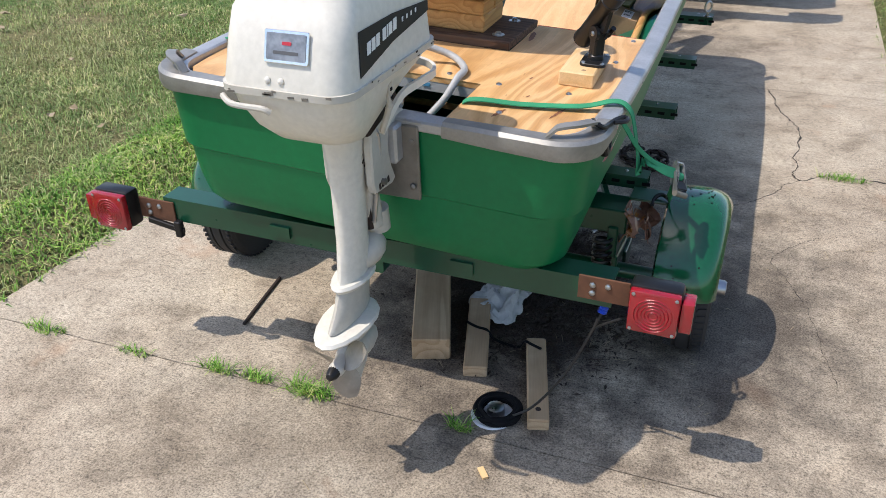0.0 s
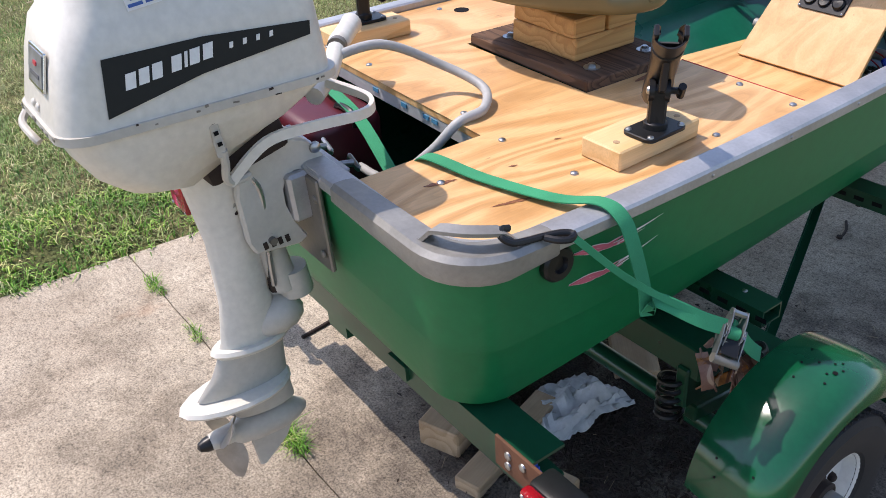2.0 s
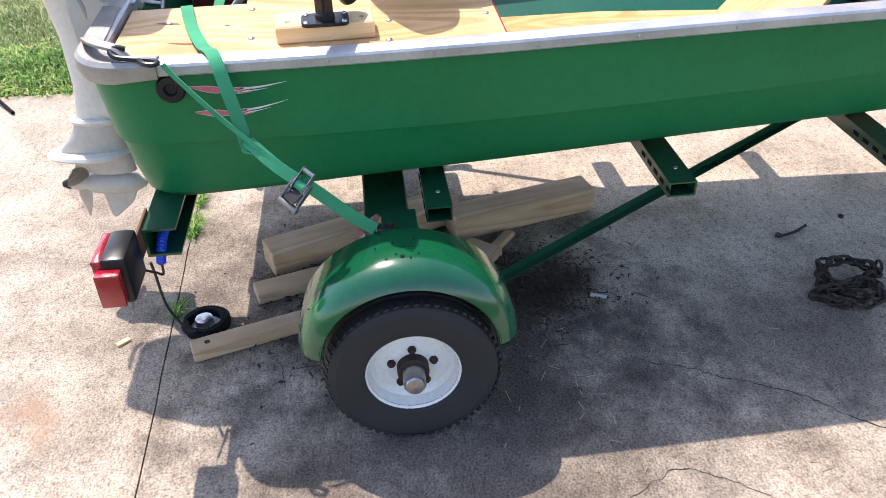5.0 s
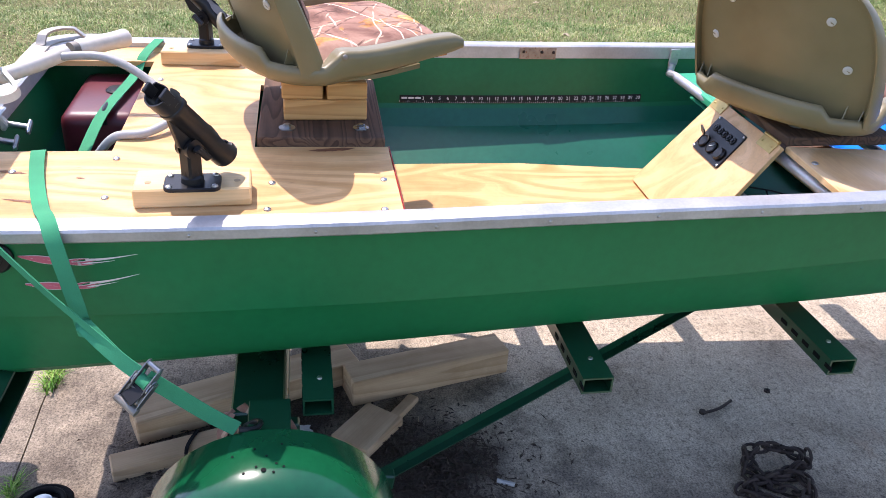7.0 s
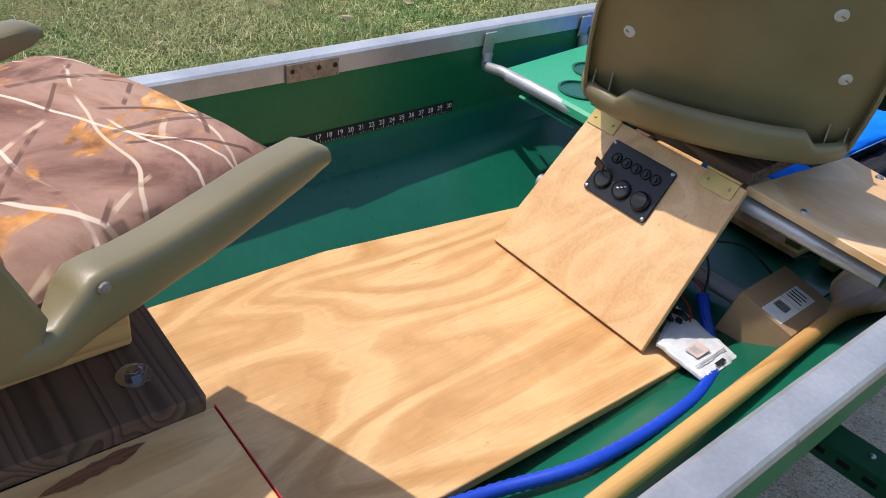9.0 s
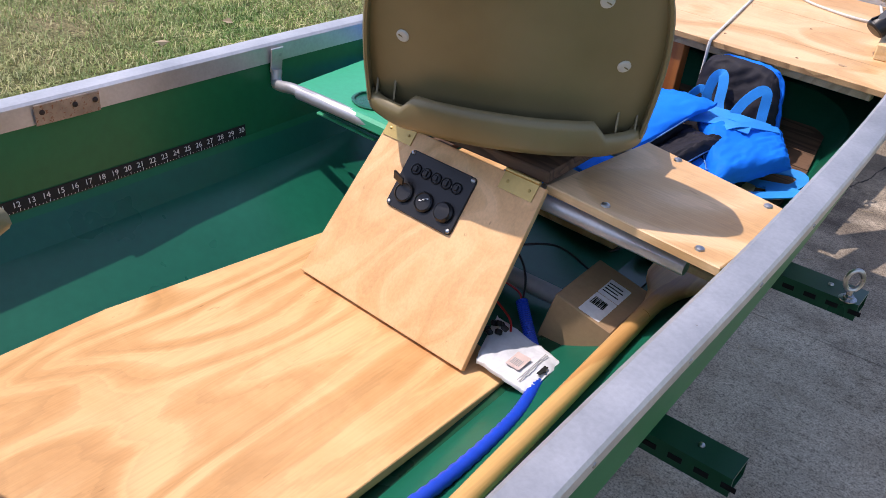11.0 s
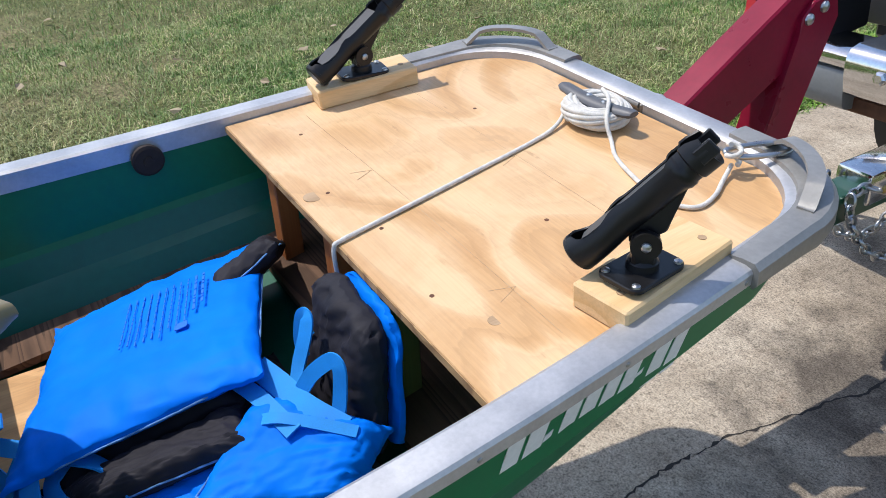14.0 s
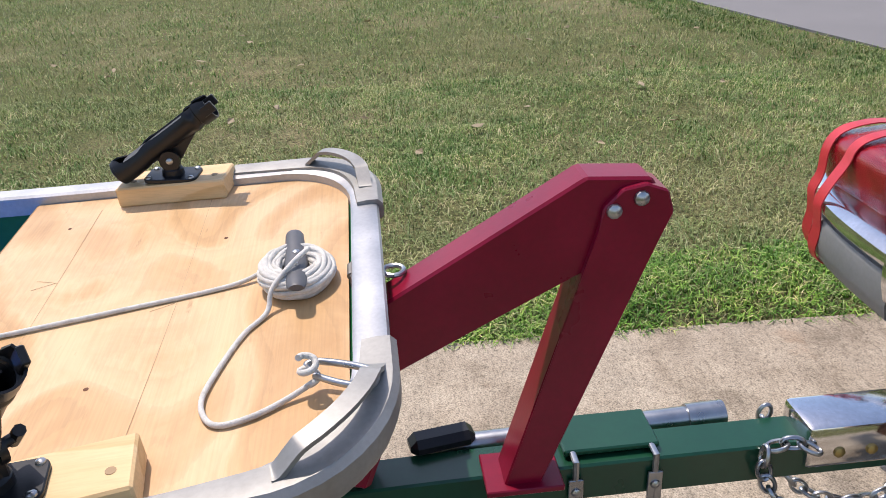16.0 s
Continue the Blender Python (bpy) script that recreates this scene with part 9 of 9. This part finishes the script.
def build_truck():
    tk = thing("pickup_truck", (0.0, 4.95, 0.35), "rear of a parked pickup with grey and chrome bumper", "truck")
    lip = ((0.0, 0.672), (-0.030, 0.672), (-0.050, 0.680), (-0.059, 0.697), (-0.056, 0.714), (-0.040, 0.727), (-0.015, 0.733), (0.10, 0.733), (0.10, 0.672))
    skirt = ((0.0, 0.548), (-0.025, 0.552), (-0.043, 0.567), (-0.050, 0.600), (-0.052, 0.655), (-0.046, 0.668), (-0.030, 0.671), (0.08, 0.671), (0.08, 0.548))
    face = ((0.0, 0.600), (-0.040, 0.604), (-0.062, 0.620), (-0.074, 0.660), (-0.078, 0.700), (-0.074, 0.728), (-0.060, 0.744), (-0.030, 0.752), (0.10, 0.752), (0.10, 0.600))
    for name, prof, spans, mat, label in (("bumper_chrome", lip, ((-1, 1),), "chrome", "worn chrome bumper lip"), ("bumper_valance", skirt, ((-1, -0.47), (0.47, 1)), "valance", "mid grey plastic bumper valance"), ("bumper_face", face, ((-0.462, 0.462),), "chrome", "dented chrome bumper middle")):
        for lo, hi in spans:
            bm = B()
            rows = []
            for k in range(25):
                t = lo + (hi - lo) * k / 24
                rows.append([V((0.870 * t, 4.80 + 0.09 * abs(t) ** 7 + a, b)) for a, b in prof])
            rings(bm, rows)
            part(name, bm, mat, tk, label, smooth=40)
    for s in (1, -1):
        bm = block(B(), (s * 0.700, 4.915, 0.790), (0.295, 0.190, 0.150), (5, 0, 0), 0.040, 4)
        lm = part("rear_lamp", bm, "lens", tk, "red rear lamp held on with red tape", smooth=50)
        part("lamp_housing", block(B(), (s * 0.548, 4.912, 0.786), (0.030, 0.182, 0.136), (5, 0, 0), 0.012, 2), "black_rough", lm, "black lamp housing")
        for x0, lean in ((0.820, 0.010), (0.730, 0.010)):
            yb = 4.80 + 0.09 * (x0 / 0.870) ** 7
            outline = ((5.00, 0.876), (4.92, 0.880), (4.852, 0.872), (4.822, 0.848), (4.808, 0.810), (min(4.806, yb - 0.052), 0.755), (yb - 0.064, 0.712), (yb - 0.064, 0.690), (yb - 0.056, 0.640), (yb - 0.056, 0.590), (yb - 0.046, 0.560), (yb - 0.02, 0.544), (yb + 0.06, 0.542), (5.005, 0.600), (5.018, 0.72))
            loop = [V((s * (x0 + lean * (0.7 - b) * 8 + 0.003 * math.sin(2.3 * k)), a, b)) for k, (a, b) in enumerate(outline)]
            outw = [V((0, q.y - 4.92, q.z - 0.71)) for q in loop]
            bm = B()
            ribbon(bm, loop + [loop[0]], 0.034, 0.003, outw + [outw[0]], 3)
            part("tape_band", bm, "tape", lm, "crinkled red tape band", smooth=50)
    part("step_pad", block(B(), (0.0, 4.80, 0.756), (0.36, 0.12, 0.012), bevel=0.003), "black_rough", tk, "black rubber step pad")
    part("plate_recess", block(B(), (0.02, 4.722, 0.690), (0.36, 0.02, 0.19), bevel=0.012, seg=2), "bumper_grey", tk)
    pm = basis((0.03, 4.706, 0.705), (1, 0, 0), (0, 0.12, 1))
    pl = part("number_plate", prism(B(), round_rect(0.305, 0.152, 0.012), pm, 0.003, 0.0005), "white_mark", tk, "white number plate with plain blue bars", smooth=0)
    part("top_band", prism(B(), [(-0.11, 0.062), (0.11, 0.062), (0.148, 0.073), (-0.148, 0.073)], pm @ Matrix.Translation((0, 0, 0.002)), 0.001), "red_mark", pl, smooth=0)
    for x in (-0.075, -0.04, 0.05):
        part("blue_bar", prism(B(), [(x - 0.011, -0.032), (x + 0.011, -0.032), (x + 0.011, 0.034), (x - 0.011, 0.034)], pm @ Matrix.Translation((0, 0, 0.002)), 0.001), "blue_mark", pl, smooth=0)
    part("small_bar", prism(B(), [(-0.055, -0.062), (0.055, -0.062), (0.055, -0.052), (-0.055, -0.052)], pm @ Matrix.Translation((0, 0, 0.002)), 0.001), "bumper_grey", pl, smooth=0)
    part("green_tab", prism(B(), [(0.105, -0.068), (0.135, -0.068), (0.135, -0.046), (0.105, -0.046)], pm @ Matrix.Translation((0, 0, 0.002)), 0.001), "bench_green", pl, smooth=0)
    for x in (-0.29, 0.29):
        part("bumper_bolt", lathe(B(), [(0, 0.020), (0.010, 0.019), (0.014, 0.012), (0.014, 0)], (x, 4.722, 0.690), (0, -1, 0), 6), "chrome", tk, "chrome carriage bolt head")
    part("frame_rail", block(B(), (0, 4.84, 0.56), (1.15, 0.06, 0.05), bevel=0.006), "rust", tk, "rusty frame rail")
    part("hitch_bar", block(B(), (0.0, 4.72, 0.545), (0.065, 0.26, 0.065), bevel=0.006), "rust", tk, "rusty hitch receiver")
    part("hitch_bracket", block(B(), (0.0, 4.70, 0.515), (0.26, 0.03, 0.12), bevel=0.01), "rust_dark", tk)
    for s in (1, -1):
        part("hitch_arm", block(B(), (s * 0.16, 4.72, 0.53), (0.05, 0.10, 0.10), (0, s * 25, 0), 0.01), "rust", tk)
    part("hitch_ball", lathe(B(), [(0, 0.012), (0.02, 0.012), (0.025, 0.02), (0.045, 0.025), (0.062, 0.018), (0.068, 0)], (0, 4.58, 0.57), (0, 0, 1), 18), "steel", tk)
    part("tailgate", block(B(), (0.0, 5.16, 0.92), (1.34, 0.06, 0.46), bevel=0.02, seg=2), "truck", tk, "dark tailgate")
    for s in (1, -1):
        part("bed_side", block(B(), (s * 0.62, 6.1, 0.92), (0.12, 1.9, 0.46), bevel=0.02, seg=2), "truck", tk)
        w = part("rear_tyre", lathe(B(), [(-0.10, 0.22), (-0.11, 0.30), (-0.08, 0.355), (0.08, 0.355), (0.11, 0.30), (0.10, 0.22)], (s * 0.62, 5.77, 0.355), (1, 0, 0), 32), "tyre", tk)
    part("bed_floor", block(B(), (0, 6.1, 0.70), (1.2, 1.9, 0.10), bevel=0.01), "truck", tk)
    part("cab", block(B(), (0, 7.6, 1.05), (1.5, 1.3, 1.1), bevel=0.12, seg=3), "truck", tk, "dark cab")
    tk.matrix_world = Matrix.Translation((0.10, -0.14, 0)) @ tk.matrix_world


build_truck()
